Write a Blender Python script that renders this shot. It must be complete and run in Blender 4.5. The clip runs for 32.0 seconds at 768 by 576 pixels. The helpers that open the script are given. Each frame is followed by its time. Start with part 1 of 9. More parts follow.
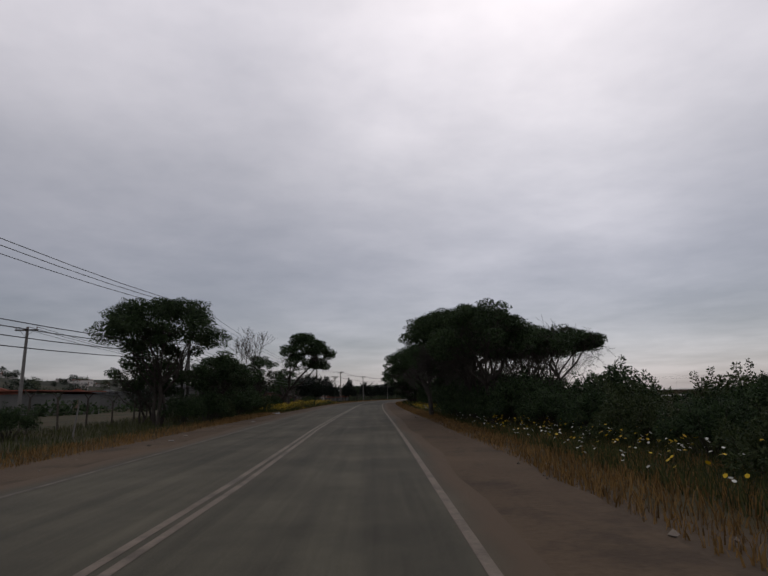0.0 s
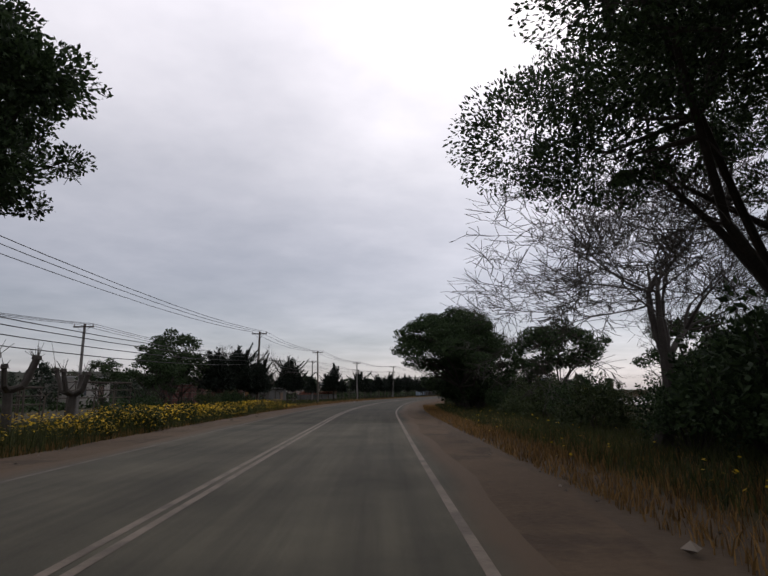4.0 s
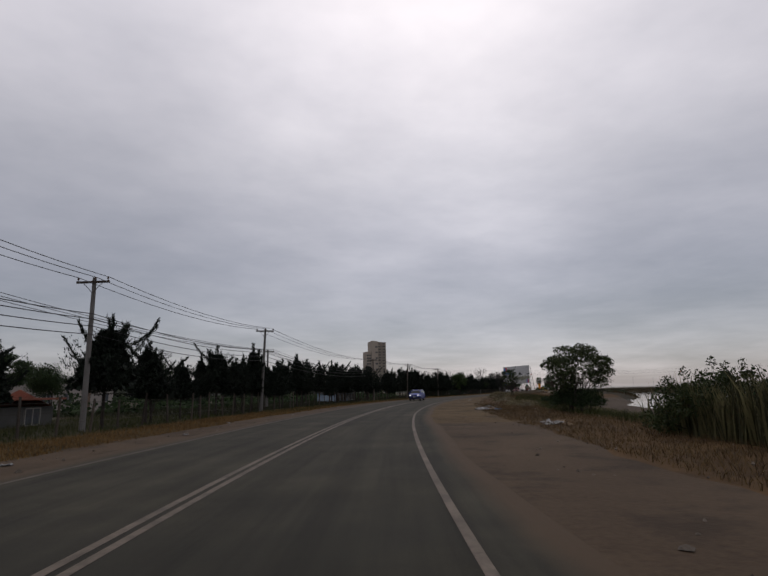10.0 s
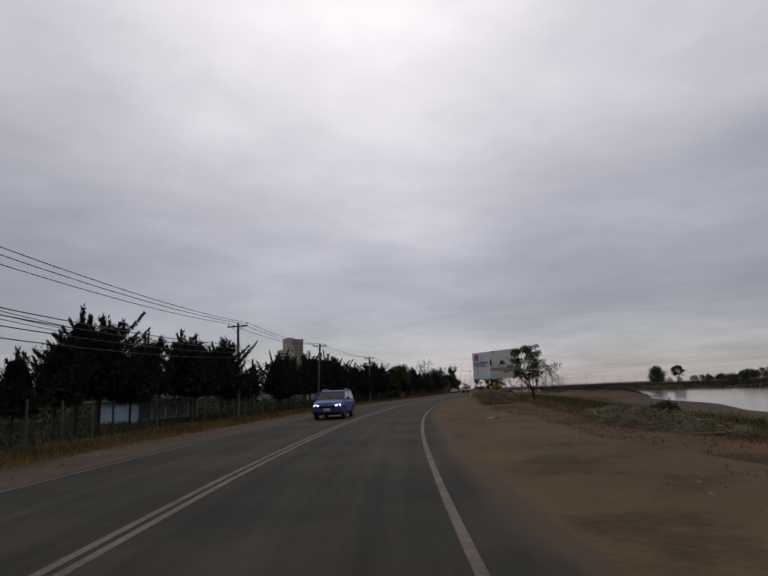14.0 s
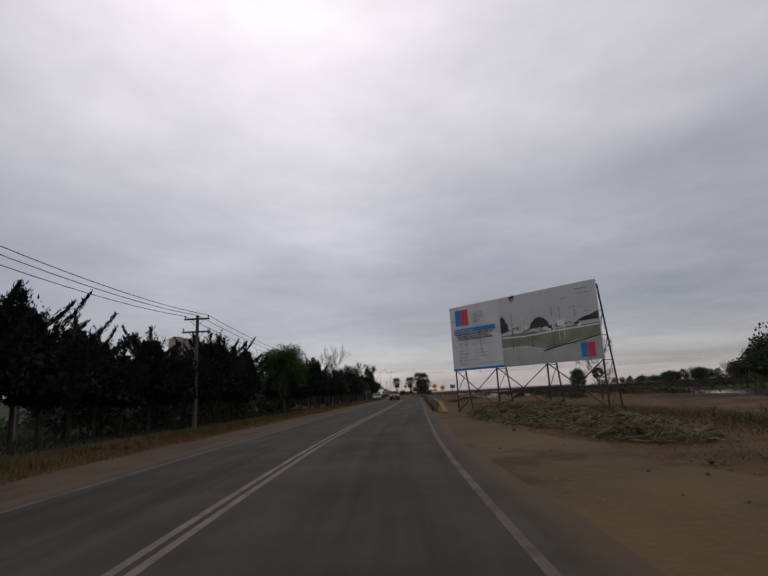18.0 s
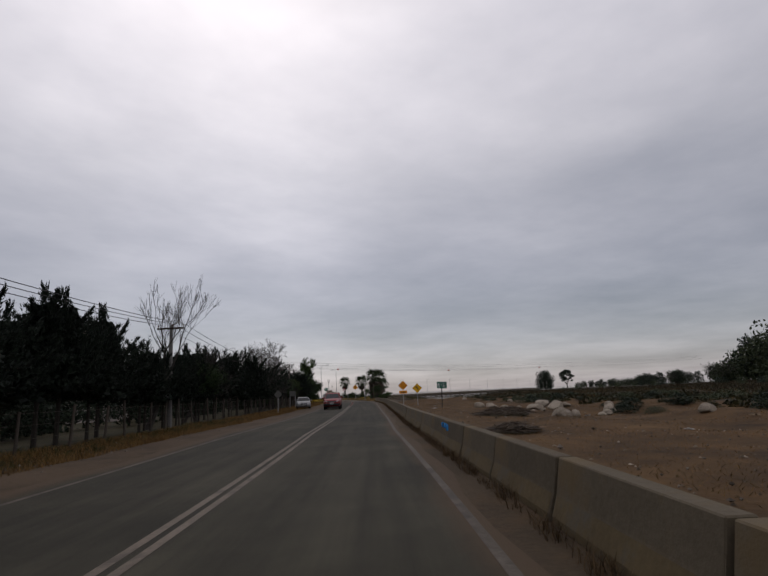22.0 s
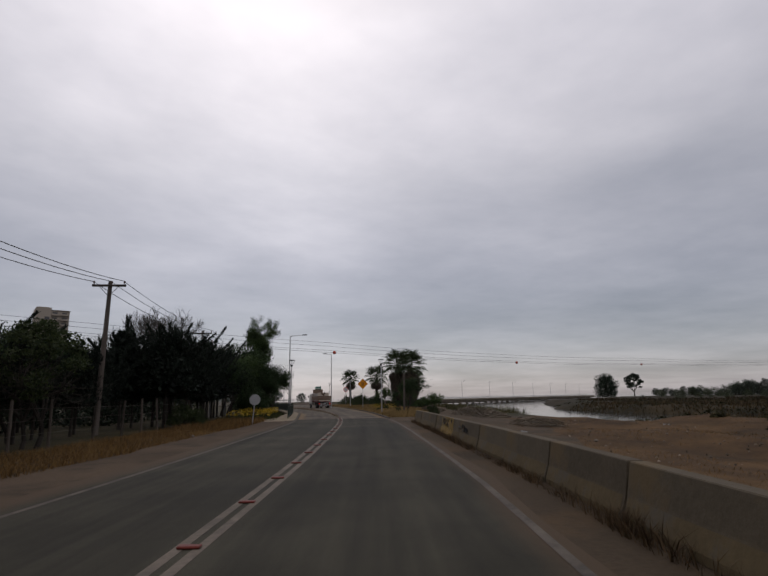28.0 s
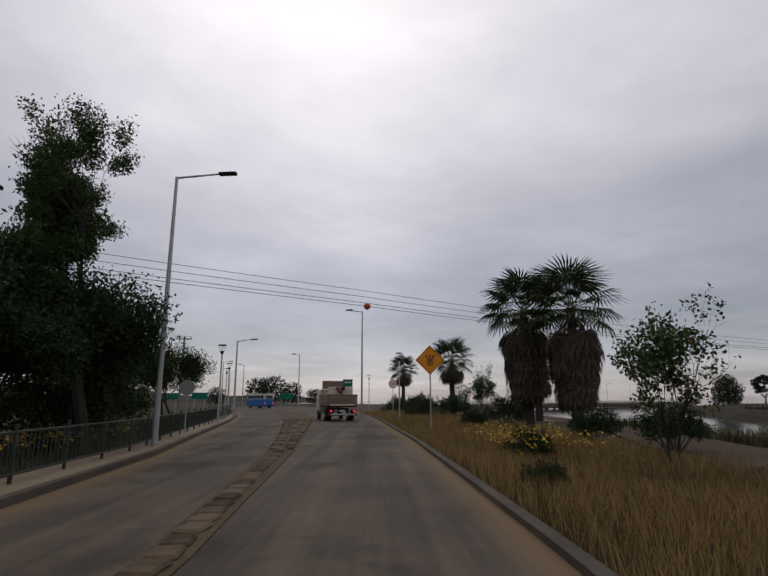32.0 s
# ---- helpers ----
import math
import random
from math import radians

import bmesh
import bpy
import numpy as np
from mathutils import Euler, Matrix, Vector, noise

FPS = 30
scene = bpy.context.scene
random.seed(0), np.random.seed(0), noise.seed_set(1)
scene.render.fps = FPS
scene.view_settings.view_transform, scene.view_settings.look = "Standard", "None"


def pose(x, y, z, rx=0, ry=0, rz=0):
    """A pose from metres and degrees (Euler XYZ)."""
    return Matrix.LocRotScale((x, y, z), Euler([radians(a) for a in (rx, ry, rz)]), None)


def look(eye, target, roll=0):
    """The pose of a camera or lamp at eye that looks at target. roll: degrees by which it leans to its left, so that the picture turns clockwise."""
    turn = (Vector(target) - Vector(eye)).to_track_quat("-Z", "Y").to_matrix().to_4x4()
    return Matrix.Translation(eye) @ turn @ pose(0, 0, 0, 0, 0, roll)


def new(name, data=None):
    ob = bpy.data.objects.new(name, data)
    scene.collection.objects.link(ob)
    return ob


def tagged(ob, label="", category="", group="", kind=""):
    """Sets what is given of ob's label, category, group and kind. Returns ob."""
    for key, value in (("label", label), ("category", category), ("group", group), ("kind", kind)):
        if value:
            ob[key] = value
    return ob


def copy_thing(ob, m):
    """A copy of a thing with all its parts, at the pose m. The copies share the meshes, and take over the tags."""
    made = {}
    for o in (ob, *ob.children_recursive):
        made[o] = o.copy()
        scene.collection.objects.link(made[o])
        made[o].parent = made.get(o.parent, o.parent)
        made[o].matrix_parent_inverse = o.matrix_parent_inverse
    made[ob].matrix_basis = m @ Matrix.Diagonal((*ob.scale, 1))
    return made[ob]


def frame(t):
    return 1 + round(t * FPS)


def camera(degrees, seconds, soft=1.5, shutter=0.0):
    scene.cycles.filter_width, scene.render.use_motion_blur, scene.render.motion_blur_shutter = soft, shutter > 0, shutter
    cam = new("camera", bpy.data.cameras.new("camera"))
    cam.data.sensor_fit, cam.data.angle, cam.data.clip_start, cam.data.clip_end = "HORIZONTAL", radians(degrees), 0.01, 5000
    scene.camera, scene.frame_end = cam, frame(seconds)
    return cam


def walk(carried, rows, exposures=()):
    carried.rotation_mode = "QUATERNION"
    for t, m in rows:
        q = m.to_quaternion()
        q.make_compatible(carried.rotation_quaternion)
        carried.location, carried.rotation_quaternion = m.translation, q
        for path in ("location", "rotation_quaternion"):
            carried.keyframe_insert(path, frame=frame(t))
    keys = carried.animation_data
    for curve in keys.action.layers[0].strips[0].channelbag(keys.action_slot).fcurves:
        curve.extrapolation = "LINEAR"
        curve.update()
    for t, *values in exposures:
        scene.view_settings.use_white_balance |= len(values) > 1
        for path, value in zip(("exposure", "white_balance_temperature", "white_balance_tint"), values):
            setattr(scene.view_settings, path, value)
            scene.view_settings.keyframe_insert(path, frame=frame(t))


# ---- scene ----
cam = camera(72.19, 32.0, soft=1.6)
PATH = [
    (0, (-0.000, -0.000, 1.5), (-0.001, 9.799, 3.494), -1.34),
    (0.5, (-0.165, 7.701, 1.5), (-0.184, 17.506, 3.467), -1.20),
    (1, (-0.331, 15.373, 1.5), (-0.357, 25.173, 3.488), -1.15),
    (1.5, (-0.507, 22.994, 1.5), (-0.537, 32.798, 3.470), -1.13),
    (2, (-0.699, 30.523, 1.5), (-0.729, 40.325, 3.480), -0.93),
    (2.5, (-0.836, 37.877, 1.5), (-0.859, 47.679, 3.482), -0.59),
    (3, (-1.015, 44.930, 1.5), (-1.047, 54.737, 3.453), -0.04),
    (3.5, (-1.183, 51.693, 1.5), (-1.220, 61.524, 3.332), -0.13),
    (4, (-1.326, 58.374, 1.5), (-1.345, 68.187, 3.425), -0.69),
    (4.5, (-1.469, 65.038, 1.5), (-1.471, 74.844, 3.460), -1.17),
    (5, (-1.600, 71.705, 1.5), (-1.585, 81.510, 3.463), -1.38),
    (5.5, (-1.716, 78.383, 1.5), (-1.674, 88.191, 3.448), -1.30),
    (6, (-1.805, 85.074, 1.5), (-1.707, 94.887, 3.419), -0.96),
    (6.5, (-1.839, 91.779, 1.5), (-1.639, 101.597, 3.384), -0.52),
    (7, (-1.795, 98.496, 1.5), (-1.425, 108.306, 3.405), -0.35),
    (7.5, (-1.540, 105.219, 1.5), (-0.916, 115.016, 3.404), -0.42),
    (8, (-1.149, 111.946, 1.5), (-0.261, 121.722, 3.408), -0.83),
    (8.5, (-0.582, 118.657, 1.5), (0.561, 128.412, 3.378), -1.19),
    (9, (0.120, 125.324, 1.5), (1.506, 135.045, 3.397), -1.43),
    (9.5, (1.017, 131.957, 1.5), (2.649, 141.631, 3.436), -1.50),
    (10, (2.068, 138.540, 1.5), (3.947, 148.170, 3.431), -1.33),
    (10.5, (3.286, 145.046, 1.5), (5.409, 154.630, 3.404), -1.49),
    (11, (4.643, 151.466, 1.5), (6.996, 160.987, 3.449), -1.72),
    (11.5, (6.153, 157.810, 1.5), (8.720, 167.279, 3.435), -1.79),
    (12, (7.764, 164.090, 1.5), (10.504, 173.522, 3.381), -1.90),
    (12.5, (9.421, 170.317, 1.5), (12.297, 179.705, 3.399), -2.10),
    (13, (11.196, 176.506, 1.5), (14.205, 185.846, 3.428), -2.20),
    (13.5, (13.090, 182.696, 1.5), (16.235, 191.992, 3.424), -2.30),
    (14, (15.092, 188.892, 1.5), (18.398, 198.133, 3.418), -2.34),
    (14.5, (17.227, 195.072, 1.5), (20.729, 204.238, 3.432), -2.34),
    (15, (19.510, 201.216, 1.5), (23.219, 210.297, 3.446), -2.14),
    (15.5, (21.932, 207.304, 1.5), (25.848, 216.296, 3.453), -2.08),
    (16, (24.484, 213.312, 1.5), (28.605, 222.212, 3.452), -2.27),
    (16.5, (27.153, 219.220, 1.5), (31.474, 228.025, 3.447), -2.65),
    (17, (29.944, 224.999, 1.5), (34.456, 233.709, 3.442), -2.85),
    (17.5, (32.801, 230.661, 1.5), (37.479, 239.289, 3.415), -2.82),
    (18, (35.718, 236.197, 1.5), (40.539, 244.738, 3.452), -3.01),
    (18.5, (38.712, 241.603, 1.5), (43.686, 250.053, 3.461), -2.81),
    (19, (41.771, 246.888, 1.5), (46.899, 255.245, 3.464), -2.82),
    (19.5, (44.857, 252.074, 1.5), (50.130, 260.347, 3.437), -2.70),
    (20, (47.960, 257.129, 1.5), (53.361, 265.320, 3.432), -2.89),
    (20.5, (51.028, 262.044, 1.5), (56.524, 270.173, 3.425), -3.30),
    (21, (54.193, 266.772, 1.5), (59.734, 274.866, 3.443), -3.07),
    (21.5, (57.377, 271.596, 1.5), (62.933, 279.679, 3.444), -2.71),
    (22, (60.670, 276.532, 1.5), (66.230, 284.610, 3.457), -2.50),
    (22.5, (64.019, 281.599, 1.5), (69.563, 289.684, 3.476), -2.47),
    (23, (67.372, 286.721, 1.5), (72.883, 294.834, 3.451), -2.51),
    (23.5, (70.650, 291.815, 1.5), (76.118, 299.954, 3.463), -2.48),
    (24, (73.865, 296.894, 1.5), (79.276, 305.068, 3.478), -2.06),
    (24.5, (77.026, 301.994, 1.5), (82.353, 310.217, 3.501), -1.90),
    (25, (80.214, 307.124, 1.5), (85.477, 315.393, 3.482), -1.60),
    (25.5, (83.390, 312.331, 1.5), (88.605, 320.636, 3.456), -1.20),
    (26, (86.574, 317.570, 1.5), (91.775, 325.886, 3.448), -1.19),
    (26.5, (89.772, 322.837, 1.5), (94.980, 331.148, 3.450), -1.26),
    (27, (92.996, 328.130, 1.5), (98.219, 336.428, 3.465), -1.27),
    (27.5, (96.251, 333.448, 1.5), (101.491, 341.727, 3.498), -1.18),
    (28, (99.534, 338.787, 1.5), (104.795, 347.042, 3.539), -1.07),
    (28.5, (102.849, 344.098, 1.5), (108.135, 352.347, 3.504), -1.11),
    (29, (106.059, 349.384, 1.5), (111.315, 357.647, 3.524), -1.10),
    (29.5, (109.213, 354.589, 1.5), (114.425, 362.885, 3.500), -0.79),
    (30, (112.271, 359.770, 1.5), (117.389, 368.125, 3.500), -0.51),
    (30.5, (115.215, 364.989, 1.5), (120.182, 373.431, 3.518), -0.26),
    (31, (118.001, 370.254, 1.5), (122.778, 378.805, 3.516), -0.08),
    (31.5, (120.684, 375.477, 1.5), (125.250, 384.136, 3.541), 0.13),
    (32, (123.188, 380.694, 1.5), (127.509, 389.467, 3.590), -0.13),
]
EXPOSURES = [(0.0, -0.05), (1.0, 0.0), (2.0, 0.26), (3.0, 0.24), (4.0, 0.4), (4.6, 0.4), (6.5, 0.16), (8.0, 0.0), (14.0, -0.05), (20.0, 0.0), (25.0, 0.0), (32.0, 0.05)]
walk(cam, [(t, look(eye, target, roll)) for t, eye, target, roll in PATH], EXPOSURES)

# ---- world: an overcast sky with layered cloud ----
world = bpy.data.worlds.new("overcast_sky")
scene.world = world
world.use_nodes = True


def node(tree, kind, **values):
    made = tree.nodes.new(kind)
    for key, value in values.items():
        if key in made.inputs:
            made.inputs[key].default_value = value
    return made


def join(tree, a, out, b, into):
    tree.links.new(a.outputs[out], b.inputs[into])


def ramp_node(tree, stops):
    r = tree.nodes.new("ShaderNodeValToRGB")
    while len(r.color_ramp.elements) < len(stops):
        r.color_ramp.elements.new(0.5)
    for el, (pos, col) in zip(r.color_ramp.elements, stops):
        el.position, el.color = pos, (*col, 1)
    return r


def maths(tree, op, a=None, b=None):
    m = tree.nodes.new("ShaderNodeMath")
    m.operation = op
    for n, v in enumerate((a, b)):
        if isinstance(v, (int, float)):
            m.inputs[n].default_value = v
        elif v is not None:
            tree.links.new(v, m.inputs[n])
    return m.outputs[0]


def build_sky():
    tree = world.node_tree
    tree.nodes.clear()
    out = node(tree, "ShaderNodeOutputWorld")
    coord = node(tree, "ShaderNodeTexCoord")
    sep = node(tree, "ShaderNodeSeparateXYZ")
    join(tree, coord, "Generated", sep, 0)
    up = maths(tree, "MAXIMUM", sep.outputs[2], 0.0)
    deep = maths(tree, "ADD", up, 0.09)
    flat = node(tree, "ShaderNodeCombineXYZ")
    tree.links.new(maths(tree, "DIVIDE", sep.outputs[0], deep), flat.inputs[0])
    tree.links.new(maths(tree, "DIVIDE", sep.outputs[1], deep), flat.inputs[1])
    big = node(tree, "ShaderNodeTexNoise", Scale=0.42, Detail=6.0, Roughness=0.55, Distortion=0.25)
    join(tree, flat, 0, big, "Vector")
    fine = node(tree, "ShaderNodeTexNoise", Scale=1.5, Detail=5.0, Roughness=0.6)
    join(tree, flat, 0, fine, "Vector")
    cover = maths(tree, "ADD", maths(tree, "MULTIPLY", big.outputs[0], 0.75), maths(tree, "MULTIPLY", fine.outputs[0], 0.25))
    shade = ramp_node(tree, [(0.37, (0.69, 0.69, 0.703)), (0.5, (0.93, 0.917, 0.917)), (0.62, (1.19, 1.165, 1.145))])
    tree.links.new(cover, shade.inputs[0])
    # the layer brightens upwards and darkens low down, with a pale gap at the skyline
    # its unseen top is made darker overhead to dim the ground
    height = ramp_node(tree, [(0.0, (0.288, 0.275, 0.308)), (0.035, (0.284, 0.272, 0.304)), (0.09, (0.264, 0.259, 0.288)),
                              (0.22, (0.268, 0.261, 0.286)), (0.4, (0.455, 0.438, 0.457)), (0.62, (0.835, 0.792, 0.818)), (1.0, (0.50, 0.475, 0.49))])
    tree.links.new(up, height.inputs[0])
    mix = node(tree, "ShaderNodeMixRGB")
    mix.blend_type = "MULTIPLY"
    mix.inputs[0].default_value = 1.0
    join(tree, height, 0, mix, 1)
    join(tree, shade, 0, mix, 2)
    # thinner cloud low ahead, where the hidden sun shines through
    aim = node(tree, "ShaderNodeVectorMath")
    aim.operation = "DOT_PRODUCT"
    join(tree, coord, "Generated", aim, 0)
    aim.inputs[1].default_value = (0.333, 0.914, 0.232)
    thin = ramp_node(tree, [(0.82, (1.0, 1.0, 1.0)), (0.95, (1.16, 1.16, 1.16)), (1.0, (1.42, 1.42, 1.42))])
    thin.color_ramp.interpolation = "EASE"
    tree.links.new(aim.outputs["Value"], thin.inputs[0])
    lit = node(tree, "ShaderNodeMixRGB")
    lit.blend_type = "MULTIPLY"
    lit.inputs[0].default_value = 1.0
    join(tree, mix, 0, lit, 1)
    join(tree, thin, 0, lit, 2)
    cloud = node(tree, "ShaderNodeBackground", Strength=1.0)
    join(tree, lit, 0, cloud, "Color")
    sky = node(tree, "ShaderNodeTexSky")
    sky.sky_type, sky.sun_disc, sky.sun_elevation, sky.sun_rotation = "NISHITA", False, radians(50), radians(20)
    clear = node(tree, "ShaderNodeBackground", Strength=0.02)
    join(tree, sky, 0, clear, "Color")
    both = node(tree, "ShaderNodeAddShader")
    join(tree, cloud, 0, both, 0)
    join(tree, clear, 0, both, 1)
    join(tree, both, 0, out, "Surface")


build_sky()
sun = new("sun", bpy.data.lights.new("sun", "SUN"))
sun.data.energy, sun.data.angle, sun.data.color = 0.15, radians(40), (1.0, 0.97, 0.93)
sun.matrix_world = pose(0, 0, 60, 40, 0, 160)


# ---- materials ----
def surface(name, dark, light, scale=2.0, fine=40.0, rough=0.8, bump=0.3, metal=0.0, per_object=0.0, stretch=None, blotch=None, dist=0.02, spec=0.15, island=0.0):
    """Colour between two tones by noise at two scales, with fine relief."""
    m = bpy.data.materials.new(name)
    m.use_nodes = True
    t = m.node_tree
    bsdf = t.nodes["Principled BSDF"]
    coord = node(t, "ShaderNodeTexCoord")
    mapping = node(t, "ShaderNodeMapping")
    if stretch:
        mapping.inputs["Scale"].default_value = stretch
    join(t, coord, "Object", mapping, 0)
    a = node(t, "ShaderNodeTexNoise", Scale=scale, Detail=5.0, Roughness=0.6)
    b = node(t, "ShaderNodeTexNoise", Scale=fine, Detail=4.0, Roughness=0.7)
    join(t, mapping, 0, a, "Vector")
    join(t, mapping, 0, b, "Vector")
    value = maths(t, "ADD", maths(t, "MULTIPLY", a.outputs[0], 0.6), maths(t, "MULTIPLY", b.outputs[0], 0.4))
    if per_object:
        info = node(t, "ShaderNodeObjectInfo")
        value = maths(t, "ADD", value, maths(t, "MULTIPLY", maths(t, "SUBTRACT", info.outputs["Random"], 0.5), per_object))
    if island:
        geo = node(t, "ShaderNodeNewGeometry")
        value = maths(t, "ADD", value, maths(t, "MULTIPLY", maths(t, "SUBTRACT", geo.outputs["Random Per Island"], 0.5), island))
    ramp = ramp_node(t, [(0.3, dark), (0.7, light)])
    t.links.new(value, ramp.inputs[0])
    colour = ramp.outputs[0]
    if blotch:
        tone, size, much = blotch
        c = node(t, "ShaderNodeTexNoise", Scale=size, Detail=6.0, Roughness=0.65)
        join(t, mapping, 0, c, "Vector")
        edge = ramp_node(t, [(0.5, (0, 0, 0)), (0.62, (much,) * 3)])
        t.links.new(c.outputs[0], edge.inputs[0])
        mix = node(t, "ShaderNodeMixRGB")
        mix.inputs[2].default_value = (*tone, 1)
        t.links.new(edge.outputs[0], mix.inputs[0])
        t.links.new(colour, mix.inputs[1])
        colour = mix.outputs[0]
    t.links.new(colour, bsdf.inputs["Base Color"])
    bsdf.inputs["Roughness"].default_value, bsdf.inputs["Metallic"].default_value = rough, metal
    bsdf.inputs["Specular IOR Level"].default_value = spec
    if bump:
        bp = node(t, "ShaderNodeBump", Strength=bump, Distance=dist)
        t.links.new(b.outputs[0], bp.inputs["Height"])
        t.links.new(bp.outputs[0], bsdf.inputs["Normal"])
    return m


def glow(name, colour, power):
    m = surface(name, colour, colour, bump=0, rough=0.3)
    b = m.node_tree.nodes["Principled BSDF"]
    b.inputs["Emission Color"].default_value, b.inputs["Emission Strength"].default_value = (*colour, 1), power
    return m


def leaf_mat(name, dark, light, thin=0.25):
    m = surface(name, dark, light, scale=0.6, fine=9, rough=0.65, bump=0, island=0.5, spec=0.15)
    t = m.node_tree
    bsdf, out = t.nodes["Principled BSDF"], t.nodes["Material Output"]
    tr = node(t, "ShaderNodeBsdfTranslucent")
    mix = node(t, "ShaderNodeMixShader", Fac=thin)
    src = bsdf.inputs["Base Color"].links[0].from_socket
    t.links.new(src, tr.inputs[0])
    t.links.new(bsdf.outputs[0], mix.inputs[1])
    t.links.new(tr.outputs[0], mix.inputs[2])
    t.links.new(mix.outputs[0], out.inputs[0])
    return m




def worn_road(name, dark, light, blotch, spec, dust=(0.078, 0.055, 0.036)):
    """Asphalt with streaks along the lanes, polished wheel tracks and dust washed in from both edges."""
    m = surface(name, dark, light, 0.35, 45, 0.8, 0.5, blotch=blotch, dist=0.01, spec=spec)
    t = m.node_tree
    bsdf = t.nodes["Principled BSDF"]
    src = bsdf.inputs["Base Color"].links[0].from_socket
    along, across, rim = (node(t, "ShaderNodeAttribute") for _ in range(3))
    along.attribute_name, across.attribute_name, rim.attribute_name = "along", "across", "rim"
    flat = node(t, "ShaderNodeCombineXYZ")
    t.links.new(maths(t, "MULTIPLY", across.outputs["Fac"], 1.6), flat.inputs[0])
    t.links.new(maths(t, "MULTIPLY", along.outputs["Fac"], 0.045), flat.inputs[1])
    streak = node(t, "ShaderNodeTexNoise", Scale=1.0, Detail=5.0, Roughness=0.65)
    join(t, flat, 0, streak, "Vector")
    tone = ramp_node(t, [(0.34, (0.72, 0.72, 0.73)), (0.66, (1.3, 1.29, 1.26))])
    t.links.new(streak.outputs[0], tone.inputs[0])
    mix = node(t, "ShaderNodeMixRGB", Fac=1.0)
    mix.blend_type = "MULTIPLY"
    mix.inputs[0].default_value = 1.0
    t.links.new(src, mix.inputs[1])
    t.links.new(tone.outputs[0], mix.inputs[2])
    grit = node(t, "ShaderNodeTexNoise", Scale=0.9, Detail=8.0, Roughness=0.7)
    join(t, node(t, "ShaderNodeTexCoord"), "Object", grit, "Vector")
    cover = ramp_node(t, [(0.42, (0, 0, 0)), (0.78, (0.92, 0.92, 0.92))])
    t.links.new(maths(t, "ADD", maths(t, "MULTIPLY", rim.outputs["Fac"], 0.75), maths(t, "MULTIPLY", grit.outputs[0], 0.42)), cover.inputs[0])
    dusty = node(t, "ShaderNodeMixRGB")
    dusty.inputs[2].default_value = (*dust, 1)
    t.links.new(cover.outputs[0], dusty.inputs[0])
    t.links.new(mix.outputs[0], dusty.inputs[1])
    t.links.new(dusty.outputs[0], bsdf.inputs["Base Color"])
    return m


OLD_ASPHALT = worn_road("older_asphalt", (0.02808, 0.02654, 0.02021), (0.08944, 0.08299, 0.06106), ((0.0416, 0.04005, 0.03139), 0.15, 0.7), 0.1)
ASPHALT = worn_road("asphalt", (0.01758, 0.01678, 0.01292), (0.05994, 0.05543, 0.04073), ((0.02686, 0.02597, 0.02116), 0.12, 0.7), 0.08)
CONCRETE_ROAD = worn_road("worn_concrete_road", (0.06032, 0.05114, 0.04042), (0.1269, 0.1061, 0.08256), ((0.04576, 0.0386, 0.03096), 0.25, 0.8), 0.08, (0.156, 0.1081, 0.06192))
MARKING = surface("worn_road_paint", (0.04393, 0.03719, 0.02952), (0.1318, 0.1121, 0.09082), 1.2, 14, 0.75, 0.3, blotch=((0.04118, 0.03669, 0.03179), 1.6, 0.75))
MARKING_CLEAN = surface("road_paint", (0.07488, 0.05983, 0.04558), (0.1768, 0.1447, 0.1144), 1.2, 14, 0.7, 0.3, blotch=((0.0624, 0.05211, 0.04128), 1.3, 0.7))
DIRT = surface("packed_dirt", (0.044, 0.0295, 0.0185), (0.098, 0.070, 0.045), 0.22, 9, 0.95, 0.6, blotch=((0.031, 0.0225, 0.0155), 0.6, 0.6), dist=0.03)
SAND = surface("sandy_soil", (0.056, 0.0365, 0.0175), (0.122, 0.084, 0.041), 0.18, 7, 0.95, 0.7, blotch=((0.03163, 0.02206, 0.01161), 0.35, 0.7), dist=0.05)
LAY_BY = surface("lay_by_dirt", (0.03307, 0.02434, 0.01535), (0.08268, 0.05991, 0.03801), 0.25, 12, 0.95, 0.6, blotch=((0.0937, 0.05898, 0.0307), 0.4, 0.6), dist=0.03)
PLASTER = surface("plaster", (0.21, 0.2, 0.185), (0.31, 0.3, 0.28), 0.8, 20, 0.9, 0.2, per_object=0.3)
CONCRETE = surface("weathered_concrete", (0.117, 0.1013, 0.08063), (0.234, 0.2026, 0.1613), 0.7, 18, 0.9, 0.35, blotch=((0.1248, 0.09047, 0.04838), 0.8, 0.65), per_object=0.15)
POLE_CONCRETE = surface("pole_concrete", (0.102, 0.096, 0.093), (0.18, 0.174, 0.165), 1.0, 25, 0.85, 0.25)
POLE_WOOD = surface("weathered_pole_wood", (0.06, 0.05, 0.043), (0.13, 0.11, 0.095), 1.5, 25, 0.9, 0.3, stretch=(1, 1, 0.15))
POST_WOOD = surface("old_post_wood", (0.035, 0.03, 0.026), (0.09, 0.075, 0.062), 2, 30, 0.9, 0.3, stretch=(1, 1, 0.2), per_object=0.3)
BARK = surface("bark", (0.021, 0.018, 0.0156), (0.057, 0.0498, 0.042), 2.5, 22, 0.95, 0.6, stretch=(1, 1, 0.3), dist=0.04)
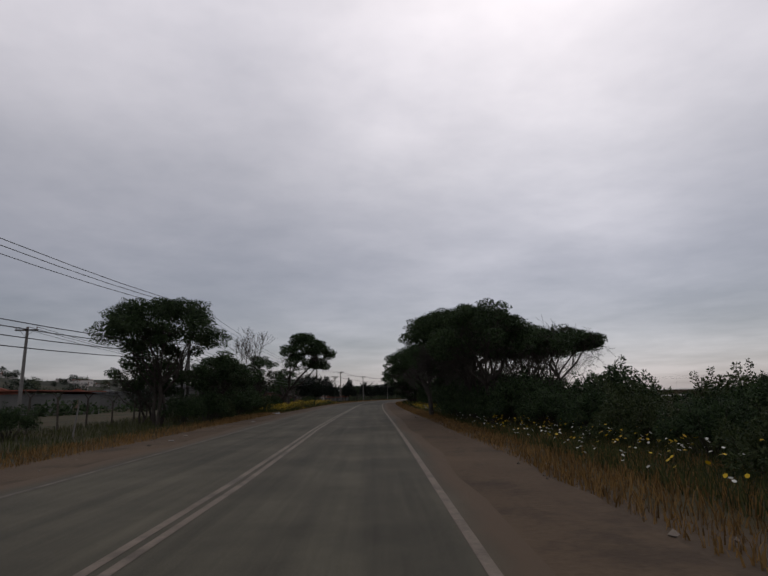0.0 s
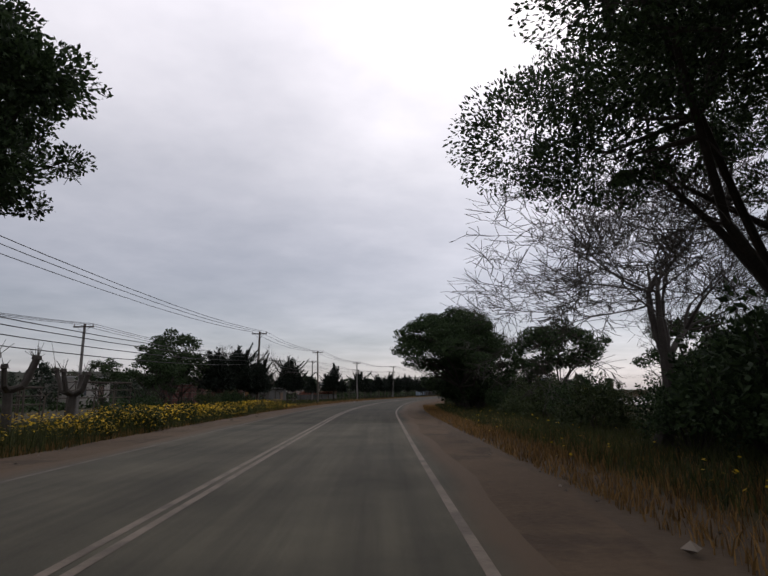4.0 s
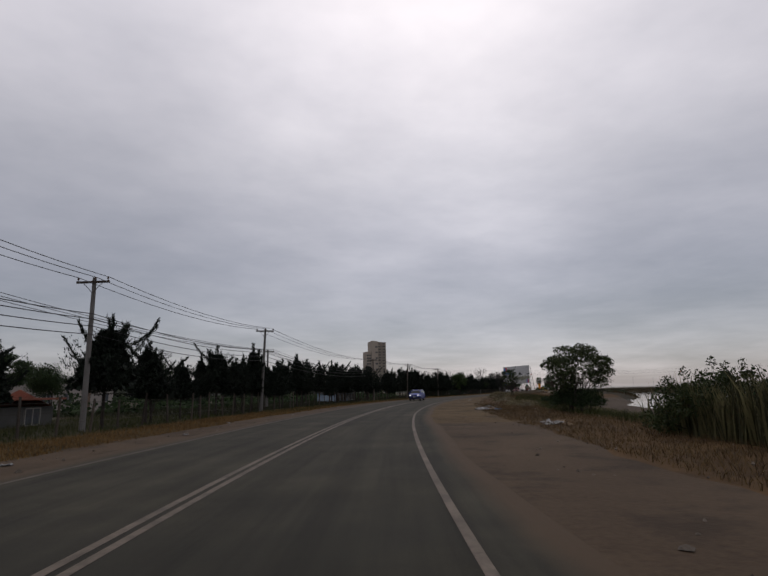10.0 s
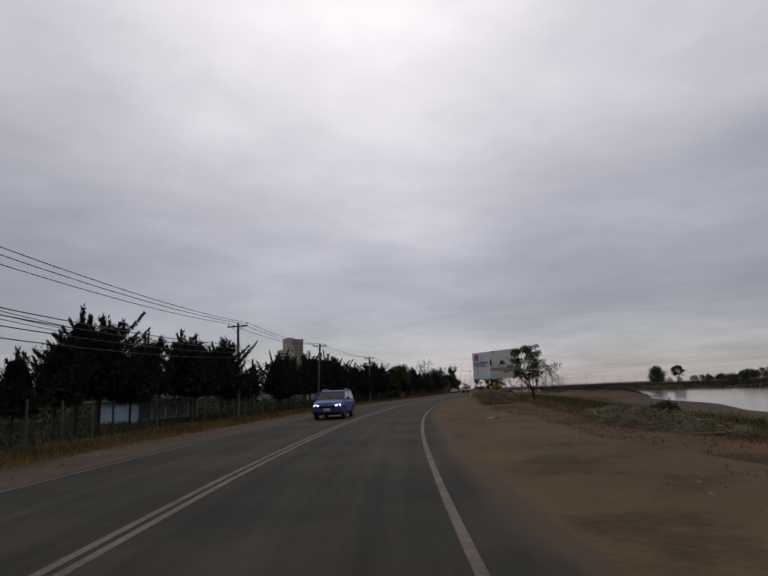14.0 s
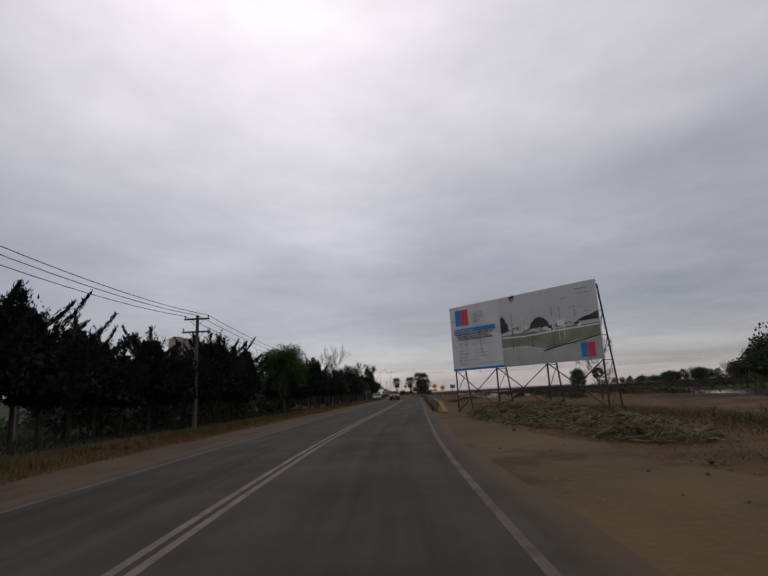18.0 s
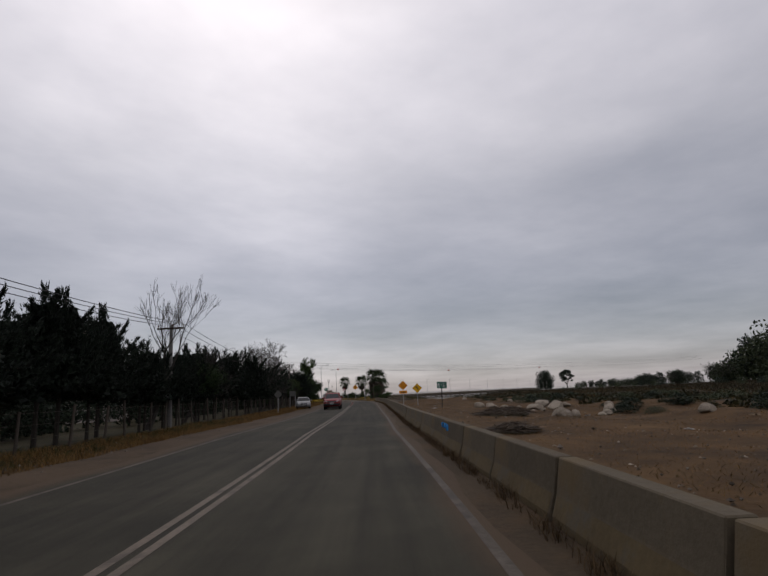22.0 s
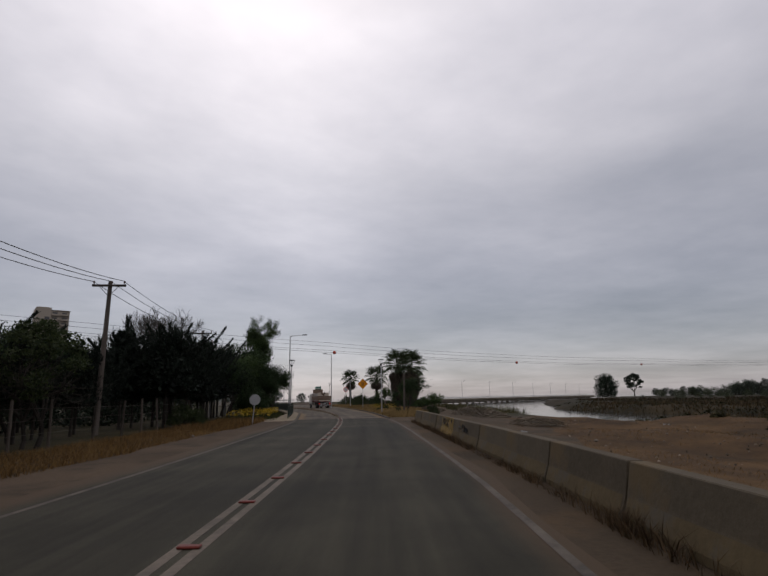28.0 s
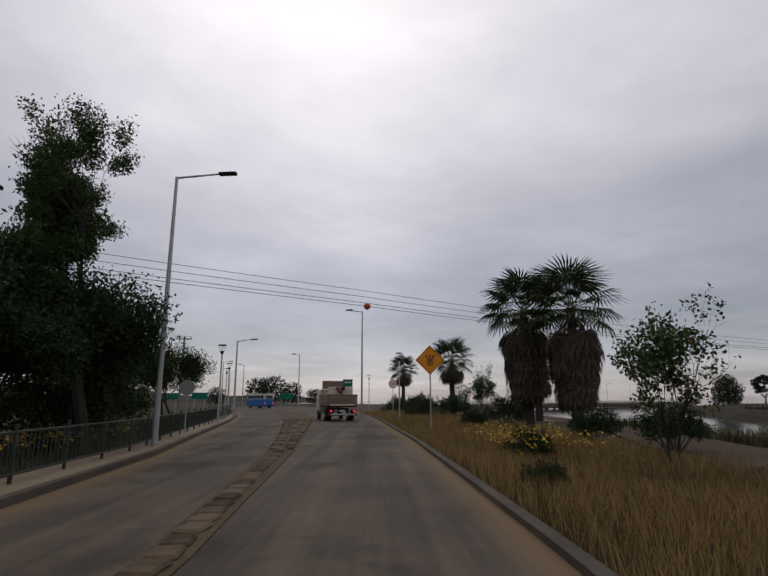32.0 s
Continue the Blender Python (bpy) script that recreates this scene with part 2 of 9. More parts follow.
TWIG = surface("bare_twig_bark", (0.03025, 0.0264, 0.02365), (0.0715, 0.0649, 0.05775), 3, 25, 0.9, 0.2)
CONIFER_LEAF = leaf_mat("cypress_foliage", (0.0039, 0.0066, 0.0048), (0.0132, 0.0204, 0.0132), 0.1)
DARK_LEAF = leaf_mat("dark_evergreen_leaf", (0.011, 0.021, 0.009), (0.044, 0.07, 0.028), 0.3)
MID_LEAF = leaf_mat("green_leaf", (0.022, 0.04, 0.012), (0.07, 0.105, 0.035), 0.3)
BUSH_LEAF = leaf_mat("bush_leaf", (0.015, 0.02475, 0.009), (0.0525, 0.0675, 0.02625), 0.25)
PALM_LEAF = leaf_mat("palm_frond_green", (0.02, 0.032, 0.014), (0.055, 0.075, 0.032), 0.15)
PALM_DEAD = leaf_mat("dead_palm_frond", (0.035, 0.027, 0.02), (0.10, 0.08, 0.058), 0.1)
DRY_GRASS = leaf_mat("dry_grass", (0.062, 0.036, 0.0125), (0.215, 0.128, 0.046), 0.3)
GREEN_GRASS = leaf_mat("green_grass", (0.018, 0.0245, 0.008), (0.058, 0.064, 0.021), 0.3)
DRY_REED = leaf_mat("cut_reed", (0.06, 0.048, 0.025), (0.19, 0.155, 0.085), 0.15)
GREEN_REED = leaf_mat("cut_green_reed", (0.034, 0.034, 0.016), (0.135, 0.124, 0.058), 0.2)
YELLOW = leaf_mat("yellow_petal", (0.315, 0.2025, 0.009), (0.54, 0.375, 0.0225), 0.3)
WHITE_PETAL = leaf_mat("white_petal", (0.5, 0.5, 0.45), (0.7, 0.7, 0.66), 0.3)
STEEL = surface("galvanised_steel", (0.28, 0.285, 0.29), (0.42, 0.42, 0.42), 2, 30, 0.5, 0.1, metal=0.6)
DARK_STEEL = surface("rusty_dark_steel", (0.03, 0.027, 0.025), (0.09, 0.07, 0.058), 3, 30, 0.7, 0.2, metal=0.3)
GREEN_STEEL = surface("dark_green_rail_paint", (0.02, 0.028, 0.024), (0.05, 0.06, 0.05), 3, 30, 0.6, 0.1)
WIRE = surface("cable", (0.015, 0.015, 0.016), (0.035, 0.035, 0.036), 2, 20, 0.6, 0)
CERAMIC = surface("insulator_ceramic", (0.05, 0.03, 0.025), (0.12, 0.075, 0.06), 5, 30, 0.3, 0)
BOARD_WHITE = surface("weathered_banner", (0.5, 0.5, 0.5), (0.66, 0.66, 0.66), 0.5, 8, 0.7, 0.1, blotch=((0.357, 0.357, 0.357), 0.5, 0.6))
SIGN_BLUE = surface("sign_blue", (0.02, 0.16, 0.42), (0.045, 0.24, 0.54), 1, 12, 0.6, 0)
SIGN_RED = surface("sign_red", (0.48, 0.05, 0.06), (0.6, 0.09, 0.09), 1, 12, 0.6, 0)
SIGN_GREEN = surface("sign_green", (0.005, 0.10, 0.065), (0.01, 0.14, 0.09), 2, 12, 0.5, 0)
SIGN_YELLOW = surface("sign_yellow", (0.62, 0.33, 0.01), (0.75, 0.43, 0.02), 2, 12, 0.5, 0)
SIGN_ORANGE = surface("sign_orange", (0.62, 0.22, 0.01), (0.74, 0.3, 0.02), 2, 12, 0.5, 0)
SIGN_WHITE = surface("sign_white", (0.6, 0.6, 0.6), (0.72, 0.72, 0.72), 2, 12, 0.5, 0)
SIGN_BACK = surface("bare_sign_back", (0.07, 0.07, 0.066), (0.12, 0.12, 0.113), 2, 12, 0.6, 0)
INK = surface("dark_print", (0.02, 0.02, 0.022), (0.05, 0.05, 0.052), 2, 12, 0.6, 0)
FADED_WHITE = surface("faded_white_print", (0.36, 0.4, 0.46), (0.52, 0.55, 0.6), 1, 9, 0.6, 0)
PALE_INK = surface("worn_print", (0.15, 0.15, 0.15), (0.26, 0.26, 0.26), 1, 9, 0.6, 0)
FAINT_INK = surface("faint_print", (0.26, 0.26, 0.26), (0.36, 0.36, 0.36), 1, 9, 0.6, 0)
FADED_INK = surface("faded_print", (0.2, 0.2, 0.2), (0.36, 0.36, 0.36), 1, 9, 0.6, 0)
PRINT_GREEN = surface("printed_grass", (0.14, 0.145, 0.1), (0.25, 0.25, 0.185), 0.8, 7, 0.7, 0, blotch=((0.31, 0.3, 0.26), 0.5, 0.6))
PRINT_GREY = surface("printed_buildings", (0.08, 0.085, 0.085), (0.42, 0.42, 0.42), 2.4, 8, 0.7, 0)
PRINT_DARK = surface("printed_trees", (0.02, 0.022, 0.02), (0.075, 0.08, 0.07), 2, 9, 0.7, 0)
YELLOW_PAINT = surface("dirty_yellow_paint", (0.13, 0.083, 0.024), (0.27, 0.18, 0.056), 0.8, 14, 0.85, 0.2, blotch=((0.14, 0.119, 0.084), 0.9, 0.7))
ROCK = surface("pale_boulder", (0.156, 0.1312, 0.1015), (0.3432, 0.3, 0.2415), 0.9, 9, 0.9, 0.7, per_object=0.3, dist=0.06)
RED_TILE = surface("red_roof", (0.14, 0.05, 0.035), (0.26, 0.1, 0.07), 1.5, 14, 0.85, 0.3, per_object=0.4)
GREY_ROOF = surface("sheet_roof", (0.12, 0.12, 0.125), (0.26, 0.26, 0.26), 1, 14, 0.7, 0.2, per_object=0.5)
TOWER_WALL = surface("tower_render", (0.29, 0.25, 0.21), (0.36, 0.32, 0.27), 0.1, 2, 0.9, 0.1)
TOWER_GLASS = surface("dark_window", (0.04, 0.045, 0.055), (0.1, 0.11, 0.12), 1, 6, 0.2, 0, spec=0.5)
FAR_WALL = surface("far_house_wall", (0.3, 0.27, 0.25), (0.52, 0.49, 0.46), 0.2, 2, 0.9, 0, per_object=0.9)
TYRE = surface("tyre_rubber", (0.012, 0.012, 0.012), (0.03, 0.03, 0.03), 5, 40, 0.85, 0.2)
RIM = surface("alloy_rim", (0.3, 0.3, 0.31), (0.45, 0.45, 0.46), 5, 30, 0.35, 0, metal=0.8)
GLASS = surface("tinted_car_glass", (0.012, 0.014, 0.016), (0.022, 0.025, 0.028), 1, 5, 0.06, 0, spec=0.6)
CHROME = surface("chrome_trim", (0.5, 0.5, 0.51), (0.6, 0.6, 0.61), 5, 30, 0.2, 0, metal=0.9)
BLACK_PLASTIC = surface("black_plastic", (0.014, 0.014, 0.015), (0.03, 0.03, 0.031), 4, 40, 0.6, 0.1)
PLATE = surface("number_plate", (0.5, 0.5, 0.5), (0.62, 0.62, 0.62), 6, 40, 0.5, 0)
HEADLIGHT = glow("headlight", (1.0, 0.97, 0.9), 1.0)
CLEAR_LAMP = surface("unlit_headlamp", (0.45, 0.46, 0.47), (0.6, 0.6, 0.61), 4, 20, 0.15, 0)
TAILLIGHT = glow("tail_lamp", (0.85, 0.03, 0.03), 0.8)
BROWN_BOARD = surface("brown_board", (0.11, 0.075, 0.055), (0.2, 0.145, 0.11), 1.5, 14, 0.8, 0.2, stretch=(0.3, 1, 1))
CREAM = surface("cream_panel", (0.42, 0.37, 0.3), (0.58, 0.52, 0.43), 1, 10, 0.8, 0.1)
BALL_RED = surface("marker_ball", (0.35, 0.06, 0.04), (0.5, 0.1, 0.06), 2, 10, 0.5, 0)


def paint(name, c):
    return surface(name, tuple(v * 0.8 for v in c), c, 1.5, 20, 0.35, 0, spec=0.3)


def water_mat():
    m = surface("river_water", (0.012, 0.016, 0.016), (0.025, 0.03, 0.03), 0.05, 0.9, 0.07, 0.0, spec=0.5)
    t = m.node_tree
    bsdf = t.nodes["Principled BSDF"]
    coord = node(t, "ShaderNodeTexCoord")
    wave = node(t, "ShaderNodeTexNoise", Scale=1.3, Detail=4.0, Roughness=0.6)
    join(t, coord, "Object", wave, "Vector")
    bp = node(t, "ShaderNodeBump", Strength=0.12, Distance=0.05)
    t.links.new(wave.outputs[0], bp.inputs["Height"])
    t.links.new(bp.outputs[0], bsdf.inputs["Normal"])
    return m


WATER = water_mat()


# ---- the plan: s metres along the lane, l metres to its right ----
AXIS = [(-0.0, 0.0), (-0.4, 20.0), (-0.9, 40.0), (-1.4, 60.0), (-1.7, 80.0), (-1.7, 100.0), (-0.4, 119.9), (2.3, 139.7), (6.5, 159.3), (11.8, 178.6),
        (18.1, 197.5), (25.7, 216.0), (34.6, 234.0), (44.4, 251.4), (55.2, 268.2), (66.2, 284.9), (76.9, 301.8), (87.4, 318.9), (97.8, 335.9), (108.2, 353.0), (118.1, 370.4), (126.8, 388.4)]


def axis_table():
    pts = np.array(AXIS)
    first, last = pts[0] - pts[1], np.array([math.sin(radians(25.06)), math.cos(radians(25.06))]) * 20
    pts = np.vstack([pts[0] + first * k for k in range(8, 0, -1)] + [pts] + [pts[-1] + last * k for k in range(1, 10)])
    out = []
    for i in range(1, len(pts) - 2):
        p0, p1, p2, p3 = pts[i - 1:i + 3]
        for u in np.arange(0, 1, 0.1):
            out.append(0.5 * (2 * p1 + (p2 - p0) * u + (2 * p0 - 5 * p1 + 4 * p2 - p3) * u**2 + (3 * p1 - p0 - 3 * p2 + p3) * u**3))
    out = np.array(out)
    length = np.r_[0, np.cumsum(np.hypot(*np.diff(out, axis=0).T))]
    zero = np.argmin(np.hypot(*out.T))
    return out, length - length[zero]


LINE, REACH = axis_table()
TANGENT = np.gradient(LINE, axis=0)
TANGENT /= np.linalg.norm(TANGENT, axis=1)[:, None]


def spot(s, l=0.0):
    """x, y of a place on the plan; s and l may be arrays."""
    x, y = np.interp(s, REACH, LINE[:, 0]), np.interp(s, REACH, LINE[:, 1])
    tx, ty = np.interp(s, REACH, TANGENT[:, 0]), np.interp(s, REACH, TANGENT[:, 1])
    over = np.maximum(np.asarray(s) - REACH[-1], 0) + np.minimum(np.asarray(s) - REACH[0], 0)
    return x + ty * l + tx * over, y - tx * l + ty * over


def turn_at(s):
    """Degrees of the road's direction from +y, to the left."""
    return math.degrees(math.atan2(-float(np.interp(s, REACH, TANGENT[:, 0])), float(np.interp(s, REACH, TANGENT[:, 1]))))


def stand(s, l, z=0.0, turn=0.0, lean=0.0):
    x, y = spot(s, l)
    return pose(float(x), float(y), z, 0, lean, turn_at(s) + turn)


def plan_of(x, y):
    """s and l of many places at once."""
    x, y = np.atleast_1d(x).astype(float), np.atleast_1d(y).astype(float)
    s, l = np.empty(len(x)), np.empty(len(x))
    nodes = LINE[::4]
    for k in range(0, len(x), 8000):
        dx, dy = x[k:k + 8000, None] - nodes[:, 0], y[k:k + 8000, None] - nodes[:, 1]
        n = np.argmin(dx**2 + dy**2, axis=1) * 4
        ex, ey = x[k:k + 8000] - LINE[n, 0], y[k:k + 8000] - LINE[n, 1]
        s[k:k + 8000] = REACH[n] + ex * TANGENT[n, 0] + ey * TANGENT[n, 1]
        l[k:k + 8000] = ex * TANGENT[n, 1] - ey * TANGENT[n, 0]
    return s, l


def centre(s):
    """Offset of the road's middle line."""
    return np.interp(s, [-200, 10, 25, 41, 55, 110, 149, 175, 201, 240, 265, 288, 312, 336, 373, 386, 404, 417, 428, 438, 452, 466, 490, 520, 560],
                     [-2.5, -2.5, -2.8, -2.8, -2.65, -2.7, -2.9, -2.95, -3.0, -2.55, -2.3, -2.5, -2.65, -2.25, -1.95, -1.85, -1.75, -2.0, -2.8, -3.9, -5.6, -7.8, -12, -19, -30])


def right_edge(s):
    return np.interp(s, [-200, 55, 110, 149, 175, 201, 265, 288, 312, 336, 373, 404, 417, 432, 457, 488, 520, 560],
                     [1.0, 0.95, 1.2, 0.8, 0.5, 0.85, 1.4, 1.1, 0.8, 1.15, 1.8, 1.64, 1.84, 1.5, 0.3, -2.5, -8.5, -19])


def left_edge(s):
    return np.interp(s, [-200, 10, 41, 110, 149, 201, 240, 265, 288, 312, 336, 373, 404, 419, 427, 437, 452, 466, 490, 520, 560],
                     [-6.1, -6.1, -6.6, -6.4, -7.0, -6.85, -6.2, -5.6, -6.0, -6.1, -5.35, -5.1, -4.9, -5.2, -6.1, -7.9, -10.6, -13.6, -20, -30, -45])


def smooth(v, a, b):
    u = np.clip((v - a) / (b - a), 0, 1)
    return u * u * (3 - 2 * u)


# ---- mesh tools ----
def mesh_from(name, verts, faces, material=None, smooth_faces=False):
    """One mesh from arrays: faces is (n, 3) or (n, 4)."""
    verts, faces = np.asarray(verts, np.float32), np.asarray(faces, np.int32)
    me = bpy.data.meshes.new(name)
    k = faces.shape[1]
    me.vertices.add(len(verts))
    me.vertices.foreach_set("co", verts.ravel())
    me.loops.add(faces.size)
    me.loops.foreach_set("vertex_index", faces.ravel())
    me.polygons.add(len(faces))
    me.polygons.foreach_set("loop_start", np.arange(0, faces.size, k, dtype=np.int32))
    me.polygons.foreach_set("use_smooth", np.full(len(faces), smooth_faces))
    me.update(calc_edges=True)
    if material:
        me.materials.append(material)
    return me


def put(name, mesh, parent=None, label="", m=None):
    ob = new(name, mesh)
    if parent:
        ob.parent = parent
    if m is not None:
        ob.matrix_basis = m
    if label:
        ob["label"] = label
    return ob


def part(name, bm, material, parent, label="", flat=True):
    me = bpy.data.meshes.new(name)
    bm.normal_update()
    bm.to_mesh(me)
    bm.free()
    me.materials.append(material)
    if not flat:
        me.polygons.foreach_set("use_smooth", [True] * len(me.polygons))
    return put(name, me, parent, label)


def thing(name, m, label, category, group="", kind=""):
    ob = new(name)
    ob.matrix_basis = m
    ob.empty_display_size = 0.2
    return tagged(ob, label, category, group, kind)


def box(bm, size, at=(0, 0, 0), rot=(0, 0, 0), bevel=0.0):
    """Adds a box, its edges rounded, to a bmesh."""
    made = bmesh.ops.create_cube(bm, size=1.0, matrix=pose(*at, *rot) @ Matrix.Diagonal((*size, 1)))
    if bevel:
        edges = list({e for v in made["verts"] for e in v.link_edges})
        bmesh.ops.bevel(bm, geom=edges, offset=bevel, segments=1, affect="EDGES")
    return bm


def rod(bm, a, b, r0, r1=None, sides=8):
    """Adds a tapered round bar between two points."""
    a, b = Vector(a), Vector(b)
    d = b - a
    m = Matrix.Translation((a + b) / 2) @ d.to_track_quat("Z", "Y").to_matrix().to_4x4()
    bmesh.ops.create_cone(bm, cap_ends=True, segments=sides, radius1=r0, radius2=r0 if r1 is None else r1, depth=d.length, matrix=m)
    return bm


def plate_bm(points, depth, bm=None):
    """A flat outline in x and z, with thickness along y."""
    bm = bm or bmesh.new()
    front = [bm.verts.new((x, -depth / 2, z)) for x, z in points]
    back = [bm.verts.new((x, depth / 2, z)) for x, z in points]
    bm.faces.new(front)
    bm.faces.new(back[::-1])
    n = len(points)
    for i in range(n):
        bm.faces.new((front[(i + 1) % n], front[i], back[i], back[(i + 1) % n]))
    bmesh.ops.recalc_face_normals(bm, faces=bm.faces)
    return bm


def tubes(segs, sides):
    """Tapered tubes for (n, 8) rows of x0 y0 z0 x1 y1 z1 r0 r1."""
    segs = np.asarray(segs, float)
    a, b, r0, r1 = segs[:, :3], segs[:, 3:6], segs[:, 6], segs[:, 7]
    d = b - a
    d /= np.linalg.norm(d, axis=1)[:, None] + 1e-9
    ref = np.where(np.abs(d[:, 2:3]) > 0.9, [[1.0, 0, 0]], [[0, 0, 1.0]])
    u = np.cross(d, ref)
    u /= np.linalg.norm(u, axis=1)[:, None] + 1e-9
    w = np.cross(d, u)
    ang = np.arange(sides) * 2 * np.pi / sides
    ring = u[:, None] * np.cos(ang)[None, :, None] + w[:, None] * np.sin(ang)[None, :, None]
    v = np.concatenate([a[:, None] + ring * r0[:, None, None], b[:, None] + ring * r1[:, None, None]], 1).reshape(-1, 3)
    n = len(segs)
    base = (np.arange(n) * 2 * sides)[:, None]
    i = np.arange(sides)[None]
    j = (np.arange(sides) + 1)[None] % sides
    f = np.stack([base + i, base + j, base + sides + j, base + sides + i], -1).reshape(-1, 4)
    k = np.flatnonzero(np.abs(b[:-1] - a[1:]).max(1) < 1e-6)[:, None]
    if len(k):
        near, far = k * 2 * sides + sides, (k + 1) * 2 * sides
        f = np.vstack([f, np.stack([near + i, near + j, far + j, far + i], -1).reshape(-1, 4)])
    return v, f


def leaves(rng, centres, length, width, up=0.0, droop=0.0):
    """A small folded-out quad at each centre, turned at random."""
    n = len(centres)
    d = rng.normal(size=(n, 3))
    d[:, 2] = d[:, 2] * (1 - abs(droop)) + up - droop
    d /= np.linalg.norm(d, axis=1)[:, None]
    side = np.cross(d, rng.normal(size=(n, 3)))
    side /= np.linalg.norm(side, axis=1)[:, None] + 1e-9
    ln = length * rng.uniform(0.6, 1.3, (n, 1))
    wd = width * rng.uniform(0.6, 1.3, (n, 1))
    a = centres - d * ln / 2
    b = centres + d * ln / 2
    mid = centres + d * ln * 0.08
    v = np.stack([a, mid + side * wd / 2, b, mid - side * wd / 2], 1).reshape(-1, 3)
    return v, np.arange(4 * n).reshape(-1, 4)


# ---- ground, water and road ----
RIVER = [(30, 118, 5), (42, 145, 10), (56, 172, 18), (76, 200, 24), (102, 232, 28), (130, 270, 26), (148, 308, 24), (150, 338, 16), (156, 364, 13), (164, 384, 12), (172, 402, 11),
         (186, 428, 13), (218, 466, 18), (268, 530, 36), (330, 640, 120)]


def height_at(x, y):
    """Height of the ground: flat by the road, banks to the river, hills far to the left, sea ahead."""
    x, y = np.atleast_1d(np.asarray(x, float)), np.atleast_1d(np.asarray(y, float))
    s, l = plan_of(x, y)
    rough = 0.5 * np.sin(x * 0.21 + 1.3 * np.sin(y * 0.13)) + 0.5 * np.sin(y * 0.17 + 1.1 * np.sin(x * 0.19))
    z = -0.05 + 0.07 * rough * smooth(np.abs(l + 2.5), 8, 16)
    z += 0.35 * smooth(-l, 14, 30) * (0.6 + 0.4 * rough) * smooth(120 - s, 0, 40)
    z += 0.25 * smooth(l, 5, 9) * smooth(s, 225, 245) * smooth(300 - s, 0, 25) * (0.6 + 0.5 * rough)
    z -= 1.35 * smooth(l, 9.5, 20) * smooth(s, 118, 135) * (1 - smooth(s, 258, 292)) + (1.1 - 0.75 * smooth(s, 285, 320)) * smooth(l, 26, 50) * smooth(s, 258, 292) + 0.9 * (smooth(l, 12.5, 20) - smooth(l, 32, 42)) * smooth(s, 392, 404)
    z += (0.3 * np.sin(x * 0.43 + 1.6 * np.sin(y * 0.21)) * np.sin(y * 0.37 + 1.2 * np.sin(x * 0.27)) + 0.12 * np.sin(x * 1.1) * np.sin(y * 0.9)) * smooth(l, 5.5, 11) * smooth(s, 296, 308) * smooth(404 - s, 0, 8) * (1 - smooth(l, 30, 45))
    hill = 0.85 * smooth(-l, 170, 620)
    z += hill * (30 + 9 * np.sin(x * 0.011 + 0.6) + 7 * np.sin(y * 0.013 + 2.0) + 3 * np.sin(x * 0.05) * np.sin(y * 0.043))
    # marsh beyond the river
    river = np.full(len(x), 1e9)
    pts = np.array(RIVER, float)
    for (x0, y0, w0), (x1, y1, w1) in zip(pts[:-1], pts[1:]):
        dx, dy = x1 - x0, y1 - y0
        u = np.clip(((x - x0) * dx + (y - y0) * dy) / (dx * dx + dy * dy), 0, 1)
        river = np.minimum(river, np.hypot(x - x0 - u * dx, y - y0 - u * dy) - (w0 + u * (w1 - w0)))
    river = river + 1.2 * rough
    far = np.clip((x - 45) * 0.83 - (y - 182) * 0.55, -60, 60)
    z = np.where((l > 20) & (far > 25), np.minimum(z, -0.9 + 0.25 * rough + 3.0 * smooth(l, 140, 260)), z)
    z = z * smooth(river, 0.5, 5.0) + (-2.6) * (1 - smooth(river, -3.0, 5.0))
    ahead = x * 0.5 + y * 0.866
    z = np.where(l > -90, z - 5 * smooth(ahead, 690, 760), z)
    return z


def ground_grid():
    def spread(lo, hi, step, far):
        inner = np.arange(lo, hi + 0.1, step)
        grow, out, d = step, [], 0
        while d < far:
            grow *= 1.28
            d += grow
            out.append(d)
        out = np.array(out)
        return np.r_[lo - out[::-1], inner, hi + out]
    xs, ys = spread(-70, 210, 2.0, 3300), spread(-40, 500, 2.0, 3300)
    gx, gy = np.meshgrid(xs, ys)
    v = np.stack([gx.ravel(), gy.ravel(), height_at(gx.ravel(), gy.ravel())], 1)
    n, m = len(xs), len(ys)
    i = (np.arange(m - 1)[:, None] * n + np.arange(n - 1)[None]).ravel()
    return v, np.stack([i, i + 1, i + n + 1, i + n], 1)


GV, GF = ground_grid()


